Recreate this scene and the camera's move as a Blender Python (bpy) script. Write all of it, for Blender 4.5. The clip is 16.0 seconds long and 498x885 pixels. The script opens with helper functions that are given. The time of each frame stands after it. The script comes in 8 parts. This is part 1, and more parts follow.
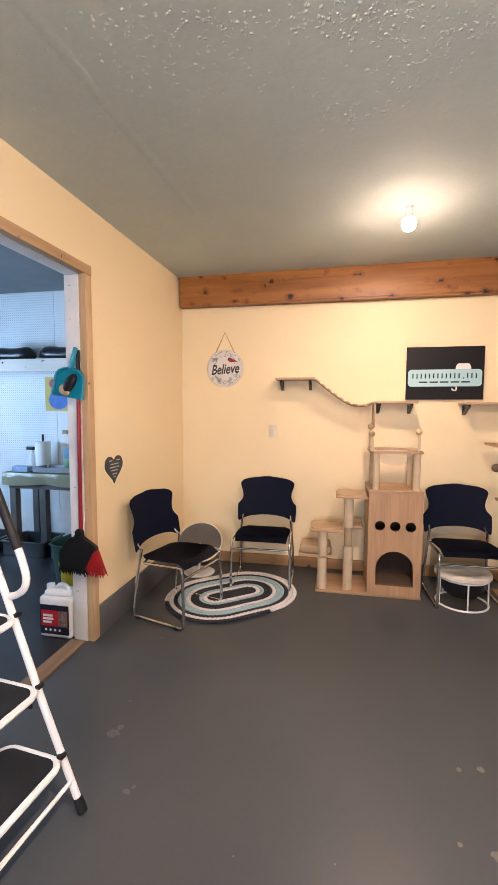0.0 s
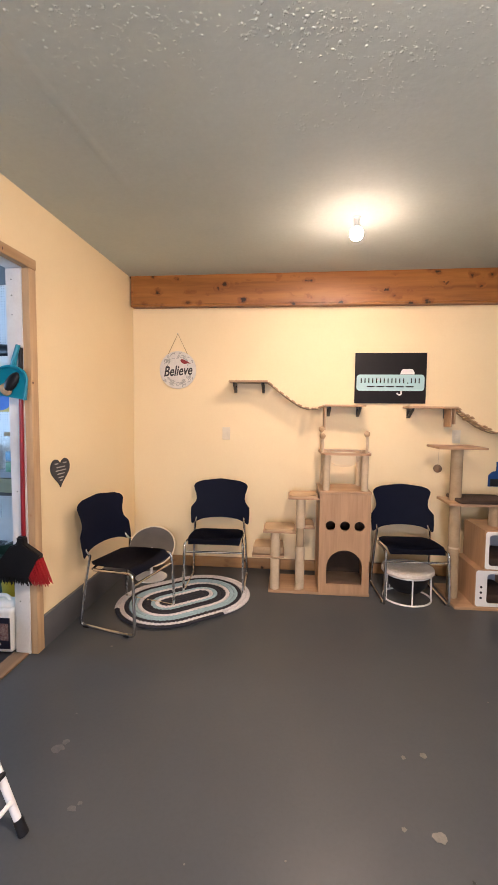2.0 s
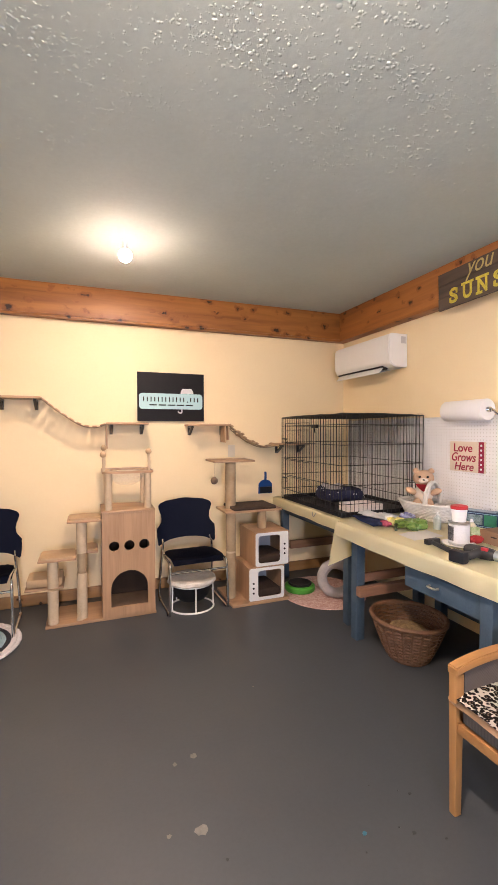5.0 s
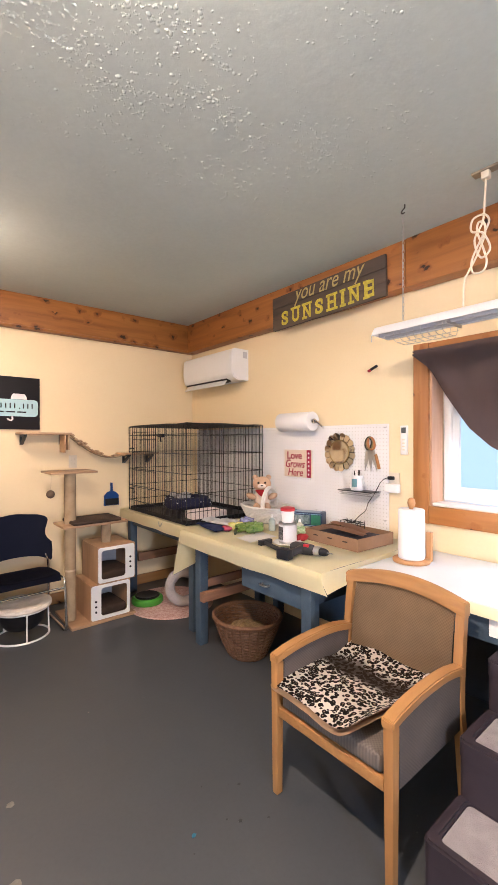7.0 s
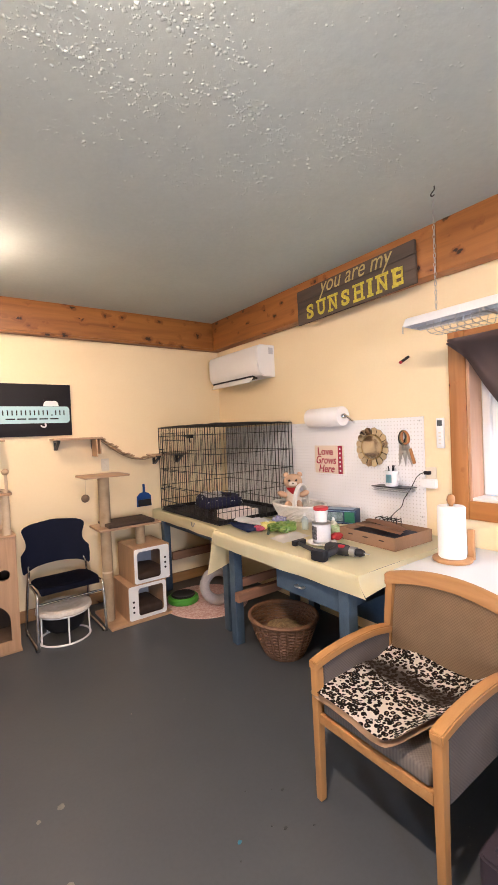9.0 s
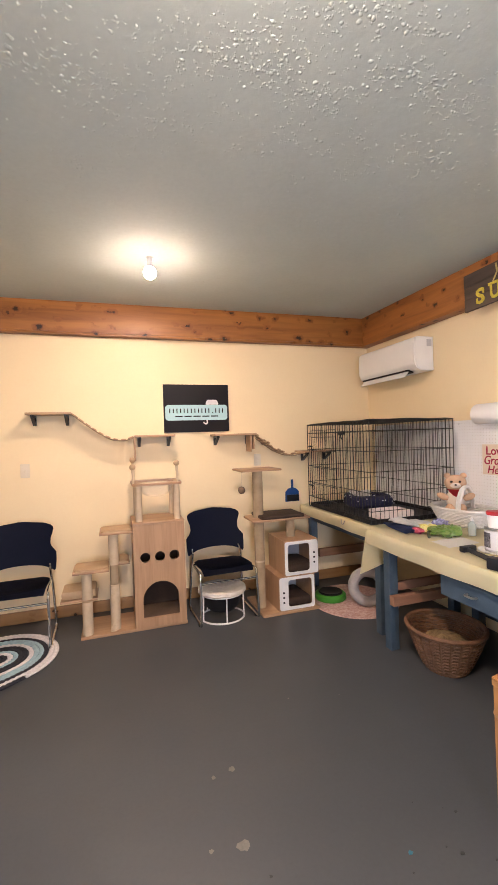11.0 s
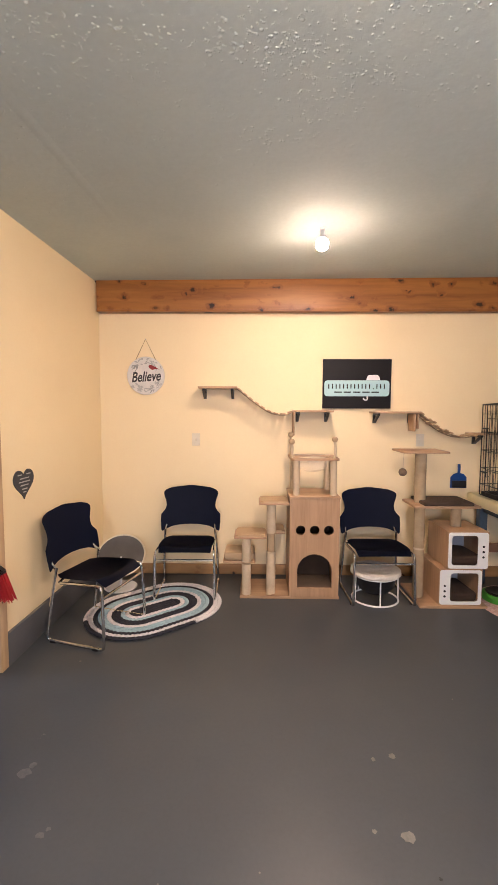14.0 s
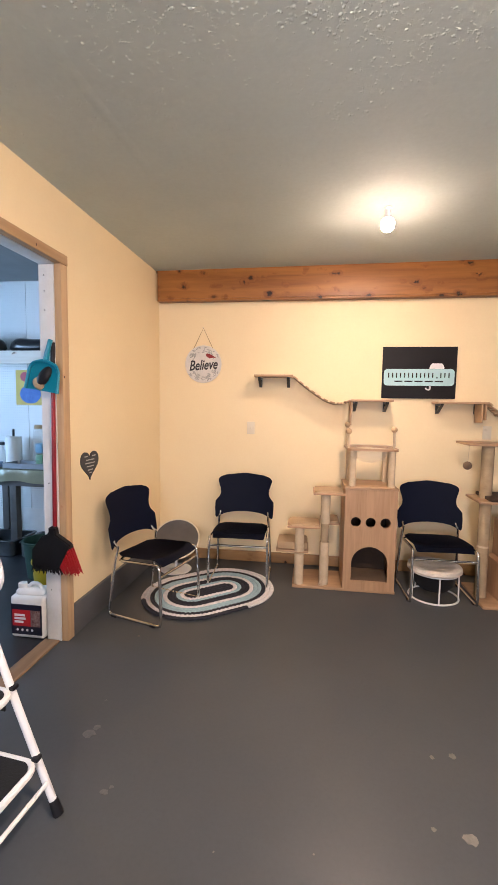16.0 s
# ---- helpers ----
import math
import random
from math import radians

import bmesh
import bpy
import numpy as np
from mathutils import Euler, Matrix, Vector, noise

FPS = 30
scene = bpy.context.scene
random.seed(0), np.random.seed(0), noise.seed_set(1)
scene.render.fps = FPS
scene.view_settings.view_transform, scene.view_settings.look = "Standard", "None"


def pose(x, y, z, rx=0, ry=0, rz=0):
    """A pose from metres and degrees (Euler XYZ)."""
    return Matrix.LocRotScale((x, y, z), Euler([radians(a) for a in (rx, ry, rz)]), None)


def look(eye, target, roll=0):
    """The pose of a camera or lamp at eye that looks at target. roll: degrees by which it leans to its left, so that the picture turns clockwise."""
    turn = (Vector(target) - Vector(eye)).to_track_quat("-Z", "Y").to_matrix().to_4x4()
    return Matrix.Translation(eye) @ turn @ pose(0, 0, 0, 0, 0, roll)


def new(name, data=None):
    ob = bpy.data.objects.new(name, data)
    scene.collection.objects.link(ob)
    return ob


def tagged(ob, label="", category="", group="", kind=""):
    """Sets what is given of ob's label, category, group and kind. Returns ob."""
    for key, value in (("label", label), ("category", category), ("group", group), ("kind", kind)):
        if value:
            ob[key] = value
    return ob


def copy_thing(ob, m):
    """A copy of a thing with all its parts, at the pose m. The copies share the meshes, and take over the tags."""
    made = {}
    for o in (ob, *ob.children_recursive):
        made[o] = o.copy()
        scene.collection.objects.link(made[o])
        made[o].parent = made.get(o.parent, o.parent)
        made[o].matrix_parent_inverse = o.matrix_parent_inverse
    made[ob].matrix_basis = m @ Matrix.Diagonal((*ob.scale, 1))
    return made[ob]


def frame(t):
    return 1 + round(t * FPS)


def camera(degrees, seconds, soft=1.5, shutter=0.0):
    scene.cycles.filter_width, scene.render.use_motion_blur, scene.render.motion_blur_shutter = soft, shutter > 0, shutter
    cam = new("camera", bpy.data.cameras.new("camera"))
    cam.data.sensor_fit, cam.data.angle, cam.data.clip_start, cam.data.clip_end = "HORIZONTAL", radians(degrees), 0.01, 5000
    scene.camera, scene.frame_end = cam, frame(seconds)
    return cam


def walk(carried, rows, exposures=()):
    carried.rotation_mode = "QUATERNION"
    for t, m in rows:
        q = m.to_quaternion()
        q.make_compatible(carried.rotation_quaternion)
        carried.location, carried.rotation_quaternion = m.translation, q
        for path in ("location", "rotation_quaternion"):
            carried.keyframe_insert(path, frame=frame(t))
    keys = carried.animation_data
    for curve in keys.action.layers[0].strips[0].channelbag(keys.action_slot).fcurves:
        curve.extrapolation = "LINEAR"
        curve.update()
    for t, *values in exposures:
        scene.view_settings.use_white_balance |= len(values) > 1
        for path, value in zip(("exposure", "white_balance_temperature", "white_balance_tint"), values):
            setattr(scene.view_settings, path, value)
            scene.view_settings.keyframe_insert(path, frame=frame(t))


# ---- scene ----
cam = camera(61.2, 16.0)
PATH = [
    (0, (0.041, 0.021, 1.49), (-0.344, 1.977, 1.332), 0.2),
    (0.5, (0.031, 0.017, 1.481), (-0.319, 1.981, 1.338), 0.4),
    (1, (0.034, 0.019, 1.477), (-0.285, 1.988, 1.338), 0.4),
    (1.5, (0.042, 0.02, 1.472), (-0.223, 1.998, 1.336), 0.5),
    (2, (0.054, 0.021, 1.483), (-0.119, 2.008, 1.341), 0.6),
    (2.5, (0.08, 0.024, 1.484), (0.028, 2.018, 1.343), 0.7),
    (3, (0.114, 0.025, 1.463), (0.207, 2.019, 1.341), 0.6),
    (3.5, (0.148, 0.009, 1.455), (0.399, 1.99, 1.348), 0.5),
    (4, (0.174, -0.015, 1.472), (0.58, 1.941, 1.373), 0.3),
    (4.5, (0.203, -0.035, 1.484), (0.768, 1.882, 1.403), 0.1),
    (5, (0.236, -0.036, 1.481), (0.954, 1.83, 1.428), -0.1),
    (5.2, (0.24, -0.045, 1.506), (1.028, 1.793, 1.451), 0.1),
    (7.3, (0.35, -0.129, 1.477), (1.654, 1.388, 1.472), -0.5),
    (7.5, (0.365, -0.135, 1.479), (1.672, 1.378, 1.471), -0.9),
    (7.6, (0.371, -0.13, 1.483), (1.678, 1.383, 1.471), -1.2),
    (8, (0.364, -0.137, 1.483), (1.663, 1.383, 1.465), -1.5),
    (8.2, (0.367, -0.124, 1.493), (1.651, 1.409, 1.465), -1.8),
    (10.3, (0.264, -0.062, 1.547), (1.105, 1.752, 1.505), -2.2),
    (10.5, (0.251, -0.054, 1.545), (1.022, 1.791, 1.503), -2.2),
    (11, (0.205, -0.034, 1.505), (0.823, 1.868, 1.484), -1.8),
    (11.5, (0.155, -0.018, 1.529), (0.649, 1.92, 1.485), -1.1),
    (12, (0.146, -0.013, 1.527), (0.523, 1.951, 1.469), -0.5),
    (12.5, (0.13, 0.006, 1.487), (0.401, 1.987, 1.433), -0.2),
    (13, (0.099, 0.011, 1.539), (0.267, 2.001, 1.44), 0.0),
    (13.5, (0.077, 0.011, 1.533), (0.142, 2.006, 1.418), 0.2),
    (14, (0.058, 0.019, 1.53), (0.025, 2.014, 1.392), 0.2),
    (14.5, (0.043, 0.035, 1.502), (-0.07, 2.026, 1.355), 0.5),
    (15, (0.037, 0.039, 1.478), (-0.145, 2.024, 1.326), 0.6),
    (15.5, (0.013, 0.025, 1.49), (-0.212, 2.005, 1.323), 0.9),
    (16, (0.014, 0.02, 1.484), (-0.254, 1.995, 1.314), 0.9),
]
walk(cam, [(t, look(eye, target, roll)) for t, eye, target, roll in PATH], exposures=((0.0, 0.08, 5800, 21), (4.0, 0.12, 5700, 21), (7.3, 0.22, 5650, 21), (8.2, 0.22, 5650, 21), (10.5, 0.12, 5650, 21), (16.0, 0.08, 5750, 21)))

# ---- light ----
world = bpy.data.worlds.new("sky")
scene.world = world
world.use_nodes = True
sky = world.node_tree.nodes.new("ShaderNodeTexSky")
sky.sky_type, sky.sun_disc = "NISHITA", False
sky.sun_elevation, sky.sun_rotation = radians(40), radians(70)
background = world.node_tree.nodes["Background"]
background.inputs["Strength"].default_value = 0.1
world.node_tree.links.new(sky.outputs[0], background.inputs["Color"])
sun = new("sun", bpy.data.lights.new("sun", "SUN"))
sun.data.energy, sun.data.angle, sun.data.color = 1.0, radians(12), (1.0, 0.96, 0.9)
sun.matrix_basis = look((8, 3, 8), (2, 0, 1))


def window_light(name, eye, target, width, height, power, colour):
    lamp = new(name, bpy.data.lights.new(name, "AREA"))
    lamp.data.shape, lamp.data.size, lamp.data.size_y = "RECTANGLE", width, height
    lamp.data.energy, lamp.data.color = power, colour
    lamp.matrix_basis = look(eye, target)
    return lamp


BULB_POWER, NEXT_BULB_POWER, EAST_POWER, SOUTH_POWER, SIDE_POWER = 1850.0, 6300.0, 5.0, 74.0, 80.0
window_light("east_window_light", (2.98, -0.85, 1.52), (1.6, -0.5, 1.20), 1.0, 0.85, EAST_POWER, (0.80, 0.90, 1.0))
window_light("counter_window_light", (2.86, 0.40, 1.31), (2.25, 1.00, 0.70), 0.34, 0.42, 6.0, (0.90, 0.94, 1.0))
window_light("south_window_light", (0.0, -2.62, 1.45), (0.15, 0.0, 1.50), 0.30, 0.90, SOUTH_POWER, (0.93, 0.96, 1.0))
window_light("side_window_light", (-4.62, 2.3, 1.6), (-3.0, 3.3, 1.75), 1.2, 1.0, SIDE_POWER, (0.50, 0.77, 1.0))

# ---- tools ----
W = {}


def thing(name, label, category, group="", at=(0, 0, 0), rz=0.0, kind=""):
    ob = new(name)
    ob.empty_display_size = 0.1
    ob.matrix_basis = pose(*at, 0, 0, rz)
    W[ob] = ob.matrix_basis.copy()
    return tagged(ob, label, category, group, kind)


def part(name, bm, material, parent=None, label="", smooth=38, flip=True):
    """One mesh object from a bmesh in world places, under a thing or a part."""
    me = bpy.data.meshes.new(name)
    if parent is not None:
        bm.transform(W[parent].inverted())
    if flip:
        bmesh.ops.recalc_face_normals(bm, faces=bm.faces)
    bm.to_mesh(me)
    bm.free()
    me.materials.append(material)
    if smooth:
        me.shade_smooth()
        me.set_sharp_from_angle(angle=radians(smooth))
    ob = new(name, me)
    if parent is not None:
        ob.parent = parent
        W[ob] = W[parent]
    else:
        W[ob] = Matrix.Identity(4)
    return tagged(ob, label)


def solo(name, bm, material, label="", category="", group="", kind="", smooth=38):
    return tagged(part(name, bm, material, None, "", smooth), label, category, group, kind)


def B():
    return bmesh.new()


def box(bm, a, b, bev=0.0, m=None, seg=2):
    (x0, y0, z0), (x1, y1, z1) = a, b
    vs = [bm.verts.new(p) for p in ((x0, y0, z0), (x1, y0, z0), (x1, y1, z0), (x0, y1, z0), (x0, y0, z1), (x1, y0, z1), (x1, y1, z1), (x0, y1, z1))]
    fs = [bm.faces.new([vs[i] for i in f]) for f in ((3, 2, 1, 0), (4, 5, 6, 7), (0, 1, 5, 4), (1, 2, 6, 5), (2, 3, 7, 6), (3, 0, 4, 7))]
    if m is not None:
        bmesh.ops.transform(bm, matrix=m, verts=vs)
    if bev:
        es = list({e for f in fs for e in f.edges})
        bmesh.ops.bevel(bm, geom=es, offset=bev, segments=seg, affect="EDGES", profile=0.6)
    return bm


def tube(bm, pts, r, seg=8, closed=False, caps=True):
    """A round bar along points; r is one radius or one for each point."""
    pts = [Vector(p) for p in pts]
    n = len(pts)
    rs = r if isinstance(r, (list, tuple)) else [r] * n
    rings, up = [], None
    for i, p in enumerate(pts):
        a, b = pts[(i - 1) % n] if (i or closed) else p, pts[(i + 1) % n] if (i < n - 1 or closed) else p
        d = (b - a).normalized()
        if up is None:
            up = d.orthogonal().normalized()
        up = (up - d * up.dot(d))
        up = up.normalized() if up.length > 1e-6 else d.orthogonal().normalized()
        side = d.cross(up)
        rings.append([bm.verts.new(p + rs[i] * (math.cos(2 * math.pi * k / seg) * up + math.sin(2 * math.pi * k / seg) * side)) for k in range(seg)])
    for i in range(n if closed else n - 1):
        q, s = rings[i], rings[(i + 1) % n]
        off = 0
        if closed and i == n - 1:
            off = min(range(seg), key=lambda o: (s[o].co - q[0].co).length)
        for k in range(seg):
            bm.faces.new((q[k], q[(k + 1) % seg], s[(k + 1 + off) % seg], s[(k + off) % seg]))
    if caps and not closed:
        bm.faces.new(rings[0][::-1])
        bm.faces.new(rings[-1])
    return bm


def cyl(bm, p, q, r, r2=None, seg=20):
    return tube(bm, [p, q], [r, r if r2 is None else r2], seg)


def lathe(bm, profile, c=(0, 0, 0), seg=28, m=None, sx=1.0, sy=1.0):
    """A turned body: profile of (radius, height), closed at the axis where the radius is 0."""
    rings = []
    for r, z in profile:
        if r < 1e-6:
            rings.append([bm.verts.new((0, 0, z))])
        else:
            rings.append([bm.verts.new((sx * r * math.cos(2 * math.pi * k / seg), sy * r * math.sin(2 * math.pi * k / seg), z)) for k in range(seg)])
    for a, b in zip(rings, rings[1:]):
        for k in range(seg):
            l = (k + 1) % seg
            if len(a) == 1 and len(b) > 1:
                bm.faces.new((a[0], b[k], b[l]))
            elif len(b) == 1 and len(a) > 1:
                bm.faces.new((a[k], a[l], b[0]))
            elif len(a) > 1:
                bm.faces.new((a[k], a[l], b[l], b[k]))
    vs = [v for ring in rings for v in ring]
    bmesh.ops.transform(bm, matrix=Matrix.Translation(c) @ (m or Matrix.Identity(4)), verts=vs)
    return bm


def ball(bm, c, r, sx=1, sy=1, sz=1, seg=16, m=None):
    prof = [(r * math.sin(math.pi * i / (seg // 2)), -r * math.cos(math.pi * i / (seg // 2))) for i in range(seg // 2 + 1)]
    prof[0], prof[-1] = (0, -r), (0, r)
    return lathe(bm, prof, c, seg, (m or Matrix.Identity(4)) @ Matrix.Diagonal((sx, sy, sz, 1)))


PLANES = {"x": lambda u, v, w: (w, u, v), "y": lambda u, v, w: (u, w, v), "z": lambda u, v, w: (u, v, w)}


def slab(bm, outer, holes, axis, a, b, m=None):
    """A plate between a and b along an axis, of an outline with holes through it."""
    to = PLANES[axis]
    edges = []
    made = []
    for loop in (outer, *holes):
        vs = [bm.verts.new(to(u, v, a)) for u, v in loop]
        made += vs
        edges += [bm.edges.new((vs[i], vs[(i + 1) % len(vs)])) for i in range(len(vs))]
    if holes:
        got = bmesh.ops.triangle_fill(bm, use_beauty=True, use_dissolve=False, edges=edges)
        faces = [g for g in got["geom"] if isinstance(g, bmesh.types.BMFace)]
    else:
        faces = [bm.faces.new(made)]
    ext = bmesh.ops.extrude_face_region(bm, geom=faces, use_keep_orig=True)
    vs = [g for g in ext["geom"] if isinstance(g, bmesh.types.BMVert)]
    bmesh.ops.translate(bm, verts=vs, vec=Vector(to(0, 0, b - a)))
    if m is not None:
        bmesh.ops.transform(bm, matrix=m, verts=made + vs)
    return bm


def rect(u0, v0, u1, v1, r=0.0, n=5):
    """A rectangle's outline, with round corners if r."""
    if not r:
        return [(u0, v0), (u1, v0), (u1, v1), (u0, v1)]
    out = []
    for cu, cv, t in ((u1 - r, v0 + r, -90), (u1 - r, v1 - r, 0), (u0 + r, v1 - r, 90), (u0 + r, v0 + r, 180)):
        out += [(cu + r * math.cos(radians(t + 90 * i / n)), cv + r * math.sin(radians(t + 90 * i / n))) for i in range(n + 1)]
    return out


def circle(u, v, r, n=24, ru=None):
    return [(u + (ru or r) * math.cos(2 * math.pi * i / n), v + r * math.sin(2 * math.pi * i / n)) for i in range(n)]


def spline(pts, n=6, closed=False):
    """A smooth line through points."""
    P = [Vector(p) for p in pts]
    out, k = [], len(P)
    for i in range(k if closed else k - 1):
        if closed:
            a, b, c, d = P[(i - 1) % k], P[i], P[(i + 1) % k], P[(i + 2) % k]
        else:
            a, b, c, d = P[max(i - 1, 0)], P[i], P[i + 1], P[min(i + 2, k - 1)]
        for j in range(n):
            t = j / n
            out.append(0.5 * ((2 * b) + (c - a) * t + (2 * a - 5 * b + 4 * c - d) * t * t + (3 * b - a - 3 * c + d) * t ** 3))
    if not closed:
        out.append(P[-1])
    return out


def sheet(bm, rows, thick=0.0):
    """A surface through a grid of points; with a thickness, a shell."""
    grid = [[bm.verts.new(p) for p in row] for row in rows]
    faces = [bm.faces.new((grid[i][j], grid[i][j + 1], grid[i + 1][j + 1], grid[i + 1][j])) for i in range(len(grid) - 1) for j in range(len(grid[0]) - 1)]
    if thick:
        bmesh.ops.solidify(bm, geom=faces, thickness=thick)
    return bm


def text(words, material, parent, m, width, height=0.0, depth=0.002, shear=0.0, bold=0.0, label="", name="lettering"):
    """Words in the built-in font, centred, scaled to a width (and height), as one mesh; m takes the letters' plane into the world."""
    cu = bpy.data.curves.new("letters", "FONT")
    cu.body, cu.align_x, cu.align_y = words, "CENTER", "CENTER"
    cu.extrude, cu.shear, cu.offset, cu.resolution_u = 0.02, shear, bold, 4
    ob = new("letters", cu)
    bpy.context.view_layer.update()
    me = bpy.data.meshes.new_from_object(ob.evaluated_get(bpy.context.evaluated_depsgraph_get()))
    bpy.data.objects.remove(ob)
    bm = B()
    bm.from_mesh(me)
    bpy.data.meshes.remove(me)
    xs, ys = [v.co.x for v in bm.verts], [v.co.y for v in bm.verts]
    s = width / (max(xs) - min(xs))
    t = height / (max(ys) - min(ys)) if height else s
    c = Matrix.Translation((-(max(xs) + min(xs)) / 2, -(max(ys) + min(ys)) / 2, 0))
    bm.transform(m @ Matrix.Diagonal((s, t, depth / 0.04, 1)) @ c)
    return part(name, bm, material, parent, label, smooth=0)


def on_north(x, y, z, roll=0.0):
    """A plane upright on the north wall, read from the south."""
    return pose(x, y, z, 90, 0, 0) @ pose(0, 0, 0, 0, 0, roll)


def on_east(x, y, z, roll=0.0):
    return pose(x, y, z, 90, 0, -90) @ pose(0, 0, 0, 0, 0, roll)


# ---- materials ----
def nodes_of(name):
    ma = bpy.data.materials.new(name)
    ma.use_nodes = True
    t = ma.node_tree
    return ma, t, t.nodes["Principled BSDF"], lambda kind: t.nodes.new("ShaderNode" + kind), t.links.new


def noise_node(add, link, vec, scale, detail=4.0, rough=0.6, distortion=0.0):
    n = add("TexNoise")
    n.inputs["Scale"].default_value, n.inputs["Detail"].default_value = scale, detail
    n.inputs["Roughness"].default_value, n.inputs["Distortion"].default_value = rough, distortion
    link(vec, n.inputs["Vector"])
    return n


def ramp_node(add, link, fac, stops):
    r = add("ValToRGB")
    e = r.color_ramp.elements
    while len(e) < len(stops):
        e.new(0.5)
    for item, (at, col) in zip(e, stops):
        item.position, item.color = at, (*col, 1) if len(col) == 3 else col
    link(fac, r.inputs[0])
    return r


def plain(name, c1, c2=None, rough=0.5, metal=0.0, scale=6.0, fine=120.0, bump=0.15, bump_scale=220.0, spread=0.10, coat=0.0, sheen=0.0, depth=0.002, spec=0.5):
    """A surface with two scales of uneven colour, uneven gloss and a fine relief."""
    ma, t, p, add, link = nodes_of(name)
    c2 = c2 or tuple(c * 0.8 for c in c1)
    co = add("TexCoord").outputs["Object"]
    big, small = noise_node(add, link, co, scale), noise_node(add, link, co, fine, 3)
    mix = add("MapRange")
    mix.inputs["From Min"].default_value, mix.inputs["From Max"].default_value = 0.32, 0.68
    both = add("Math")
    both.operation = "MULTIPLY_ADD"
    link(small.outputs["Fac"], both.inputs[0])
    both.inputs[1].default_value = 0.35
    sub = add("Math")
    sub.operation = "MULTIPLY_ADD"
    link(big.outputs["Fac"], sub.inputs[0])
    sub.inputs[1].default_value, sub.inputs[2].default_value = 0.65, 0.0
    link(sub.outputs[0], both.inputs[2])
    link(both.outputs[0], mix.inputs["Value"])
    col = ramp_node(add, link, mix.outputs[0], [(0.0, c1), (1.0, c2)])
    link(col.outputs[0], p.inputs["Base Color"])
    rr = add("MapRange")
    rr.inputs["To Min"].default_value, rr.inputs["To Max"].default_value = max(rough - spread, 0.02), min(rough + spread, 1.0)
    link(big.outputs["Fac"], rr.inputs["Value"])
    link(rr.outputs[0], p.inputs["Roughness"])
    p.inputs["Metallic"].default_value = metal
    p.inputs["Coat Weight"].default_value = coat
    p.inputs["Specular IOR Level"].default_value = spec
    p.inputs["Sheen Weight"].default_value = sheen
    if bump:
        b = add("Bump")
        b.inputs["Strength"].default_value, b.inputs["Distance"].default_value = bump, depth
        n = noise_node(add, link, co, bump_scale, 4)
        link(n.outputs["Fac"], b.inputs["Height"])
        link(b.outputs[0], p.inputs["Normal"])
    return ma


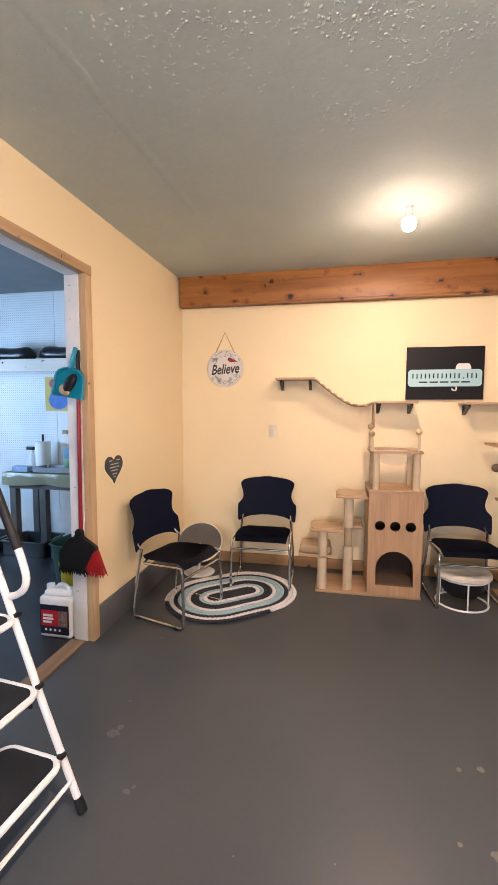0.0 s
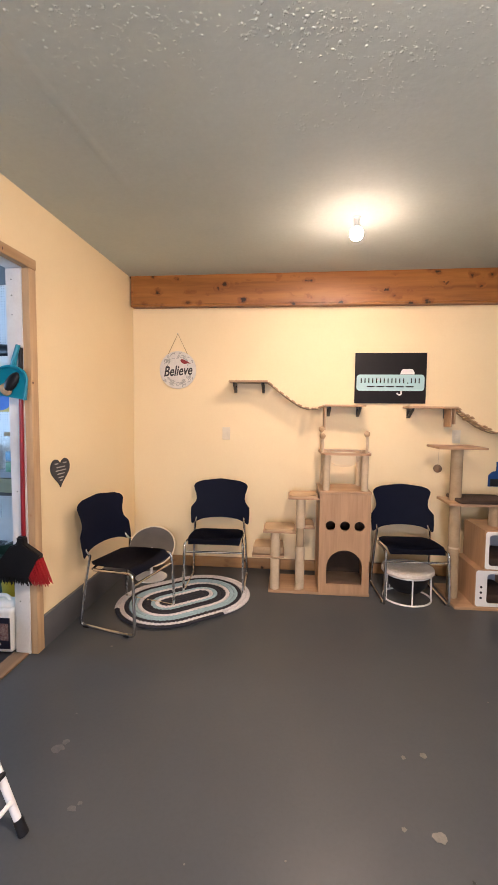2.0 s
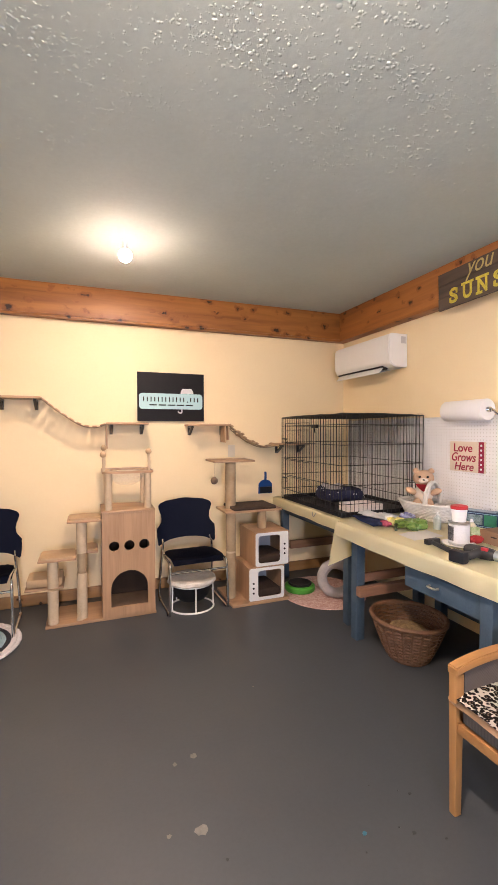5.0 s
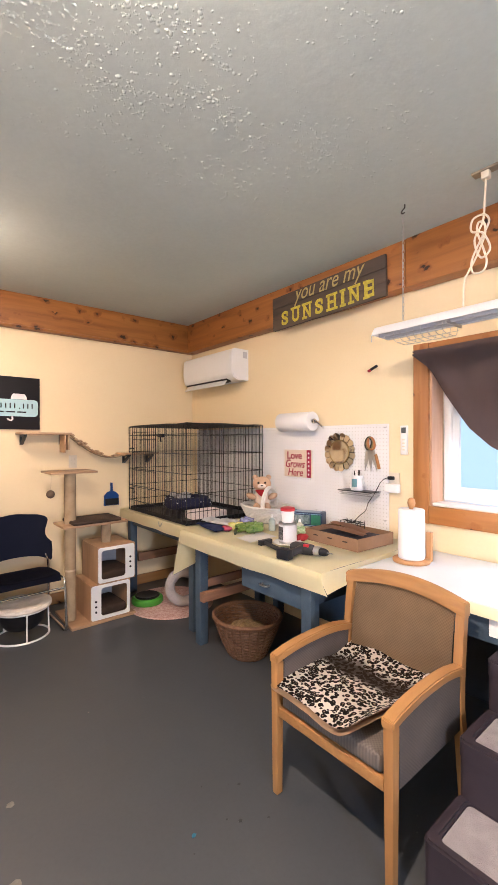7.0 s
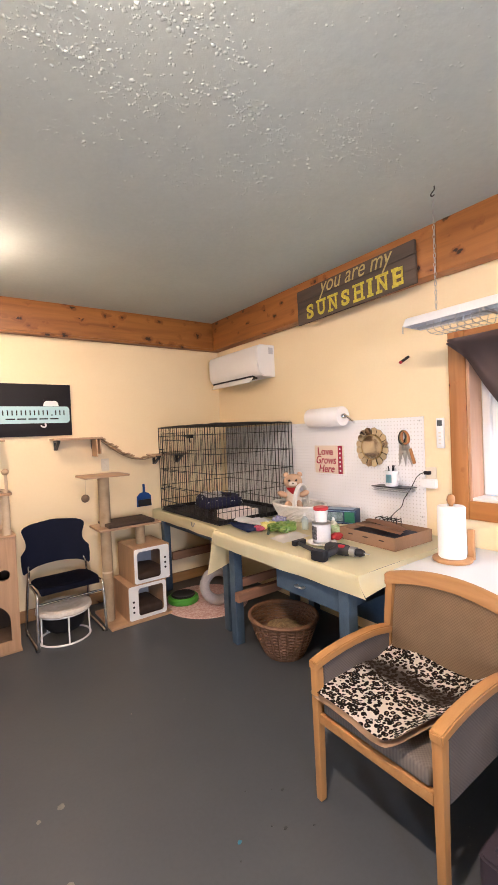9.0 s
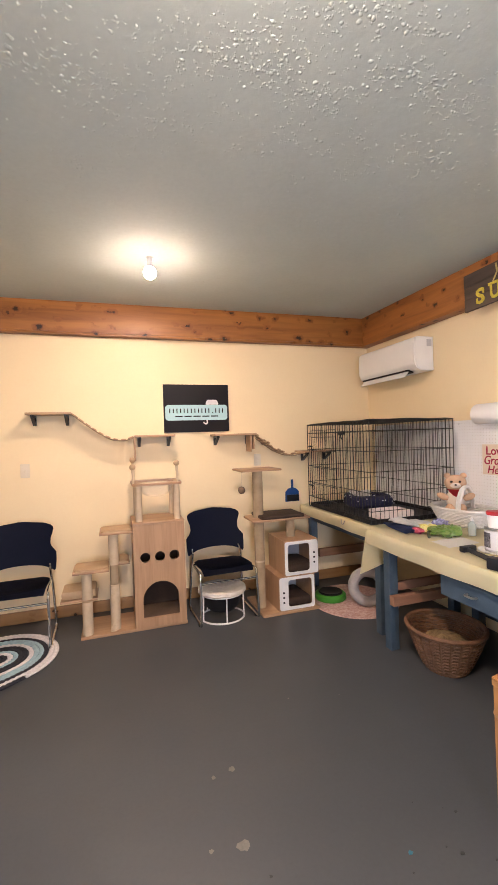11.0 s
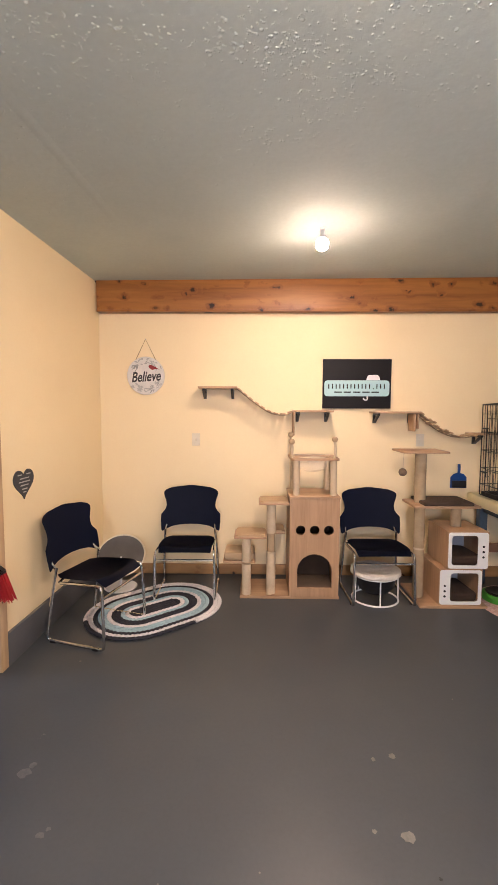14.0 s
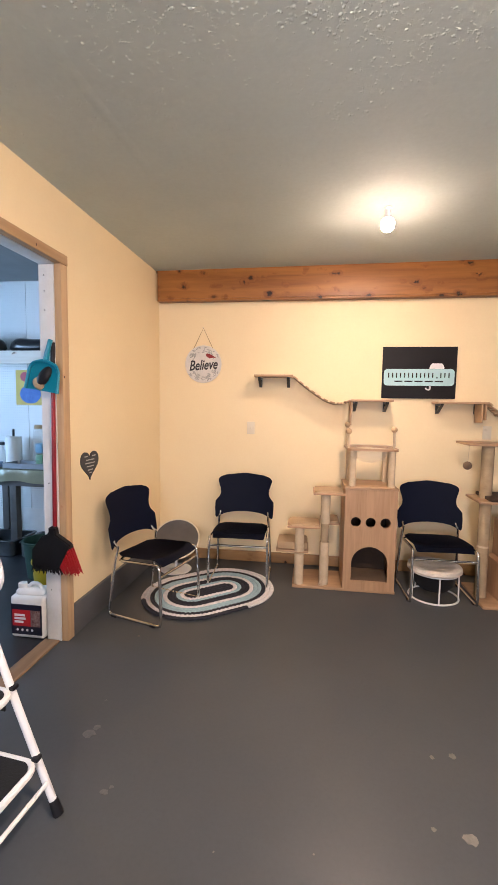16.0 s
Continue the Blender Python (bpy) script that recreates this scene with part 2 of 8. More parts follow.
def wood(name, light, dark, axis="x", grain=26.0, rough=0.5, knots=0.0, wear=0.0, band=0.5):
    """Sawn wood: stretched grain along an axis, darker late wood, and knots if asked."""
    ma, t, p, add, link = nodes_of(name)
    co = add("TexCoord").outputs["Object"]
    mp = add("Mapping")
    s = {"x": (0.07, 1, 1), "y": (1, 0.07, 1), "z": (1, 1, 0.07)}[axis]
    mp.inputs["Scale"].default_value = s
    link(co, mp.inputs["Vector"])
    vec = mp.outputs[0]
    if knots:
        mk = add("Mapping")
        k = {"x": (1, 1.5, 1.5), "y": (1.5, 1, 1.5), "z": (1.5, 1.5, 1)}[axis]
        mk.inputs["Scale"].default_value = tuple(7.0 * v for v in k)
        wobble = noise_node(add, link, co, 11, 4)
        shift = add("VectorMath")
        shift.operation = "MULTIPLY_ADD"
        link(wobble.outputs["Color"], shift.inputs[0])
        shift.inputs[1].default_value = (0.10, 0.10, 0.10)
        link(co, shift.inputs[2])
        link(shift.outputs[0], mk.inputs["Vector"])
        vo = add("TexVoronoi")
        vo.inputs["Scale"].default_value, vo.inputs["Randomness"].default_value = 1.0, 1.0
        link(mk.outputs[0], vo.inputs["Vector"])
        kn = add("MapRange")
        kn.inputs["From Min"].default_value, kn.inputs["From Max"].default_value = 0.115 * knots, 0.175 * knots
        kn.inputs["To Min"].default_value, kn.inputs["To Max"].default_value = 1.0, 0.0
        link(vo.outputs["Distance"], kn.inputs["Value"])
        # only some of the cells hold a knot, and these of uneven size
        pick = ramp_node(add, link, vo.outputs["Color"], [(0.24, (0, 0, 0)), (0.34, (1, 1, 1))])
        some = add("Math")
        some.operation = "MULTIPLY"
        link(kn.outputs[0], some.inputs[0])
        link(pick.outputs[0], some.inputs[1])
        kn = some
        # a reddish halo round the dark core, round which the grain bends
        halo = add("MapRange")
        halo.inputs["From Min"].default_value, halo.inputs["From Max"].default_value = 0.10 * knots, 0.34 * knots
        halo.inputs["To Min"].default_value, halo.inputs["To Max"].default_value = 1.0, 0.0
        link(vo.outputs["Distance"], halo.inputs["Value"])
        ring = add("Math")
        ring.operation = "MULTIPLY"
        link(halo.outputs[0], ring.inputs[0])
        link(pick.outputs[0], ring.inputs[1])
        push = add("VectorMath")
        push.operation = "MULTIPLY_ADD"
        link(ring.outputs[0], push.inputs[0])
        push.inputs[1].default_value = (0.06, 0.06, 0.06)
        link(vec, push.inputs[2])
        vec = push.outputs[0]
    n = noise_node(add, link, vec, grain, 5, 0.62, 0.5)
    broad = noise_node(add, link, vec, grain * 0.22, 3)
    m = add("Math")
    m.operation = "MULTIPLY_ADD"
    link(n.outputs["Fac"], m.inputs[0])
    m.inputs[1].default_value = 1 - band
    mm = add("Math")
    mm.operation = "MULTIPLY"
    link(broad.outputs["Fac"], mm.inputs[0])
    mm.inputs[1].default_value = band
    link(mm.outputs[0], m.inputs[2])
    mid = tuple((a + b) / 2 for a, b in zip(light, dark))
    col = ramp_node(add, link, m.outputs[0], [(0.34, dark), (0.47, mid), (0.62, light)])
    out = col.outputs[0]
    if knots:
        mh = add("Mix")
        mh.data_type = "RGBA"
        part_of = add("Math")
        part_of.operation = "MULTIPLY"
        link(ring.outputs[0], part_of.inputs[0])
        part_of.inputs[1].default_value = 0.75
        link(part_of.outputs[0], mh.inputs["Factor"])
        link(out, mh.inputs["A"])
        mh.inputs["B"].default_value = (dark[0] * 0.95, dark[1] * 0.72, dark[2] * 0.6, 1)
        out = mh.outputs["Result"]
        mx = add("Mix")
        mx.data_type = "RGBA"
        link(kn.outputs[0], mx.inputs["Factor"])
        link(out, mx.inputs["A"])
        mx.inputs["B"].default_value = (dark[0] * 0.13, dark[1] * 0.11, dark[2] * 0.12, 1)
        out = mx.outputs["Result"]
    link(out, p.inputs["Base Color"])
    rr = add("MapRange")
    rr.inputs["To Min"].default_value, rr.inputs["To Max"].default_value = rough - 0.12, rough + 0.14
    link(n.outputs["Fac"], rr.inputs["Value"])
    link(rr.outputs[0], p.inputs["Roughness"])
    b = add("Bump")
    b.inputs["Strength"].default_value, b.inputs["Distance"].default_value = 0.25, 0.002
    link(n.outputs["Fac"], b.inputs["Height"])
    link(b.outputs[0], p.inputs["Normal"])
    return ma


def glow(name, colour, strength):
    ma, t, p, add, link = nodes_of(name)
    p.inputs["Base Color"].default_value = (*colour, 1)
    p.inputs["Emission Color"].default_value = (*colour, 1)
    p.inputs["Emission Strength"].default_value = strength
    return ma


def glass(name, tint=(1, 1, 1), rough=0.02):
    ma, t, p, add, link = nodes_of(name)
    p.inputs["Base Color"].default_value = (*tint, 1)
    p.inputs["Roughness"].default_value = rough
    p.inputs["Transmission Weight"].default_value = 1.0
    p.inputs["IOR"].default_value = 1.12
    return ma


def peg(name, base, hole, pitch=0.0254):
    """Perforated hardboard: round holes in a square pattern on the board's own plane."""
    ma, t, p, add, link = nodes_of(name)
    co = add("TexCoord").outputs["Object"]
    s = add("VectorMath")
    s.operation = "SCALE"
    s.inputs["Scale"].default_value = 1 / pitch
    link(co, s.inputs[0])
    f = add("VectorMath")
    f.operation = "FRACTION"
    link(s.outputs[0], f.inputs[0])
    sep = add("SeparateXYZ")
    link(f.outputs[0], sep.inputs[0])
    cmb = add("CombineXYZ")
    link(sep.outputs["Z"], cmb.inputs["Y"])
    return ma, t, p, add, link, sep, cmb, co


def pegboard(name, base, hole, axis, pitch=0.0254, radius=0.15):
    ma, t, p, add, link, sep, cmb, co = peg(name, base, hole, pitch)
    link(sep.outputs["Y" if axis == "x" else "X"], cmb.inputs["X"])
    d = add("VectorMath")
    d.operation = "DISTANCE"
    d.inputs[1].default_value = (0.5, 0.5, 0)
    link(cmb.outputs[0], d.inputs[0])
    lt = add("MapRange")
    lt.inputs["From Min"].default_value, lt.inputs["From Max"].default_value = radius * 0.8, radius * 1.2
    link(d.outputs["Value"], lt.inputs["Value"])
    n = noise_node(add, link, co, 3.0)
    cr = ramp_node(add, link, n.outputs["Fac"], [(0.35, base), (0.7, tuple(c * 0.9 for c in base))])
    mx = add("Mix")
    mx.data_type = "RGBA"
    link(lt.outputs[0], mx.inputs["Factor"])
    mx.inputs["A"].default_value = (*hole, 1)
    link(cr.outputs[0], mx.inputs["B"])
    link(mx.outputs["Result"], p.inputs["Base Color"])
    p.inputs["Roughness"].default_value = 0.55
    b = add("Bump")
    b.inputs["Distance"].default_value, b.inputs["Strength"].default_value = 0.002, 0.6
    link(lt.outputs[0], b.inputs["Height"])
    link(b.outputs[0], p.inputs["Normal"])
    return ma


YELLOW = plain("pale_yellow_wall_paint", (0.85, 0.705, 0.44), (0.82, 0.66, 0.40), rough=0.55, scale=1.3, fine=60, bump=0.25, bump_scale=160, spread=0.08)
CEILING = plain("grey_white_ceiling_paint", (0.485, 0.55, 0.525), (0.425, 0.48, 0.46), rough=0.85, scale=1.2, fine=40, bump=0.35, bump_scale=18, depth=0.005)
PINE = wood("stained_pine_beam", (0.37, 0.150, 0.032), (0.15, 0.052, 0.011), "x", 16, 0.45, knots=1.35)
PINE_Y = wood("stained_pine_beam_along", (0.40, 0.155, 0.033), (0.16, 0.056, 0.012), "y", 16, 0.45, knots=0.95)
CASING = wood("bare_pine_casing", (0.60, 0.42, 0.24), (0.42, 0.26, 0.13), "z", 22, 0.6, knots=0.4)
CASING_Y = wood("bare_pine_header", (0.56, 0.38, 0.21), (0.40, 0.25, 0.12), "y", 22, 0.6, knots=0.4)
WINDOW_PINE = wood("oiled_pine_window_casing", (0.47, 0.205, 0.055), (0.29, 0.110, 0.026), "z", 18, 0.4, knots=1.0)
WINDOW_PINE_Y = wood("oiled_pine_window_sill", (0.47, 0.205, 0.055), (0.29, 0.110, 0.026), "y", 18, 0.4, knots=1.0)
WHITE_TRIM = plain("chalky_white_paint", (0.82, 0.82, 0.81), (0.70, 0.69, 0.67), rough=0.6, scale=8, bump=0.3, bump_scale=60)
GREY_CURB = plain("grey_painted_curb", (0.105, 0.105, 0.11), (0.085, 0.085, 0.088), rough=0.5, scale=3)
PEG_WHITE = pegboard("white_pegboard", (0.84, 0.83, 0.82), (0.60, 0.57, 0.53), "x", radius=0.16)
PEG_NORTH = pegboard("white_pegboard_north", (0.80, 0.82, 0.82), (0.30, 0.32, 0.34), "y", radius=0.18)
WHITE_PLASTIC = plain("white_plastic", (0.80, 0.80, 0.79), (0.76, 0.76, 0.74), rough=0.35, bump=0.05, scale=4)
IVORY = plain("ivory_plastic", (0.72, 0.64, 0.50), (0.68, 0.60, 0.46), rough=0.4, bump=0.05)
BLACK = plain("black_plastic", (0.010, 0.010, 0.012), (0.016, 0.016, 0.018), rough=0.45, bump=0.1, spec=0.25)
BLACK_METAL = plain("black_coated_steel", (0.012, 0.012, 0.013), (0.02, 0.02, 0.02), rough=0.4, metal=0.2, bump=0.1)
NAVY = plain("navy_black_moulded_plastic", (0.004, 0.006, 0.016), (0.006, 0.008, 0.020), rough=0.55, bump=0.25, bump_scale=500, spec=0.08)
CHROME = plain("chromed_steel", (0.78, 0.78, 0.77), (0.70, 0.70, 0.70), rough=0.14, metal=1.0, bump=0.0, spread=0.05)
STEEL = plain("brushed_steel", (0.55, 0.55, 0.54), (0.45, 0.45, 0.44), rough=0.35, metal=1.0, bump=0.1)
DULL_STEEL = plain("dull_dark_steel", (0.22, 0.23, 0.24), (0.13, 0.135, 0.14), rough=0.38, metal=1.0, bump=0.1)
OAK = wood("printed_oak_board", (0.45, 0.28, 0.155), (0.32, 0.185, 0.095), "z", 34, 0.45, band=0.35)
OAK_X = wood("printed_oak_board_flat", (0.44, 0.28, 0.155), (0.32, 0.185, 0.098), "x", 34, 0.45, band=0.35)
SISAL = plain("wound_sisal_rope", (0.62, 0.50, 0.35), (0.48, 0.37, 0.24), rough=0.9, scale=14, fine=300, bump=0.8, bump_scale=420)
SISAL_TAN = plain("tan_sisal_rope", (0.42, 0.32, 0.20), (0.30, 0.215, 0.125), rough=0.9, scale=14, fine=300, bump=0.8, bump_scale=420)
PLUSH_TAN = plain("tan_plush", (0.50, 0.36, 0.21), (0.40, 0.27, 0.15), rough=0.95, fine=400, bump=0.8, bump_scale=500, sheen=0.05)
PLUSH_BROWN = plain("dark_brown_plush", (0.060, 0.034, 0.020), (0.032, 0.019, 0.012), rough=0.95, fine=400, bump=0.8, bump_scale=300)
DARK = plain("dark_inside", (0.060, 0.036, 0.022), (0.035, 0.022, 0.014), rough=0.9)
FLEECE = plain("white_fleece", (0.78, 0.73, 0.66), (0.62, 0.56, 0.48), rough=0.95, scale=30, fine=300, bump=1.0, bump_scale=140, depth=0.006)
MESH_GREY = plain("grey_mesh_fabric", (0.105, 0.10, 0.10), (0.075, 0.073, 0.075), rough=0.8, fine=500, bump=0.6, bump_scale=700)
CLOTH_YELLOW = plain("pale_yellow_vinyl_tablecloth", (0.93, 0.86, 0.58), (0.90, 0.82, 0.53), rough=0.45, spec=0.3, scale=5, bump=0.2, bump_scale=40, depth=0.004)
BLUE_BENCH = plain("worn_slate_blue_paint", (0.062, 0.096, 0.135), (0.038, 0.062, 0.09), rough=0.55, scale=9, bump=0.4, bump_scale=60)
COUNTER = plain("white_laminate_counter", (0.66, 0.69, 0.70), (0.60, 0.63, 0.64), rough=0.32, scale=3, bump=0.05)
TABLE_GREY = plain("grey_painted_table", (0.10, 0.092, 0.088), (0.065, 0.06, 0.058), rough=0.6, scale=7)
BULB = glow("warm_bulb_glass", (1.0, 0.71, 0.45), BULB_POWER)
BULB_BRIGHT = glow("warm_bright_bulb_glass", (1.0, 0.755, 0.505), NEXT_BULB_POWER)
BULB_NECK = glow("warm_bulb_neck", (1.0, 0.74, 0.50), 60.0)
BRIGHT = glow("bright_overcast_distance", (0.60, 0.83, 1.0), 0.9)
BRIGHT.node_tree.nodes["Principled BSDF"].inputs["Base Color"].default_value = (0.03, 0.04, 0.05, 1)
PANE = glass("window_glass")
ACRYLIC = plain("clear_acrylic", (0.9, 0.88, 0.84), (0.88, 0.86, 0.82), rough=0.06, bump=0, spread=0.02)
ACRYLIC.node_tree.nodes["Principled BSDF"].inputs["Alpha"].default_value = 0.08
PAPER = plain("white_paper_towel", (0.82, 0.81, 0.79), (0.78, 0.77, 0.75), rough=0.9, bump=0.5, bump_scale=180)
RED = plain("red_plastic", (0.45, 0.02, 0.025), (0.38, 0.015, 0.02), rough=0.4)
TEAL = plain("teal_plastic", (0.010, 0.25, 0.36), (0.008, 0.21, 0.31), rough=0.35, bump=0.05)
BLUE_PLASTIC = plain("royal_blue_plastic", (0.006, 0.055, 0.23), (0.005, 0.045, 0.19), rough=0.4)
CARD = plain("brown_cardboard", (0.29, 0.17, 0.095), (0.24, 0.14, 0.075), rough=0.8, scale=12)


def floor_paint(name):
    """Grey floor paint: roller sheen, scuffs, grime and pale worn flecks."""
    ma, t, p, add, link = nodes_of(name)
    co = add("TexCoord").outputs["Object"]
    big = noise_node(add, link, co, 0.9, 5, 0.6)
    col = ramp_node(add, link, big.outputs["Fac"], [(0.3, (0.053, 0.058, 0.065)), (0.55, (0.061, 0.066, 0.072)), (0.75, (0.069, 0.074, 0.079))])
    small = noise_node(add, link, co, 55, 6, 0.7)
    speck = ramp_node(add, link, small.outputs["Fac"], [(0.30, (0.94, 0.94, 0.94)), (0.5, (1, 1, 1)), (0.74, (1.05, 1.045, 1.04))])
    mul = add("Mix")
    mul.data_type, mul.blend_type = "RGBA", "MULTIPLY"
    mul.inputs["Factor"].default_value = 1.0
    link(col.outputs[0], mul.inputs["A"])
    link(speck.outputs[0], mul.inputs["B"])
    flecks = noise_node(add, link, co, 4.5, 8, 0.72)
    fr = ramp_node(add, link, flecks.outputs["Fac"], [(0.69, (0, 0, 0)), (0.72, (1, 1, 1))])
    mx = add("Mix")
    mx.data_type = "RGBA"
    link(fr.outputs[0], mx.inputs["Factor"])
    link(mul.outputs["Result"], mx.inputs["A"])
    mx.inputs["B"].default_value = (0.20, 0.185, 0.16, 1)
    link(mx.outputs["Result"], p.inputs["Base Color"])
    p.inputs["Specular IOR Level"].default_value = 0.35
    rr = add("MapRange")
    rr.inputs["To Min"].default_value, rr.inputs["To Max"].default_value = 0.27, 0.43
    rn = noise_node(add, link, co, 2.4, 6, 0.65)
    link(rn.outputs["Fac"], rr.inputs["Value"])
    link(rr.outputs[0], p.inputs["Roughness"])
    b = add("Bump")
    b.inputs["Strength"].default_value, b.inputs["Distance"].default_value = 0.035, 0.003
    link(noise_node(add, link, co, 16, 6, 0.65).outputs["Fac"], b.inputs["Height"])
    link(b.outputs[0], p.inputs["Normal"])
    return ma


FLOOR = floor_paint("grey_floor_paint")
CHIP = plain("bare_concrete_chip", (0.20, 0.185, 0.16), (0.14, 0.13, 0.115), rough=0.85, scale=40)
SCUFF = plain("rubbed_floor_paint", (0.13, 0.12, 0.115), (0.09, 0.088, 0.095), rough=0.6, scale=30)
BLUE_DROP = plain("blue_paint_drop", (0.02, 0.14, 0.22), rough=0.4)
BLACK_DROP = plain("black_paint_drop", (0.02, 0.02, 0.022), rough=0.4)

# ---- the rooms ----
XW, XE, YN, YS, H = -1.395, 2.885, 3.945, -2.6, 2.74
SIDE_X, SIDE_Y = -4.6, 4.15
# the west wall runs slightly out of square, and the ceiling falls a little towards it
SKEW = 0.030
TURN_WEST = Matrix.Translation((XW, YN, 0)) @ Matrix.Rotation(-math.atan(SKEW), 4, "Z") @ Matrix.Translation((-XW, -YN, 0))


def ceiling_z(x):
    return H - 0.026 * (XE - x) / (XE - XW)


bm = B()
slab(bm, [(XW - 0.09, SIDE_Y + 0.2), (XW - 0.09 - SKEW * (SIDE_Y - YS + 0.4), YS - 0.2), (XE + 0.3, YS - 0.2), (XE + 0.3, SIDE_Y + 0.2)], [], "z", -0.12, 0.0)
solo("floor", bm, FLOOR, "grey painted concrete floor with worn flecks", "floor", kind="structure", smooth=0)

# the side room's dimness is put into this near-black floor colour
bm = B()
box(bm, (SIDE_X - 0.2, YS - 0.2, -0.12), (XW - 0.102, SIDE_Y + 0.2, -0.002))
solo("floor_side_room", bm, plain("shaded_concrete", (0.022, 0.022, 0.025), (0.014, 0.014, 0.016), rough=0.4, scale=2.5, bump=0.3, bump_scale=40), "concrete floor of the side room, coloured dark for its shade", "floor", kind="structure", smooth=0)

# worn chips and paint drops on the floor
rng = random.Random(5)


def blot(bm, x, y, r, n=11, z=0.0015):
    vs = [(x + r * rng.uniform(0.55, 1.15) * math.cos(2 * math.pi * i / n), y + r * rng.uniform(0.5, 1.0) * math.sin(2 * math.pi * i / n)) for i in range(n)]
    slab(bm, vs, [], "z", -0.001, z)


chips = B()
for x, y, r in ((0.617, 1.450, 0.031), (0.50, 1.470, 0.012), (0.675, 1.815, 0.022), (0.585, 1.795, 0.014), (0.077, 1.322, 0.005), (-0.255, 1.28, 0.0045),
                (1.12, 2.2, 0.006), (-1.02, 2.5, 0.010)):
    blot(chips, x, y, r * 0.85)
solo("floor_chips", chips, CHIP, "pale chips worn through the grey floor paint", "floor", kind="structure", smooth=0)
scuffs = B()
for x, y, r in ((-0.92, 1.692, 0.030), (-0.905, 1.735, 0.022), (-0.717, 1.432, 0.018), (-0.70, 1.455, 0.010)):
    blot(scuffs, x, y, r)
solo("floor_scuffs", scuffs, SCUFF, "faint scuffed patches in the grey floor paint", "floor", kind="structure", smooth=0)
drops = B()
for x, y, r in ((1.45, 1.298, 0.008), (1.345, 1.159, 0.009), (1.31, 1.197, 0.004), (1.44, 1.099, 0.006), (1.136, 1.161, 0.005), (0.673, 1.314, 0.007), (1.414, 1.329, 0.003), (1.32, 1.391, 0.004)):
    blot(drops, x, y, r)
solo("floor_drops", drops, BLACK_DROP, "small dark paint drops on the floor", "floor", kind="structure", smooth=0)
drops = B()
blot(drops, 1.173, 1.222, 0.011)
solo("floor_blue_drop", drops, BLUE_DROP, "blue paint drop on the floor", "floor", kind="structure", smooth=0)

# ceiling with its spattered plaster
bm = B()
slab(bm, [(XW - 0.11, YN + 0.2), (XW - 0.11 - SKEW * (YN - YS + 0.4), YS - 0.2), (XE + 0.3, YS - 0.2), (XE + 0.3, YN + 0.2)], [], "z", H, H + 0.12)
rng = random.Random(11)
verts, faces = [v.co.copy() for v in bm.verts], [[v.index for v in f.verts] for f in bm.faces]
bm.verts.index_update()
faces = [[v.index for v in f.verts] for f in bm.faces]
bm.free()
CLUSTERS = ((0.70, 1.24, 0.26, 0.12, 0.9), (0.92, 1.32, 0.20, 0.09, 1.1), (1.28, 1.17, 0.20, 0.09, 1.1), (1.46, 1.22, 0.10, 0.07, 0.9), (0.96, 1.00, 0.30, 0.10, 0.7), (0.20, 1.50, 0.25, 0.10, 0.6),
            (-0.12, 1.50, 0.25, 0.12, 0.5), (-0.40, 1.93, 0.14, 0.05, 0.9), (0.15, 1.95, 0.16, 0.05, 0.9), (1.30, 1.70, 0.12, 0.05, 0.6), (0.3, 1.0, 0.8, 0.3, 0.12), (1.55, 1.45, 0.28, 0.16, 0.5), (1.12, 1.56, 0.24, 0.10, 0.45), (1.75, 1.10, 0.30, 0.16, 0.5), (0.55, 1.62, 0.25, 0.08, 0.4))


def blob(x, y, r, hgt, el):
    """One dab of thrown plaster: an uneven low dome."""
    turn, n0 = rng.uniform(0, 6.28), len(verts)
    ca, sa = math.cos(turn), math.sin(turn)
    for rad, dz in ((1.0, 0.0005), (0.74, -0.60)):
        for k in range(6):
            wob = rng.uniform(0.78, 1.22)
            u, v = rad * r * math.cos(k * 1.0472) * wob, rad * r * el * math.sin(k * 1.0472) * wob
            verts.append((x + u * ca - v * sa, y + u * sa + v * ca, H + dz * hgt * rng.uniform(0.8, 1.2)))
    verts.append((x + 0.2 * r * rng.uniform(-1, 1), y + 0.2 * r * rng.uniform(-1, 1), H - hgt))
    for k in range(6):
        l = (k + 1) % 6
        faces.append((n0 + k, n0 + l, n0 + 6 + l, n0 + 6 + k))
        faces.append((n0 + 6 + k, n0 + 6 + l, n0 + 12))


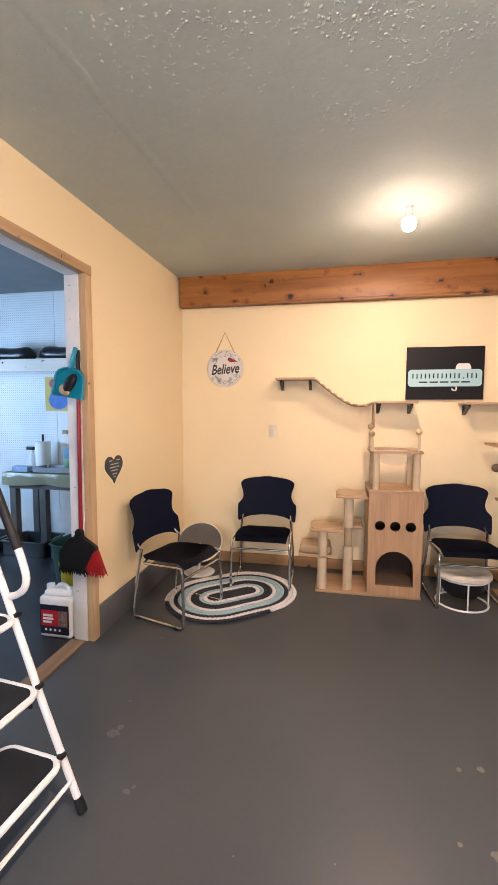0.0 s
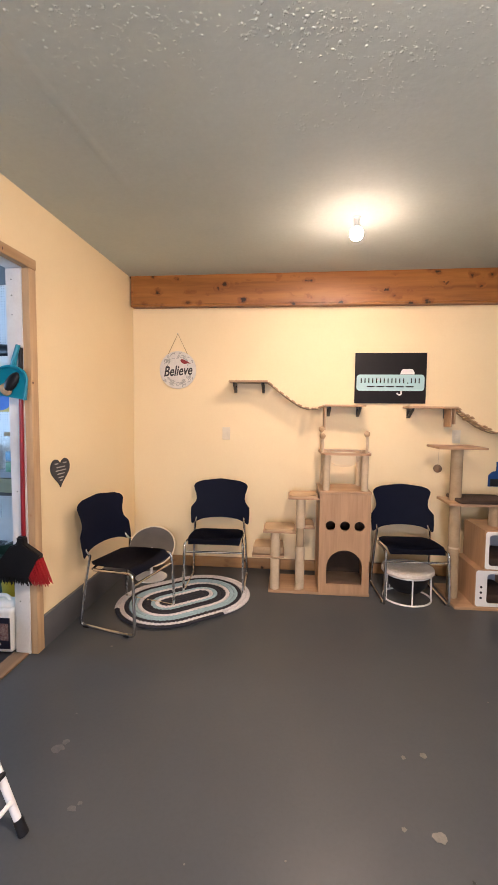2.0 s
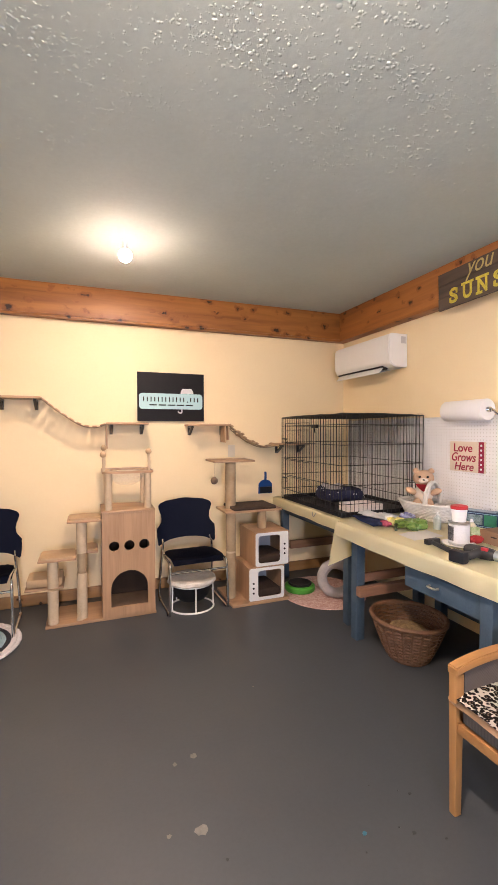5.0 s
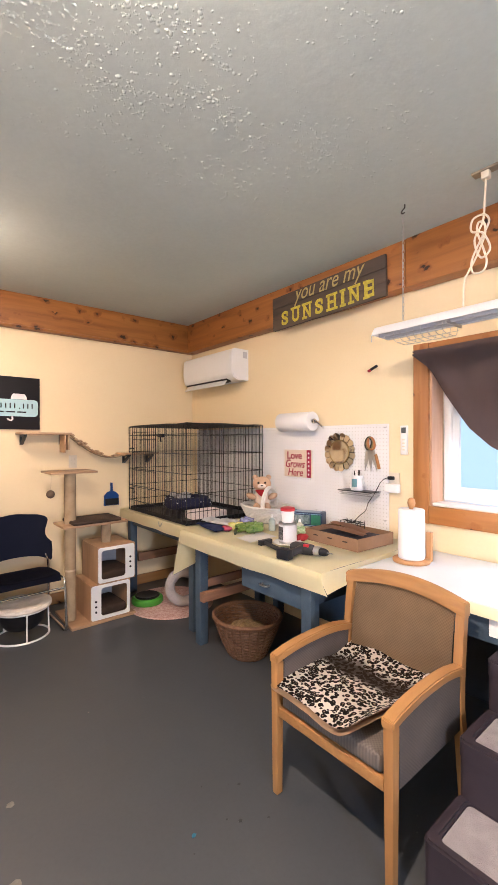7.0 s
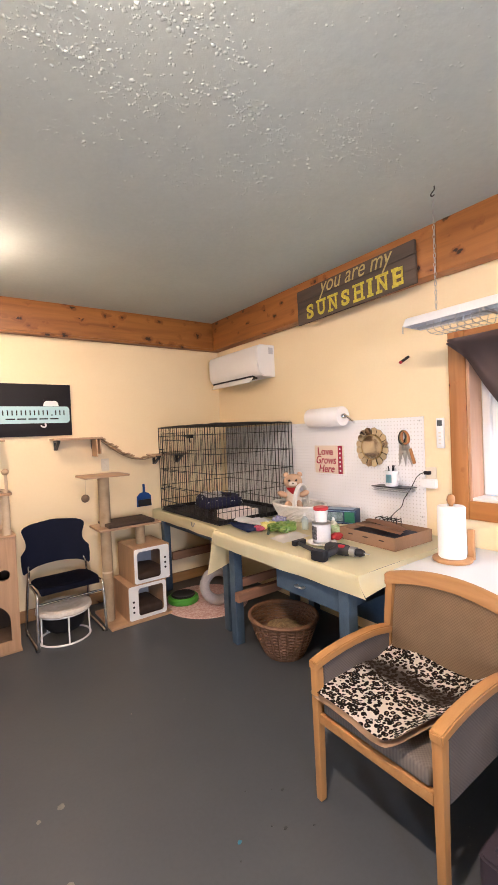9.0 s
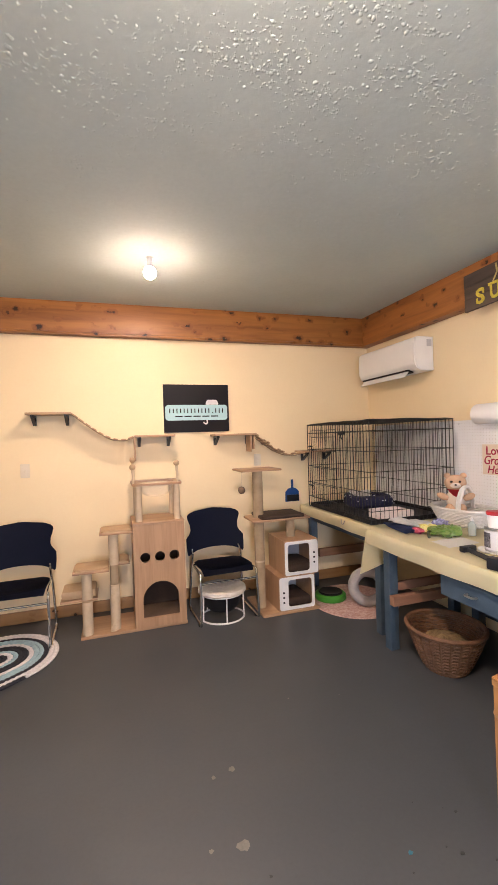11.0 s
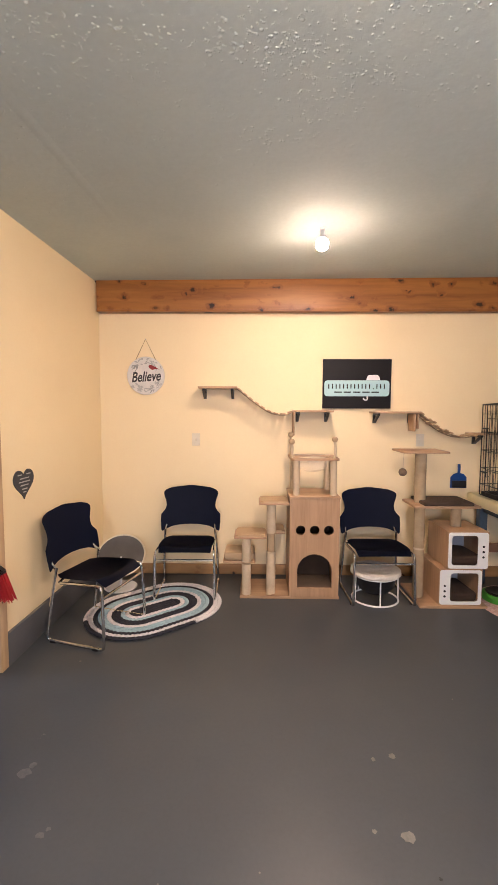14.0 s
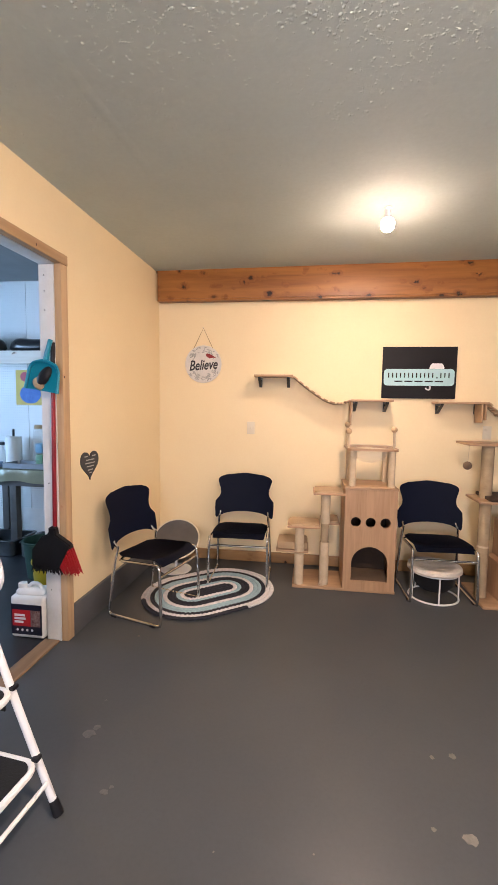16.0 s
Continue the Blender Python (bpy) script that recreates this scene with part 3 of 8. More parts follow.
count = 0
while count < 5600:
    x, y = rng.uniform(XW, XE), rng.uniform(0.2, 3.6)
    patch = 0.5 * noise.noise(Vector((x * 1.6, y * 2.6, 3.7))) + 0.5 * noise.noise(Vector((x * 4.1, y * 6.7, 8.2)))
    lumps = max(w * math.exp(-((x - a) / sx) ** 2 - ((y - b) / sy) ** 2) for a, b, sx, sy, w in CLUSTERS)
    patch += lumps
    near = 1.0 - max(0.0, (y - 1.5) / 1.0) - max(0.0, (x - 1.7) / 0.8)
    if rng.random() > max(0.012, 0.04 + 0.9 * patch) * max(near, 0.02):
        continue
    count += 1
    size = rng.choice((0.0022, 0.0026, 0.003, 0.0034, 0.004, 0.005, 0.0068)) * rng.uniform(0.75, 1.25) * (1.02 + 0.40 * min(lumps, 1.0))
    # dabs hang together in crumbs and short trails
    way, tail = rng.uniform(0, 6.28), rng.choice((1, 1, 1, 1, 1, 2, 2, 3))
    for k in range(tail):
        r = size * (1.0 if k == 0 else rng.uniform(0.45, 0.9))
        blob(x + 1.3 * size * k * math.cos(way) + rng.uniform(-0.8, 0.8) * size, y + 1.3 * size * k * math.sin(way) + rng.uniform(-0.8, 0.8) * size, r, r * rng.uniform(0.13, 0.32), rng.uniform(0.6, 1.0))
        way += rng.uniform(-0.9, 0.9)
verts = [(v[0], v[1], v[2] - H + ceiling_z(v[0])) for v in verts]
me = bpy.data.meshes.new("ceiling")
me.from_pydata([tuple(v) for v in verts], [], faces)
me.materials.append(CEILING)
me.shade_smooth()
me.set_sharp_from_angle(angle=radians(60))
tagged(new("ceiling", me), "grey-white spattered plaster ceiling", "ceiling", kind="structure")
# grey taken darker than paint, so the side room's ceiling looks unlit
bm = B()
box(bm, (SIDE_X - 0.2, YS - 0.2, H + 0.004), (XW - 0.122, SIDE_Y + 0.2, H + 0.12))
solo("ceiling_side_room", bm, plain("shaded_grey_ceiling", (0.20, 0.21, 0.22), rough=0.8, scale=2), "plain grey ceiling of the side room, darkened for shade", "ceiling", kind="structure", smooth=0)
# taped joint in the ceiling board
bm = B()
seam = pose(-0.865, 1.95, ceiling_z(-0.865), 0, 0, -3.5)
sheet(bm, [[seam @ Vector((dx, -1.2 + 0.03 * i, dz + 0.0005 * noise.noise(Vector((dx * 20, i * 0.4, 0))))) for dx, dz in ((-0.045, 0.0015), (-0.012, -0.0016), (0.012, -0.0016), (0.045, 0.0015))] for i in range(66)])
solo("ceiling_seam", bm, CEILING, "faint taped joint in the ceiling", "ceiling", kind="structure")

# walls
DOOR_Y0, DOOR_Y1, DOOR_Z = 0.75, 2.366, 2.295
bm = B()
box(bm, (XW - 0.115, DOOR_Y1 + 0.02, 0), (XW, YN + 0.2, H))
box(bm, (XW - 0.115, YS - 0.2, 0), (XW, DOOR_Y0 - 0.02, H))
box(bm, (XW - 0.115, DOOR_Y0 - 0.02, DOOR_Z + 0.02), (XW, DOOR_Y1 + 0.02, H))
bm.transform(TURN_WEST)
solo("wall_west", bm, YELLOW, "pale yellow painted wall with a wide doorway", "wall", kind="structure", smooth=0)
bm = B()
box(bm, (XW - 0.11, YN, 0), (XE + 0.22, YN + 0.2, H))
solo("wall_north", bm, YELLOW, "pale yellow painted wall", "wall", kind="structure", smooth=0)
WY0, WY1, WZ0, WZ1 = 0.22, 1.18, 1.07, 1.975
bm = B()
slab(bm, rect(YS - 0.2, 0, YN, H), [rect(WY0, WZ0, WY1, WZ1), rect(-1.40, WZ0, -0.30, WZ1)], "x", XE, XE + 0.2)
solo("wall_east", bm, YELLOW, "pale yellow painted wall with a window", "wall", kind="structure", smooth=0)
bm = B()
slab(bm, rect(XW - 0.30, 0, XE, H), [rect(-0.30, 0.87, 0.30, 2.03)], "y", YS - 0.2, YS)
solo("wall_south", bm, YELLOW, "pale yellow painted wall with a plain window", "wall", kind="structure", smooth=0)
bm = B()
box(bm, (SIDE_X - 0.2, SIDE_Y, 0), (XW - 0.115, SIDE_Y + 0.2, H + 0.004))
solo("wall_side_room_north", bm, WHITE_TRIM, "white wall of the side room", "wall", kind="structure", smooth=0)
bm = B()
slab(bm, rect(YS, 0, SIDE_Y, H + 0.004), [rect(1.7, 1.0, 2.95, 2.1)], "x", SIDE_X - 0.2, SIDE_X)
solo("wall_side_room_west", bm, WHITE_TRIM, "white wall of the side room with a window", "wall", kind="structure", smooth=0)
bm = B()
box(bm, (SIDE_X - 0.2, YS - 0.2, 0), (XW - 0.115, YS, H + 0.004))
solo("wall_side_room_south", bm, WHITE_TRIM, "white wall of the side room", "wall", kind="structure", smooth=0)

# beams under the ceiling
bm = B()
box(bm, (XW + 0.012, 3.86, 2.462), (XE - 0.002, YN - 0.002, H - 0.002), 0.004)
solo("beam_north", bm, PINE, "stained knotty pine beam along the wall under the ceiling", "beam", kind="structure")
bm = B()
box(bm, (XW + 0.012, 3.857, 2.441), (XE - 0.002, YN - 0.002, 2.4595), 0.003)
solo("beam_strip_north", bm, PINE, "thin stained pine strip under the beam", "beam", kind="structure")
bm = B()
box(bm, (2.776, 1.285, 2.441), (XE - 0.002, 3.855, H - 0.002), 0.004)
solo("beam_east", bm, PINE_Y, "stained knotty pine beam along the wall under the ceiling", "beam", kind="structure")
bm = B()
box(bm, (2.772, YS + 0.01, 2.437), (XE - 0.002, 1.281, H - 0.002), 0.004)
solo("beam_east_end", bm, PINE_Y, "stained knotty pine beam along the wall under the ceiling", "beam", kind="structure")
bm = B()
box(bm, (XW + 0.001, 3.865, 2.70), (XW + 0.011, YN - 0.003, 2.738))
solo("beam_shim", bm, BLACK, "small dark gap filler at the beam's end", "trim", kind="structure", smooth=0)

# skirting and the grey curb
# pine colours include the shadow at the wall's foot
bm = B()
box(bm, (XW + 0.02, YN - 0.022, 0.004), (2.86, YN - 0.002, 0.102), 0.003)
solo("baseboard_north", bm, wood("shaded_pine_skirting", (0.36, 0.20, 0.075), (0.20, 0.10, 0.035), "x", 18, 0.5, knots=0.9), "bare pine skirting board along the wall, toned for shadow", "skirting", kind="structure")
bm = B()
box(bm, (XW - 0.001, DOOR_Y1 + 0.068, 0.0), (XW + 0.018, YN - 0.002, 0.205), 0.003)
bm.transform(TURN_WEST)
solo("baseboard_west", bm, GREY_CURB, "grey painted curb along the foot of the wall", "skirting", kind="structure")

# doorway casing, white jamb, threshold
for name, a, b, ma, lab in (
        ("door_casing_1", (XW - 0.025, DOOR_Y1, 0.002), (XW + 0.019, DOOR_Y1 + 0.066, DOOR_Z + 0.001), CASING, "bare pine door casing"),
        ("door_casing_2", (XW - 0.025, DOOR_Y0 - 0.08, 0.002), (XW + 0.019, DOOR_Y0, DOOR_Z + 0.001), CASING, "bare pine door casing"),
        ("door_header", (XW - 0.025, DOOR_Y0 - 0.085, DOOR_Z + 0.003), (XW + 0.021, DOOR_Y1 + 0.068, DOOR_Z + 0.060), CASING_Y, "bare pine door header"),
        ("door_jamb_1", (XW - 0.122, DOOR_Y1 - 0.005, 0.002), (XW - 0.027, DOOR_Y1 + 0.07, DOOR_Z - 0.002), WHITE_TRIM, "white painted door jamb with nail holes"),
        ("door_jamb_2", (XW - 0.122, DOOR_Y0 - 0.07, 0.002), (XW - 0.027, DOOR_Y0 + 0.005, DOOR_Z - 0.002), WHITE_TRIM, "white painted door jamb"),
        ("door_head", (XW - 0.122, DOOR_Y0 - 0.07, DOOR_Z), (XW - 0.027, DOOR_Y1 + 0.07, DOOR_Z + 0.07), WHITE_TRIM, "white painted door head")):
    bm = B()
    box(bm, a, b, 0.003)
    bm.transform(TURN_WEST)
    solo(name, bm, ma, lab, "door frame", kind="structure")
bm = B()
box(bm, (XW - 0.135, DOOR_Y0, -0.002), (XW - 0.035, DOOR_Y1 - 0.01, 0.012), 0.004)
bm.transform(TURN_WEST)
solo("threshold", bm, wood("worn_threshold_wood", (0.30, 0.19, 0.10), (0.17, 0.10, 0.05), "y", 20, 0.7), "worn wooden threshold strip on the floor", "threshold", kind="structure")
bm = B()
for z in (2.23, 2.14, 2.03, 1.0, 0.33):
    cyl(bm, (XW - 0.085, DOOR_Y1 - 0.0052, z), (XW - 0.085, DOOR_Y1 - 0.0075, z), 0.0035, seg=8)
bm.transform(TURN_WEST)
solo("jamb_nails", bm, BLACK, "small dark nail heads in the jamb", "nail", kind="structure")

# ---- east window ----
win = thing("window_1", "white vinyl window in a knotty pine casing", "window", at=(XE, 0.70, 1.5), kind="structure")
for nm, a, b, ma in (("casing", (XE - 0.022, WY1, WZ0 - 0.112), (XE - 0.001, WY1 + 0.10, WZ1 + 0.112), WINDOW_PINE), ("casing", (XE - 0.022, WY0 - 0.10, WZ0 - 0.112), (XE - 0.001, WY0, WZ1 + 0.112), WINDOW_PINE),
                     ("casing", (XE - 0.020, WY0 + 0.002, WZ1), (XE - 0.001, WY1 - 0.002, WZ1 + 0.11), WINDOW_PINE_Y), ("casing", (XE - 0.020, WY0 + 0.002, WZ0 - 0.11), (XE - 0.001, WY1 - 0.002, WZ0), WINDOW_PINE_Y)):
    bm = B()
    box(bm, a, b, 0.004)
    part(nm, bm, ma, win)
REVEAL = wood("pale_pine_reveal", (0.60, 0.36, 0.22), (0.46, 0.25, 0.13), "z", 24, 0.45, knots=0.4)
for a, b in (((XE - 0.003, WY1 - 0.016, WZ0), (XE + 0.14, WY1 - 0.001, WZ1)), ((XE - 0.003, WY0 + 0.001, WZ0), (XE + 0.14, WY0 + 0.016, WZ1)),
             ((XE - 0.003, WY0 + 0.017, WZ1 - 0.016), (XE + 0.14, WY1 - 0.017, WZ1 - 0.001))):
    bm = B()
    box(bm, a, b)
    part("reveal", bm, REVEAL, win)
bm = B()
box(bm, (XE - 0.003, WY0 + 0.017, WZ0 + 0.001), (XE + 0.14, WY1 - 0.017, WZ0 + 0.02), 0.003)
part("sill", bm, WHITE_PLASTIC, win)
F0, F1, Z0, Z1 = WY0 + 0.017, WY1 - 0.017, WZ0 + 0.021, WZ1 - 0.017
bm = B()
slab(bm, rect(F0, Z0, F1, Z1), [rect(F0 + 0.045, Z0 + 0.045, F1 - 0.045, Z1 - 0.045)], "x", XE + 0.142, XE + 0.198)
bmesh.ops.bevel(bm, geom=[e for e in bm.edges if len(e.link_faces) == 2 and e.calc_face_angle(0) > 1], offset=0.003, segments=1, affect="EDGES")
part("window_frame", bm, WHITE_PLASTIC, win)
mid = (F0 + F1) / 2
for y0, y1, dx in ((F0 + 0.046, mid + 0.02, 0.150), (mid - 0.02, F1 - 0.046, 0.174)):
    bm = B()
    slab(bm, rect(y0, Z0 + 0.046, y1, Z1 - 0.046), [rect(y0 + 0.04, Z0 + 0.088, y1 - 0.04, Z1 - 0.088)], "x", XE + dx, XE + dx + 0.022)
    sash = part("sash", bm, WHITE_PLASTIC, win)
    bm = B()
    box(bm, (XE + dx + 0.008, y0 + 0.038, Z0 + 0.086), (XE + dx + 0.013, y1 - 0.038, Z1 - 0.086))
    pane = part("pane", bm, PANE, sash, smooth=0)
    pane.visible_shadow = False
bm = B()
box(bm, (XE + 1.3, -2.5, 0.2), (XE + 1.32, 4.5, 4.0))
solo("backdrop", bm, BRIGHT, "bright hazy outdoor distance beyond the window", "backdrop", kind="structure", smooth=0)
for name, frame_at in (("window_2", "south"), ("window_3", "side"), ("window_4", "east")):
    wn = thing(name, "plain white framed window", "window", kind="structure", at={"south": (0.0, YS, 1.45), "side": (SIDE_X, 2.3, 1.55), "east": (XE, -0.85, 1.5)}[frame_at])
    bm = B()
    if frame_at == "south":
        slab(bm, rect(-0.30, 0.87, 0.30, 2.03), [rect(-0.25, 0.92, 0.25, 1.98)], "y", YS - 0.12, YS + 0.02)
    elif frame_at == "east":
        slab(bm, rect(-1.40, WZ0, -0.30, WZ1), [rect(-1.35, WZ0 + 0.05, -0.35, WZ1 - 0.05)], "x", XE - 0.01, XE + 0.12)
    else:
        slab(bm, rect(1.7, 1.0, 2.95, 2.1), [rect(1.75, 1.05, 2.9, 2.05)], "x", SIDE_X - 0.12, SIDE_X + 0.02)
    part("window_frame", bm, WHITE_PLASTIC, wn)

# ---- ceiling bulb ----
def ceiling_bulb(x, y, glass_ma, label):
    top = ceiling_z(x)
    lampo = thing("ceiling_bulb", label, "lamp", "ceiling bulbs", at=(x, y, top))
    bm = B()
    lathe(bm, [(0.0, 0.0), (0.024, 0.0), (0.024, -0.006), (0.017, -0.012), (0.016, -0.062), (0.0, -0.062)], (x, y, top))
    part("socket", bm, WHITE_PLASTIC, lampo)
    radius, centre, split, neck = 0.043, top - 0.099, 15, 33
    ring = [(radius * math.sin(radians(q)), centre - radius * math.cos(radians(q))) for q in range(0, 157, 4)]
    bm = B()
    lathe(bm, [(0.0, ring[split][1] + 0.0004)] + [(r, z + 0.0004) for r, z in ring[split:neck + 1]] + [(0.0, ring[neck][1])], (x, y, 0))
    part("bulb_neck", bm, BULB_NECK, lampo, "dimmer frosted neck of the bulb")
    bm = B()
    lathe(bm, [(0.0, ring[neck][1] + 0.0004)] + [(r, z + 0.0004) for r, z in ring[neck:]] + [(0.0, ring[-1][1])], (x, y, 0))
    part("bulb_base", bm, WHITE_PLASTIC, lampo, "white plastic base of the bulb")
    bm = B()
    lathe(bm, [(0.0, ring[0][1])] + ring[1:split + 1] + [(0.0, ring[split][1])], (x, y, 0))
    part("bulb", bm, glass_ma, lampo, "glowing warm frosted bulb")


ceiling_bulb(0.481, 2.835, BULB, "lit warm round bulb in a white ceiling socket")
ceiling_bulb(0.43, 0.42, BULB_BRIGHT, "brighter round bulb in a white ceiling socket")


# ---- stacking chairs ----
def stacking_chair():
    """Faces -y, stands on the origin."""
    ch = thing("stacking_chair", "navy-black plastic stacking chair on a chrome sled base", "chair", "chairs along the wall")
    for s in (-1, 1):
        x = 0.245 * s
        pts = spline([(x * 0.90, 0.155, 0.50), (x * 0.96, 0.185, 0.30), (x, 0.215, 0.06), (x, 0.205, 0.016), (x, 0.15, 0.011), (x, -0.14, 0.011), (x, -0.20, 0.013),
                      (x, -0.222, 0.05), (x * 0.985, -0.215, 0.25), (x * 0.97, -0.205, 0.395), (x * 0.955, -0.17, 0.418), (x * 0.93, -0.05, 0.413), (x * 0.92, 0.12, 0.405)], 4)
        bm = B()
        tube(bm, pts, 0.0105, 10)
        side = part("sled_leg", bm, CHROME, ch)
        for y in (-0.16, 0.17):
            bm = B()
            box(bm, (x - 0.014, y - 0.022, 0.0), (x + 0.014, y + 0.022, 0.014), 0.004)
            part("glide", bm, BLACK, side, "black plastic glide")
    bm = B()
    tube(bm, [(-0.238, -0.208, 0.345), (0.238, -0.208, 0.345)], 0.0085, 10)
    part("front_bar", bm, CHROME, ch)
    bm = B()
    tube(bm, spline([(-0.225, 0.13, 0.408), (-0.12, 0.155, 0.412), (0.12, 0.155, 0.412), (0.225, 0.13, 0.408)], 4), 0.0085, 8)
    part("rear_bar", bm, CHROME, ch)
    for s in (-1, 1):
        bm = B()
        tube(bm, spline([(0.220 * s, 0.155, 0.49), (0.215 * s, 0.205, 0.54), (0.20 * s, 0.235, 0.66)], 5), 0.0095, 10)
        part("back_post", bm, CHROME, ch)
    # seat: dished, with a rolled front edge
    bm = B()
    rows = []
    for i in range(15):
        v = i / 14
        y = -0.235 + 0.43 * v
        w = 0.225 * (1.0 - 0.10 * abs(2 * v - 0.9) ** 3)
        if v > 0.86:
            w *= 1 - 1.1 * (v - 0.86)
        row = []
        for j in range(13):
            u = j / 6 - 1
            z = 0.452 - 0.018 * (1 - u * u) * math.sin(math.pi * min(v * 1.1, 1)) - 0.10 * max(0.0, 0.16 - v) ** 1.2 * 4 * (0.8 + 0.2 * u * u) - 0.022 * v
            bow = 0.020 * (u * u) * (1 - v) if v < 0.3 else 0
            row.append((u * w, y + bow, z))
        rows.append(row)
    sheet(bm, rows, 0.011)
    part("seat", bm, NAVY, ch, "navy-black moulded seat")
    # backrest: shouldered outline, hollowed towards the sitter
    half = [(0.250, 0.474), (0.260, 0.490), (0.266, 0.56), (0.265, 0.628), (0.248, 0.645), (0.228, 0.668), (0.219, 0.70), (0.224, 0.74), (0.240, 0.785), (0.246, 0.812), (0.238, 0.834), (0.200, 0.854), (0.12, 0.869), (0.0, 0.876)]
    low = [(0.264, 0.480), (0.25, 0.478), (0.235, 0.484), (0.205, 0.503), (0.16, 0.519), (0.08, 0.530), (0.0, 0.533)]
    n = 17
    rows = []
    for i in range(25):
        z = 0.474 + (0.876 - 0.474) * i / 24
        row = []
        w = float(np.interp(z, [p[1] for p in half], [p[0] for p in half]))
        for j in range(n):
            u = j / (n - 1) * 2 - 1
            x = u * max(w, 0.02)
            floor_z = float(np.interp(abs(x), [p[0] for p in low[::-1]], [p[1] for p in low[::-1]]))
            zz = max(z, floor_z)
            row.append((x, 0.185 + 0.07 * (zz - 0.505) / 0.375 + 0.028 * (1 - (x / 0.25) ** 2) - 0.006, zz))
        rows.append(row)
    bm = B()
    sheet(bm, rows, 0.012)
    bmesh.ops.remove_doubles(bm, verts=bm.verts, dist=0.0006)
    part("backrest", bm, NAVY, ch, "navy-black moulded backrest with a cut-out below")
    return ch


chair = stacking_chair()
chair.matrix_basis = pose(-0.520, 3.545, 0, 0, 0, 1.5)
copy_thing(chair, pose(1.072, 3.495, 0, 0, 0, 2.0))
copy_thing(chair, pose(-1.055, 2.90, 0, 0, 0, 74))


# ---- braided rug ----
def stadium(cx, cy, straight, r, turn, n=28):
    out = []
    for k in range(n):
        a = -math.pi / 2 + math.pi * k / (n - 1)
        out.append((straight + r * math.cos(a), r * math.sin(a)))
    for k in range(n):
        a = math.pi / 2 + math.pi * k / (n - 1)
        out.append((-straight + r * math.cos(a), r * math.sin(a)))
    ca, sa = math.cos(turn), math.sin(turn)
    return [(cx + x * ca - y * sa, cy + x * sa + y * ca) for x, y in out]


RUG_BLACK = plain("black_braided_rag", (0.012, 0.013, 0.022), (0.03, 0.03, 0.04), rough=0.95, scale=30, fine=200, bump=1.0, bump_scale=90, depth=0.006)
RUG_WHITE = plain("off_white_braided_rag", (0.84, 0.80, 0.80), (0.54, 0.51, 0.54), rough=0.95, scale=70, fine=200, bump=1.0, bump_scale=90, depth=0.006)
RUG_BLUE = plain("pale_blue_braided_rag", (0.40, 0.56, 0.63), (0.27, 0.38, 0.44), rough=0.95, scale=30, fine=200, bump=1.0, bump_scale=90, depth=0.006)
rug = thing("braided_rug", "oval braided rag rug in black, white and pale blue", "rug", at=(-0.71, 3.20, 0))
rng = random.Random(3)
bands = [RUG_BLACK, RUG_BLACK, RUG_WHITE, RUG_BLUE, RUG_BLACK, RUG_BLACK, RUG_WHITE, RUG_BLUE, RUG_BLUE, RUG_BLACK, RUG_WHITE, RUG_WHITE]
step = 0.0328
for i, ma in enumerate(bands):
    r = step * (i + 0.5)
    loop = stadium(-0.718, 3.205, 0.142, r, radians(38))
    # resample evenly, so that each braid has knuckles of one size
    P = [Vector((x, y, 0)) for x, y in loop]
    L = [0.0]
    for a, b in zip(P, P[1:] + P[:1]):
        L.append(L[-1] + (b - a).length)
    n = max(24, int(L[-1] / 0.0125))
    pts, rad = [], []
    for k in range(n):
        d = L[-1] * k / n
        j = max(q for q in range(len(P)) if L[q] <= d)
        f = (d - L[j]) / max(L[j + 1] - L[j], 1e-9)
        p = P[j].lerp(P[(j + 1) % len(P)], f)
        wob = 0.0022 * math.sin(k * 2.4 + i) + rng.uniform(-0.001, 0.001)
        c = Vector((p.x + 0.705, p.y - 3.205, 0))
        p = p + c.normalized() * wob if c.length > 0.01 else p
        pts.append((p.x, p.y, 0.0105))
        rad.append(0.0168 + 0.0032 * math.sin(k * 2.4) + rng.uniform(-0.0008, 0.0008))
    # the outermost braid ends in a black length
    cut = int(0.67 * n)
    runs = ((pts[:cut + 1], rad[:cut + 1], ma, False), (pts[cut:], rad[cut:], RUG_BLACK, False)) if i == len(bands) - 1 else ((pts, rad, ma, True),)
    for line, radii, colour, closed in runs:
        bm = B()
        tube(bm, line, radii, 7, closed=closed)
        for v in bm.verts:
            v.co.z = 0.002 + max(0.0, (v.co.z - 0.0105) * 0.55 + 0.0095)
        part("braid", bm, colour, rug)
bm = B()
slab(bm, stadium(-0.718, 3.205, 0.142, step * len(bands) - 0.012, radians(38)), [], "z", 0.0, 0.004)
part("backing", bm, RUG_BLACK, rug)

# ---- tall cat tree with a box house ----
TREE_LABEL = "oak-print cat tree with sisal posts, box house and clear bowl"
tree = thing("cat_tree", TREE_LABEL, "cat tree", "cat trees", at=(0.35, 3.6, 0))
FY, BY = 3.40, 3.78
bm = B()
box(bm, (-0.07, FY + 0.01, 0.0), (0.75, BY, 0.022), 0.003)
part("base", bm, OAK_X, tree)
arch = [(0.400, 0.098), (0.684, 0.098), (0.684, 0.24)] + [(0.542 + 0.142 * math.cos(a), 0.24 + 0.142 * math.sin(a)) for a in np.linspace(0.15, math.pi - 0.15, 14)] + [(0.400, 0.24)]
bm = B()
slab(bm, rect(0.337, 0.022, 0.741, 0.842), [arch] + [circle(x, 0.580, 0.040, 22) for x in (0.426, 0.541, 0.655)], "y", FY, FY + 0.016)
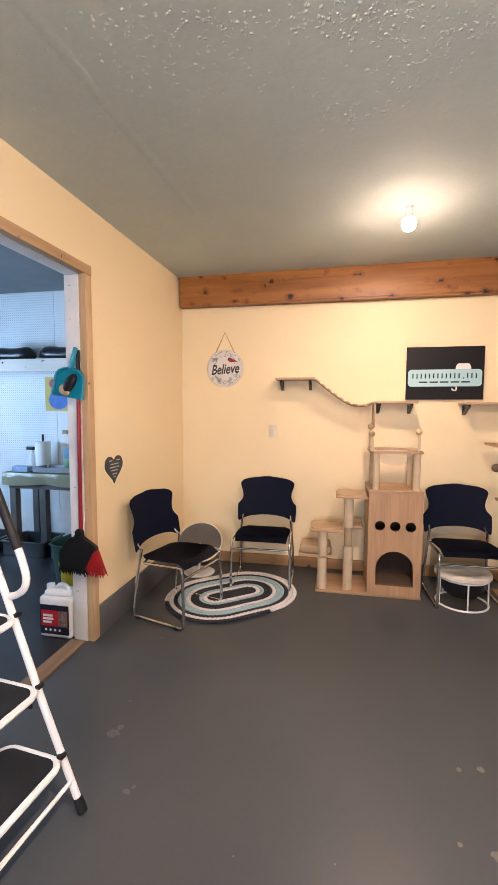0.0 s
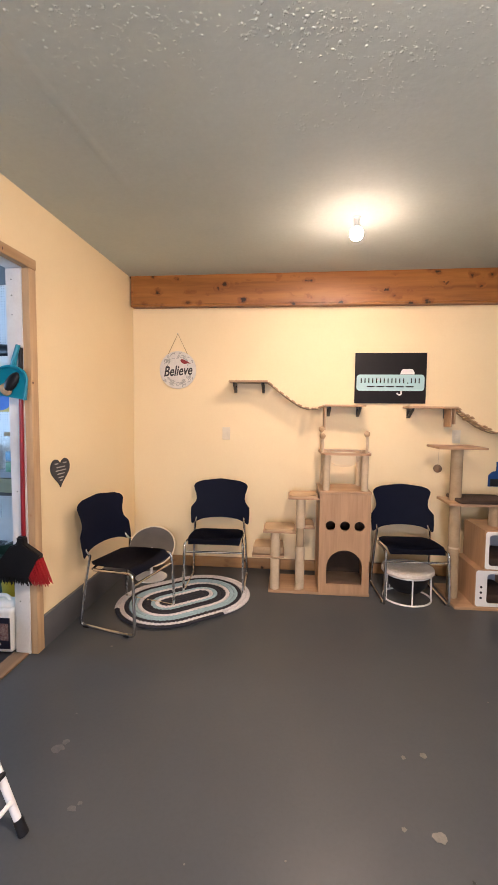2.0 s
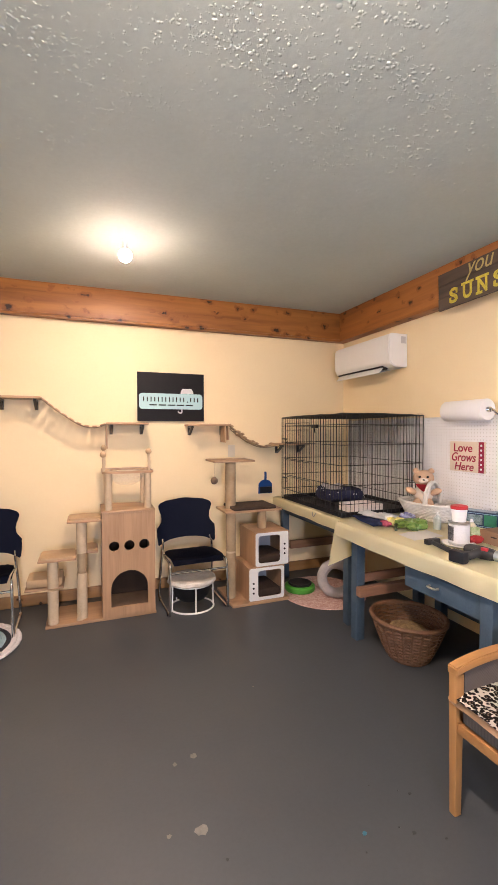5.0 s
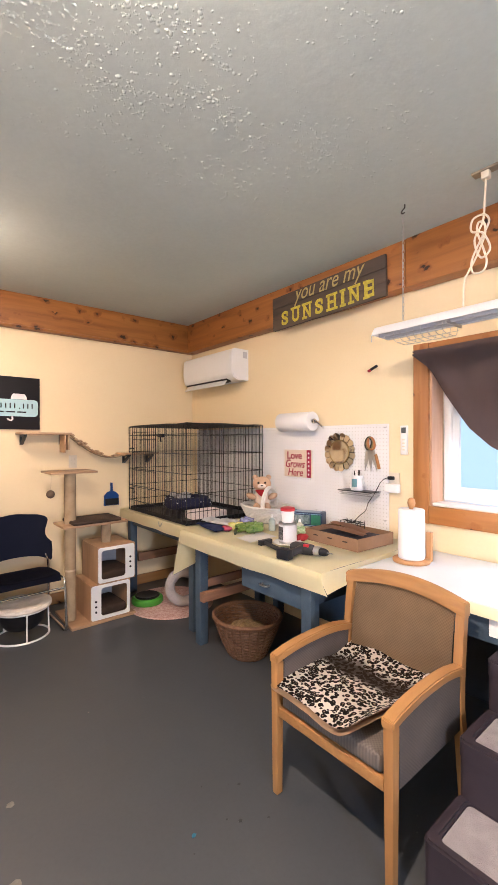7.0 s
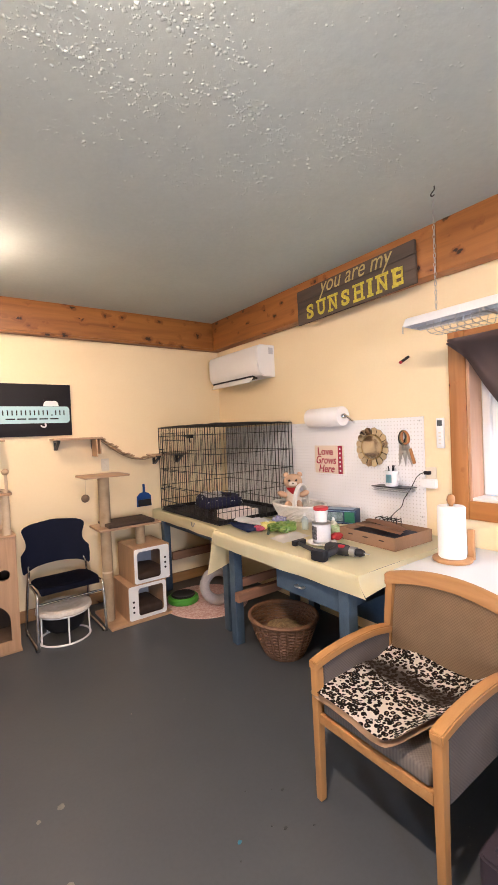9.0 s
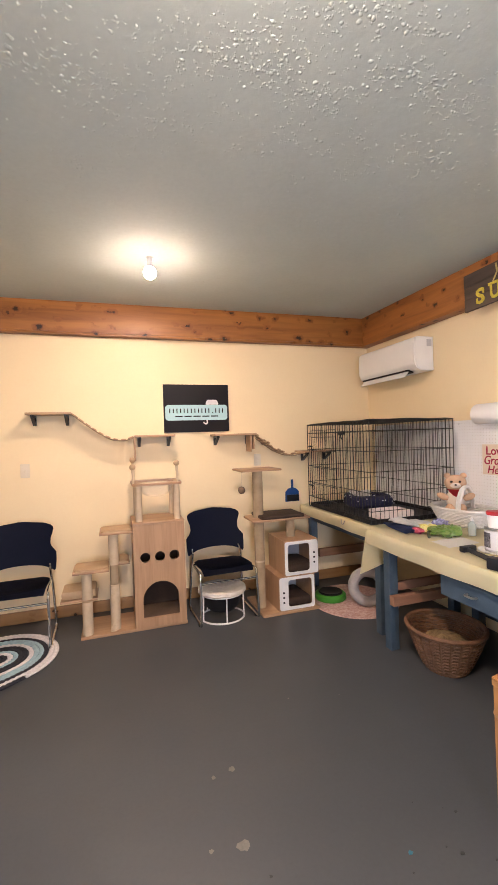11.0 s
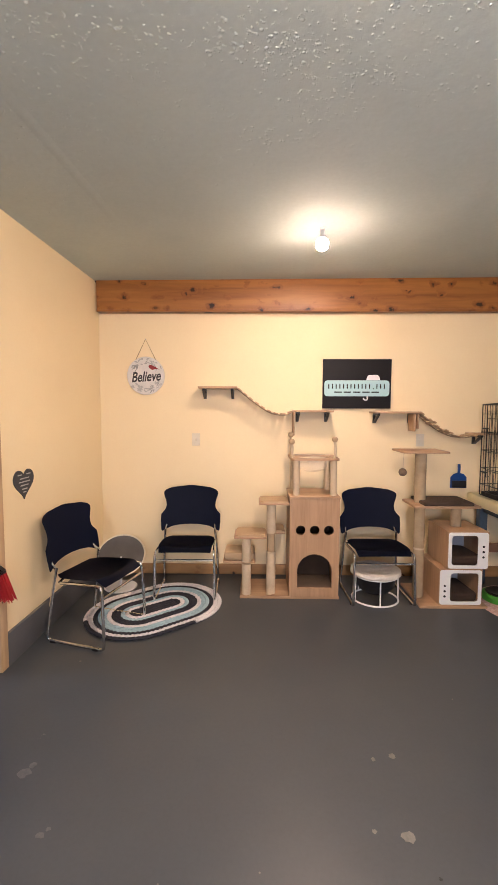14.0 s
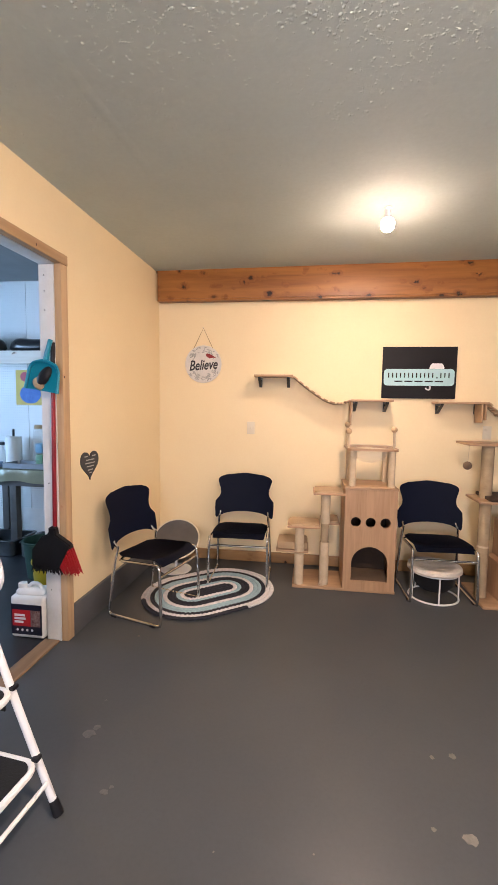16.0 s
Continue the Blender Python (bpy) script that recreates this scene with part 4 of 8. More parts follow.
part("front_panel", bm, OAK, tree, "oak-print front with an arched door and three round holes")
for x in (0.337, 0.725):
    bm = B()
    box(bm, (x, FY + 0.0165, 0.022), (x + 0.016, BY - 0.012, 0.842))
    part("side_panel", bm, OAK, tree)
bm = B()
box(bm, (0.353, BY - 0.028, 0.022), (0.725, BY - 0.012, 0.842))
part("back_panel", bm, DARK, tree)
bm = B()
box(bm, (0.354, FY + 0.02, 0.44), (0.724, BY - 0.03, 0.455))
part("inner_shelf", bm, OAK_X, tree)
bm = B()
box(bm, (0.36, FY + 0.03, 0.024), (0.72, BY - 0.04, 0.085), 0.02)
part("cushion", bm, plain("brown_plush", (0.22, 0.14, 0.085), (0.15, 0.095, 0.06), rough=0.95, fine=400, bump=0.8, bump_scale=400), tree, "brown plush cushion inside the house")
bm = B()
box(bm, (0.333, FY - 0.006, 0.843), (0.745, BY, 0.861), 0.004)
part("roof", bm, OAK_X, tree)
bm = B()
slab(bm, rect(0.342, FY + 0.0, 0.738, BY - 0.01, 0.04), [circle(0.54, 3.59, 0.155, 28)], "z", 1.150, 1.168)
part("bowl_frame", bm, OAK_X, tree)
for x, y in ((0.39, 3.45), (0.693, 3.45), (0.39, 3.72), (0.693, 3.72)):
    bm = B()
    cyl(bm, (x, y, 0.862), (x, y, 1.150), 0.028, seg=18)
    part("post", bm, SISAL, tree, "cream sisal post")
bm = B()
lathe(bm, [(0.158, 0.0), (0.166, 0.004), (0.158, 0.008), (0.152, 0.0), (0.140, -0.06), (0.11, -0.105), (0.06, -0.128), (0.0, -0.134), (0.0, -0.131), (0.06, -0.125), (0.108, -0.102), (0.137, -0.06), (0.150, 0.0), (0.158, 0.0)], (0.54, 3.59, 1.169), 32)
part("bowl", bm, ACRYLIC, tree, "clear acrylic hammock bowl")
for x, y, z in ((0.352, 3.46, 1.30), (0.366, 3.73, 1.345), (0.703, 3.46, 1.32)):
    bm = B()
    tube(bm, spline([(x, y, 1.168), (x + 0.004, y, 1.22), (x, y, z)], 4), 0.011, 8)
    spring = part("wand", bm, SISAL, tree, "thin sisal wand")
    bm = B()
    ball(bm, (x, y, z), 0.025, seg=14)
    part("pompom", bm, PLUSH_TAN, spring, "tan pompom")
for x0, x1, y0, y1, z in ((0.085, 0.336, 3.41, 3.66, 0.80), (-0.118, 0.150, 3.40, 3.66, 0.520), (0.155, 0.31, 3.50, 3.74, 0.535)):
    bm = B()
    box(bm, (x0, y0, z - 0.018), (x1, y1, z), 0.006)
    pl = part("platform", bm, OAK_X, tree)
    bm = B()
    slab(bm, rect(x0 + 0.012, y0 + 0.012, x1 - 0.012, y1 - 0.012, 0.03), [], "z", z, z + 0.014)
    part("pad", bm, PLUSH_TAN, pl, "tan plush pad")
for x, y, z0, z1, ma, lab in ((0.188, 3.48, 0.537, 0.782, SISAL, "cream sisal post"), (0.188, 3.48, 0.38, 0.534, SISAL_TAN, "brown plush post"), (0.188, 3.48, 0.0225, 0.379, SISAL, "worn cream sisal post"),
                              (-0.017, 3.455, 0.30, 0.502, SISAL, "cream sisal post"), (-0.017, 3.455, 0.0225, 0.28, SISAL, "cream sisal post")):
    bm = B()
    r = 0.038 if ma is SISAL else 0.032
    n = max(6, int((z1 - z0) / 0.0065))
    tube(bm, [(x, y, z0 + (z1 - z0) * k / n) for k in range(n + 1)], [r + (0.0014 if k % 2 else 0.0) for k in range(n + 1)], 18)
    part("post", bm, ma, tree, lab)
bm = B()
box(bm, (-0.212, 3.45, 0.281), (0.058, 3.70, 0.299), 0.006)
low = part("low_platform", bm, OAK_X, tree)
bm = B()
box(bm, (-0.205, 3.46, 0.300), (0.05, 3.69, 0.37), 0.03)
part("bed", bm, PLUSH_TAN, low, "tan plush bed")
bm = B()
tube(bm, spline([(0.188, 3.443, 0.10), (0.16, 3.425, 0.06), (0.15, 3.43, 0.03), (0.19, 3.425, 0.028)], 5), 0.004, 6)
part("loose_rope", bm, SISAL, tree, "loose end of sisal rope")

# ---- cat tree with two box houses that look like television sets ----
tree2 = thing("cat_tree", "oak-print cat tree with two white-fronted box houses and tan posts", "cat tree", "cat trees", at=(1.6, 3.5, 0))
bm = B()
box(bm, (1.358, 3.262, 0.0), (1.885, 3.72, 0.022), 0.003)
part("base", bm, OAK_X, tree2)


def tv_box(x0, x1, z0, z1, knobs_right):
    y0, y1 = 3.275, 3.66
    bm = B()
    slab(bm, rect(x0, z0, x1, z1), [rect(x0 + 0.014, z0 + 0.014, x1 - 0.014, z1 - 0.014)], "y", y0 + 0.004, y1)
    house = part("box_house", bm, OAK, tree2, "oak-print box house")
    w = x1 - x0
    s0, s1 = (x0 + 0.030, x1 - 0.085) if knobs_right else (x0 + 0.085, x1 - 0.030)
    bm = B()
    slab(bm, rect(x0 + 0.004, z0 + 0.005, x1 - 0.004, z1 - 0.005, 0.02), [rect(s0, z0 + 0.032, s1, z1 - 0.030, 0.024)], "y", y0, y0 + 0.0035)
    part("white_front", bm, WHITE_PLASTIC, house, "white front with a rounded opening")
    bm = B()
    box(bm, (x0 + 0.014, y1 - 0.014, z0 + 0.014), (x1 - 0.014, y1 - 0.002, z1 - 0.014))
    part("back", bm, plain("pale_grey_lining", (0.42, 0.45, 0.50), rough=0.8), house)
    bm = B()
    box(bm, (x0 + 0.02, y0 + 0.03, z0 + 0.0145), (x1 - 0.02, y1 - 0.02, z0 + 0.09), 0.03, seg=3)
    for v in bm.verts:
        v.co.z += 0.02 * noise.noise(v.co * 9) if v.co.z > z0 + 0.05 else 0
    part("cushion", bm, PLUSH_BROWN, house, "dark brown plush cushion")
    kx = x1 - 0.042 if knobs_right else x0 + 0.042
    for k in range(3):
        bm = B()
        z = z0 + 0.078 + 0.042 * k + (0.02 if knobs_right else -0.005)
        lathe(bm, [(0, 0), (0.009, 0), (0.0085, 0.004), (0, 0.005)], (kx, y0 - 0.0005, z), 14, pose(0, 0, 0, 90))
        part("knob", bm, BLACK, house, "black round knob mark")


tv_box(1.508, 1.842, 0.0225, 0.312, False)
tv_box(1.566, 1.884, 0.3145, 0.612, True)


def rope_post(x, y, z0, z1, r, ma, parent, lab):
    bm = B()
    n = max(6, int((z1 - z0) / 0.0065))
    tube(bm, [(x, y, z0 + (z1 - z0) * k / n) for k in range(n + 1)], [r + (0.0014 if k % 2 else 0.0) for k in range(n + 1)], 18)
    return part("post", bm, ma, parent, lab)


rope_post(1.405, 3.45, 0.0225, 0.42, 0.042, SISAL_TAN, tree2, "tan sisal post")
bm = B()
cyl(bm, (1.405, 3.45, 0.42), (1.405, 3.45, 0.435), 0.045)
part("collar", bm, SISAL, tree2, "cream collar")
rope_post(1.405, 3.45, 0.435, 0.775, 0.042, SISAL_TAN, tree2, "tan plush post")
rope_post(1.420, 3.50, 0.797, 1.211, 0.045, SISAL_TAN, tree2, "tan sisal post")
rope_post(1.70, 3.45, 0.6125, 0.775, 0.040, SISAL_TAN, tree2, "short tan post")
bm = B()
box(bm, (1.33, 3.36, 0.776), (1.86, 3.66, 0.796), 0.005)
mid_deck = part("platform", bm, OAK_X, tree2)
bm = B()
box(bm, (1.40, 3.35, 0.797), (1.80, 3.65, 0.826), 0.013, seg=3)
part("pad", bm, PLUSH_BROWN, mid_deck, "dark brown plush pad")
bm = B()
box(bm, (1.245, 3.40, 1.212), (1.615, 3.70, 1.230), 0.005)
part("platform", bm, OAK_X, tree2)
bm = B()
tube(bm, [(1.262, 3.45, 1.211), (1.258, 3.45, 1.085)], 0.0015, 5)
cord = part("string", bm, SISAL, tree2, "thin string")
bm = B()
ball(bm, (1.256, 3.45, 1.056), 0.033, seg=14)
part("toy_ball", bm, plain("brown_felt_ball", (0.16, 0.105, 0.065), (0.10, 0.065, 0.04), rough=0.9), cord, "brown toy ball")

# ---- round fleece stool under the chair ----
stool = thing("cat_stool", "white wire ring stool with a fleece cushion under the chair", "cat bed", at=(1.05, 3.43, 0))
bm = B()
tube(bm, [(1.05 + 0.185 * math.cos(2 * math.pi * k / 36), 3.435 + 0.175 * math.sin(2 * math.pi * k / 36), 0.008) for k in range(36)], 0.0075, 8, closed=True)
part("base_ring", bm, WHITE_PLASTIC, stool)
bm = B()
tube(bm, [(1.05 + 0.180 * math.cos(2 * math.pi * k / 36), 3.435 + 0.175 * math.sin(2 * math.pi * k / 36), 0.215) for k in range(36)], 0.0075, 8, closed=True)
part("top_ring", bm, WHITE_PLASTIC, stool)
for k in range(5):
    a = radians(-92 + 72 * k)
    bm = B()
    tube(bm, [(1.05 + 0.182 * math.cos(a), 3.435 + 0.172 * math.sin(a), 0.008), (1.05 + 0.178 * math.cos(a), 3.435 + 0.172 * math.sin(a), 0.215)], 0.006, 8)
    part("leg", bm, WHITE_PLASTIC, stool)
bm = B()
lathe(bm, [(0, 0.20), (0.12, 0.20), (0.185, 0.212), (0.205, 0.232), (0.20, 0.255), (0.165, 0.262), (0.12, 0.245), (0, 0.238)], (1.05, 3.435, 0), 40, sy=0.95)
for v in bm.verts:
    v.co += 0.006 * noise.noise_vector(v.co * 22)
part("cushion", bm, FLEECE, stool, "white fleece cushion")
# made-up black bowl that stands for the shade beneath the cushion
bm = B()
lathe(bm, [(0.168, 0.207), (0.150, 0.12), (0.11, 0.075), (0, 0.06), (0, 0.063), (0.108, 0.078), (0.147, 0.122), (0.165, 0.207)], (1.05, 3.435, 0), 36, sy=0.95)
part("cushion_shade", bm, BLACK, stool, "added black bowl for the shade under the cushion")

# ---- round mesh pet bed leaning in the corner ----
saucer = thing("folding_pet_dish", "round grey mesh disc tilted over a white plate", "pet bed", at=(-1.15, 3.62, 0))
tilt = Matrix.Translation((-1.14, 3.68, 0.262)) @ Matrix.Diagonal((0.86, 0.86, 0.86, 1)) @ pose(0, 0, 0, 42, 0, 10)
bm = B()
lathe(bm, [(0, -0.012), (0.12, -0.008), (0.235, 0.004), (0.235, 0.008), (0.12, -0.004), (0, -0.008)], (0, 0, 0), 40)
bm.transform(tilt)
part("mesh_disc", bm, MESH_GREY, saucer)
bm = B()
tube(bm, [(0.238 * math.cos(2 * math.pi * k / 44), 0.238 * math.sin(2 * math.pi * k / 44), 0.006) for k in range(44)], 0.008, 8, closed=True)
bm.transform(tilt)
part("rim", bm, IVORY, saucer, "pale rim")
bm = B()
lathe(bm, [(0, 0.0), (0.125, 0.0), (0.14, 0.012), (0.132, 0.018), (0.10, 0.012), (0, 0.012)], (-1.12, 3.60, 0.0), 36)
part("plate", bm, WHITE_PLASTIC, saucer, "white round plate on the floor")
bm = B()
tube(bm, [(-1.13, 3.63, 0.014), (-1.14, 3.68, 0.25)], 0.012, 8)
part("stand", bm, WHITE_PLASTIC, saucer)


# ---- workbenches along the east wall ----
def bench(name, label, x0, x1, y0, y1, top, legs, at):
    t = thing(name, label, "table", "workbenches", at=at)
    bm = B()
    box(bm, (x0, y0, top - 0.035), (x1, y1, top - 0.004), 0.004)
    part("tabletop", bm, BLUE_BENCH, t)
    for x, y in legs:
        bm = B()
        box(bm, (x - 0.034, y - 0.034, 0.0), (x + 0.034, y + 0.034, top - 0.036), 0.005)
        part("leg", bm, BLUE_BENCH, t)
    return t


BENCH_TOP = 0.82
b1 = bench("workbench", "blue-painted wooden bench under the wire crate", 2.05, 2.862, 2.635, 3.90, 0.805, ((2.105, 2.68), (2.10, 3.80), (2.80, 2.70), (2.80, 3.80)), (2.45, 3.2, 0))
bm = B()
box(bm, (2.085, 2.73, 0.66), (2.115, 3.755, 0.768), 0.003)
part("apron", bm, BLUE_BENCH, b1)
bm = B()
box(bm, (2.15, 3.765, 0.29), (2.75, 3.80, 0.37), 0.003)
part("stretcher", bm, wood("weathered_brown_plank", (0.24, 0.13, 0.07), (0.13, 0.065, 0.035), "x", 20, 0.7), b1, "weathered brown wooden stretcher")
b2 = bench("workbench", "blue-painted wooden workbench with a drawer", 1.955, 2.862, 1.262, 2.575, BENCH_TOP, ((2.03, 2.465), (1.985, 1.37), (2.80, 2.46), (2.80, 1.37)), (2.4, 1.9, 0))
bm = B()
box(bm, (1.99, 1.42, 0.69), (2.02, 2.415, 0.783), 0.003)
part("apron", bm, BLUE_BENCH, b2)
bm = B()
box(bm, (1.975, 1.415, 0.575), (2.45, 1.93, 0.689), 0.004)
drawer = part("drawer", bm, BLUE_BENCH, b2)
bm = B()
tube(bm, spline([(1.974, 1.735, 0.638), (1.95, 1.73, 0.638), (1.95, 1.68, 0.638), (1.974, 1.675, 0.638)], 5), 0.006, 8)
part("drawer_pull", bm, STEEL, drawer, "worn metal drawer pull")
bm = B()
slab(bm, [(2.03, 0.69), (2.03, 0.62), (2.16, 0.69)], [], "y", 2.44, 2.50)
part("bracket", bm, BLUE_BENCH, b2)
bm = B()
box(bm, (2.842, 1.30, 0.10), (2.858, 2.53, 0.78), 0.003)
part("back_board", bm, BLUE_BENCH, b2)
PLANK = wood("reddish_plank", (0.27, 0.14, 0.08), (0.16, 0.075, 0.04), "x", 20, 0.65)
bm = B()
box(bm, (1.982, 2.37, 0.33), (2.86, 2.42, 0.395), 0.004)
part("stretcher", bm, PLANK, b2, "reddish-brown wooden stretcher")
bm = B()
box(bm, (2.08, 2.455, 0.40), (2.84, 2.485, 0.46), 0.004)
part("stretcher", bm, PLANK, b2, "reddish-brown wooden stretcher")


def tablecloth(name, label, x0, x1, y0, y1, top, drop, ends, seed):
    """A vinyl cloth over a table: flat top, front edge hanging, ends hanging where asked, with soft waves."""
    rng = random.Random(seed)
    cloth = thing(name, label, "tablecloth", at=((x0 + x1) / 2, (y0 + y1) / 2, top))
    rows = []
    d0, d1 = ends
    us = np.linspace(y0, y1, 46)
    for i, y in enumerate(us):
        row = []
        f = (y - y0) / (y1 - y0)
        wave = 0.004 * math.sin(7 * f * math.pi + seed) + 0.003 * math.sin(19 * f + seed)
        for j in range(12):
            x = x1 - (x1 - x0) * j / 11
            row.append((x, y, top + 0.0015 * math.sin(11 * f + 0.9 * j) + (0.002 if j < 11 else 0)))
        for k in range(1, 8):
            g = k / 7
            dd = drop * (1 + 0.04 * math.sin(5 * f + seed))
            out = (0.008 + 0.04 * g) * g * max(0.0, 1 - f / 0.1) if d0 else 0.0
            row.append((x0 - 0.010 - 0.004 * math.sin(g * 3) - (wave + out * 0.3) * g, y - out, top - 0.004 - dd * g))
        rows.append(row)
    bm = B()
    sheet(bm, rows, 0.0025)
    part("cloth", bm, CLOTH_YELLOW, cloth)
    for end, d, y, s in ((0, d0, y0, -1), (1, d1, y1, 1)):
        if not d:
            continue
        rows = []
        for k in range(9):
            g = k / 8
            row = []
            for j in range(20):
                h = j / 19
                x = x1 - (x1 - x0 + 0.012) * h
                flare = 0.012 + 0.02 * g * math.sin(6 * h + seed) + 0.05 * g * max(0.0, h - 0.75) * 3
                low = d * (0.72 + 0.55 * max(0.0, h - 0.6) / 0.4) if end else d
                if not end:
                    flare, low = (0.008 + 0.04 * g) * (0.35 + 0.65 * h ** 3), d * (0.45 + 0.55 * h)
                    row.append((x - 0.008 * g * h, y - flare * g, top + 0.0015 - (low + 0.004) * g))
                    continue
                row.append((x - 0.05 * g * max(0.0, h - 0.8) * 4 * (1 if end else 0.3), y + s * flare * (0.2 + g), top - 0.001 - low * g))
            rows.append(row)
        bm = B()
        sheet(bm, rows, 0.0025)
        part("hanging_end", bm, CLOTH_YELLOW, cloth, "hanging end of the cloth")
    return cloth


tablecloth("tablecloth", "pale yellow vinyl tablecloth under the wire crate", 2.03, 2.865, 2.615, 3.915, 0.806, 0.085, (0, 0), 2)
tablecloth("tablecloth", "pale yellow vinyl tablecloth hanging over the workbench's edges", 1.935, 2.865, 1.245, 2.59, BENCH_TOP + 0.001, 0.098, (0.085, 0.26), 5)

# ---- wire crate ----
crate = thing("wire_crate", "black wire dog crate with a black tray on the bench", "crate", at=(2.46, 3.25, 0.81))
CX0, CX1, CY0, CY1, CZ0, CZ1 = 2.062, 2.858, 2.725, 3.785, 0.816, 1.612


def wire_panel(name, o, u, v, nu, horizontals, lab="", skip=None):
    """Welded wire: o is a corner, u and v its two edges."""
    o, u, v = Vector(o), Vector(u), Vector(v)
    bm = B()
    tube(bm, [o, o + u, o + u + v, o + v], 0.0045, 6, closed=True)
    panel = part(name, bm, BLACK_METAL, crate, lab)
    for shift, way, r, places in ((u, v, 0.0024, [i / nu for i in range(1, nu)]), (v, u, 0.0030, horizontals)):
        bm = B()
        tube(bm, [o, o + way], r, 5)
        wire = part("wire", bm, BLACK_METAL, panel)
        wire.location = shift * places[0]
        for f in places[1:]:
            more = new("wire", wire.data)
            more.parent, more.location = panel, shift * f
    return panel


w, d, h = CX1 - CX0, CY1 - CY0, CZ1 - CZ0
HZ = (0.12, 0.30, 0.50, 0.70, 0.90)
wire_panel("side_panel", (CX0, CY0, CZ0), (0, d, 0), (0, 0, h), 27, HZ)
wire_panel("side_panel", (CX1, CY0, CZ0), (0, d, 0), (0, 0, h), 27, HZ)
wire_panel("end_panel", (CX0, CY0, CZ0), (w, 0, 0), (0, 0, h), 20, HZ)
wire_panel("end_panel", (CX0, CY1, CZ0), (w, 0, 0), (0, 0, h), 20, HZ)
wire_panel("top_panel", (CX0, CY0, CZ1), (w, 0, 0), (0, d, 0), 20, (0.2, 0.4, 0.6, 0.8))
door = wire_panel("crate_door", (CX0 - 0.008, 3.22, CZ0 + 0.10), (0, 0.47, 0), (0, 0, 0.64), 12, (0.2, 0.45, 0.7, 0.9), "hinged wire door")
for z in (1.02, 1.40):
    bm = B()
    box(bm, (CX0 - 0.02, 3.665, z), (CX0 - 0.006, 3.74, z + 0.012), 0.002)
    tube(bm, spline([(CX0 - 0.012, 3.67, z), (CX0 - 0.02, 3.65, z - 0.03), (CX0 - 0.012, 3.63, z - 0.02)], 4), 0.003, 6)
    part("slide_bolt", bm, BLACK_METAL, door, "black slide bolt")
bm = B()
box(bm, (CX0 - 0.022, 3.08, 1.508), (CX0 + 0.006, 3.165, 1.538), 0.004)
tube(bm, [(CX0 - 0.014, 3.165, 1.525), (CX0 - 0.014, 3.245, 1.528)], 0.004, 6)
tube(bm, [(CX0 - 0.018, 3.115, 1.51), (CX0 - 0.020, 3.10, 1.47)], 0.005, 6)
part("latch", bm, BLACK, crate, "black plastic latch")
bm = B()
slab(bm, rect(CX0 + 0.01, CY0 + 0.01, CX1 - 0.01, CY1 - 0.01), [rect(CX0 + 0.022, CY0 + 0.022, CX1 - 0.022, CY1 - 0.022)], "z", CZ0 - 0.006, CZ0 + 0.03)
box(bm, (CX0 + 0.011, CY0 + 0.011, CZ0 - 0.007), (CX1 - 0.011, CY1 - 0.011, CZ0 - 0.001))
part("tray", bm, BLACK, crate, "black plastic tray")
bm = B()
rows = []
for i in range(15):
    row = []
    for j in range(15):
        x, y = CX0 - 0.004 + (w + 0.006) * i / 14, CY0 - 0.004 + (d + 0.008) * j / 14
        row.append((x, y, CZ1 + 0.010 + 0.008 * noise.noise(Vector((x * 4, y * 4, 1)))))
    rows.append(row)
sheet(bm, rows, 0.006)
solo("crate_cover", bm, plain("black_cloth", (0.016, 0.016, 0.017), rough=0.9, bump=0.5), "thin black cloth folded on the crate's top", "cloth")
bm = B()
tube(bm, spline([(2.018, 3.10, 0.795), (2.012, 3.08, 0.765), (2.012, 3.06, 0.765), (2.018, 3.04, 0.795)], 5), 0.0035, 6)
solo("bench_hook", bm, STEEL, "small bent wire hook at the bench's edge", "hook")

# bed, plush toy and litter pan inside the crate
POLKA = plain("navy_spotted_fleece", (0.012, 0.014, 0.045), (0.02, 0.022, 0.06), rough=0.95, bump=0.6, bump_scale=150)
bm = B()
tube(bm, [(2.53 + 0.165 * math.cos(2 * math.pi * k / 30), 3.47 + 0.19 * math.sin(2 * math.pi * k / 30), 0.875) for k in range(30)], 0.062, 10, closed=True)
lathe(bm, [(0, 0.822), (0.165, 0.822), (0.165, 0.85), (0, 0.856)], (2.53, 3.47, 0), 24, sy=1.15)
bm.verts.ensure_lookup_table()
for v in bm.verts:
    v.co += 0.014 * noise.noise_vector(v.co * 8)
bed = solo("pet_bed", bm, POLKA, "navy polka-dot ring bed inside the crate", "pet bed")
rng = random.Random(8)
bm = B()
for k in range(60):
    a, b = rng.uniform(0, 6.28), rng.uniform(-0.4, 1.9)
    cx, cy = 2.53 + 0.165 * math.cos(a), 3.47 + 0.19 * math.sin(a)
    ball(bm, (cx + 0.066 * math.cos(a) * math.cos(b), cy + 0.066 * math.sin(a) * math.cos(b), 0.876 + 0.064 * math.sin(b)), 0.0055, seg=6)
tagged(part("dots", bm, PAPER, bed, "white dots"), kind="stuff")
bm = B()
ball(bm, (2.50, 3.50, 0.905), 0.075, 1.0, 1.3, 0.75)
ball(bm, (2.47, 3.40, 0.935), 0.048)
ball(bm, (2.46, 3.62, 0.92), 0.05, 1, 1.1, 0.9)
for v in bm.verts:
    v.co += 0.007 * noise.noise_vector(v.co * 18)
solo("plush_toy", bm, plain("grey_white_plush", (0.55, 0.52, 0.50), (0.30, 0.29, 0.29), rough=0.95, scale=16, bump=0.8), "grey and white plush toy curled in the bed", "toy")
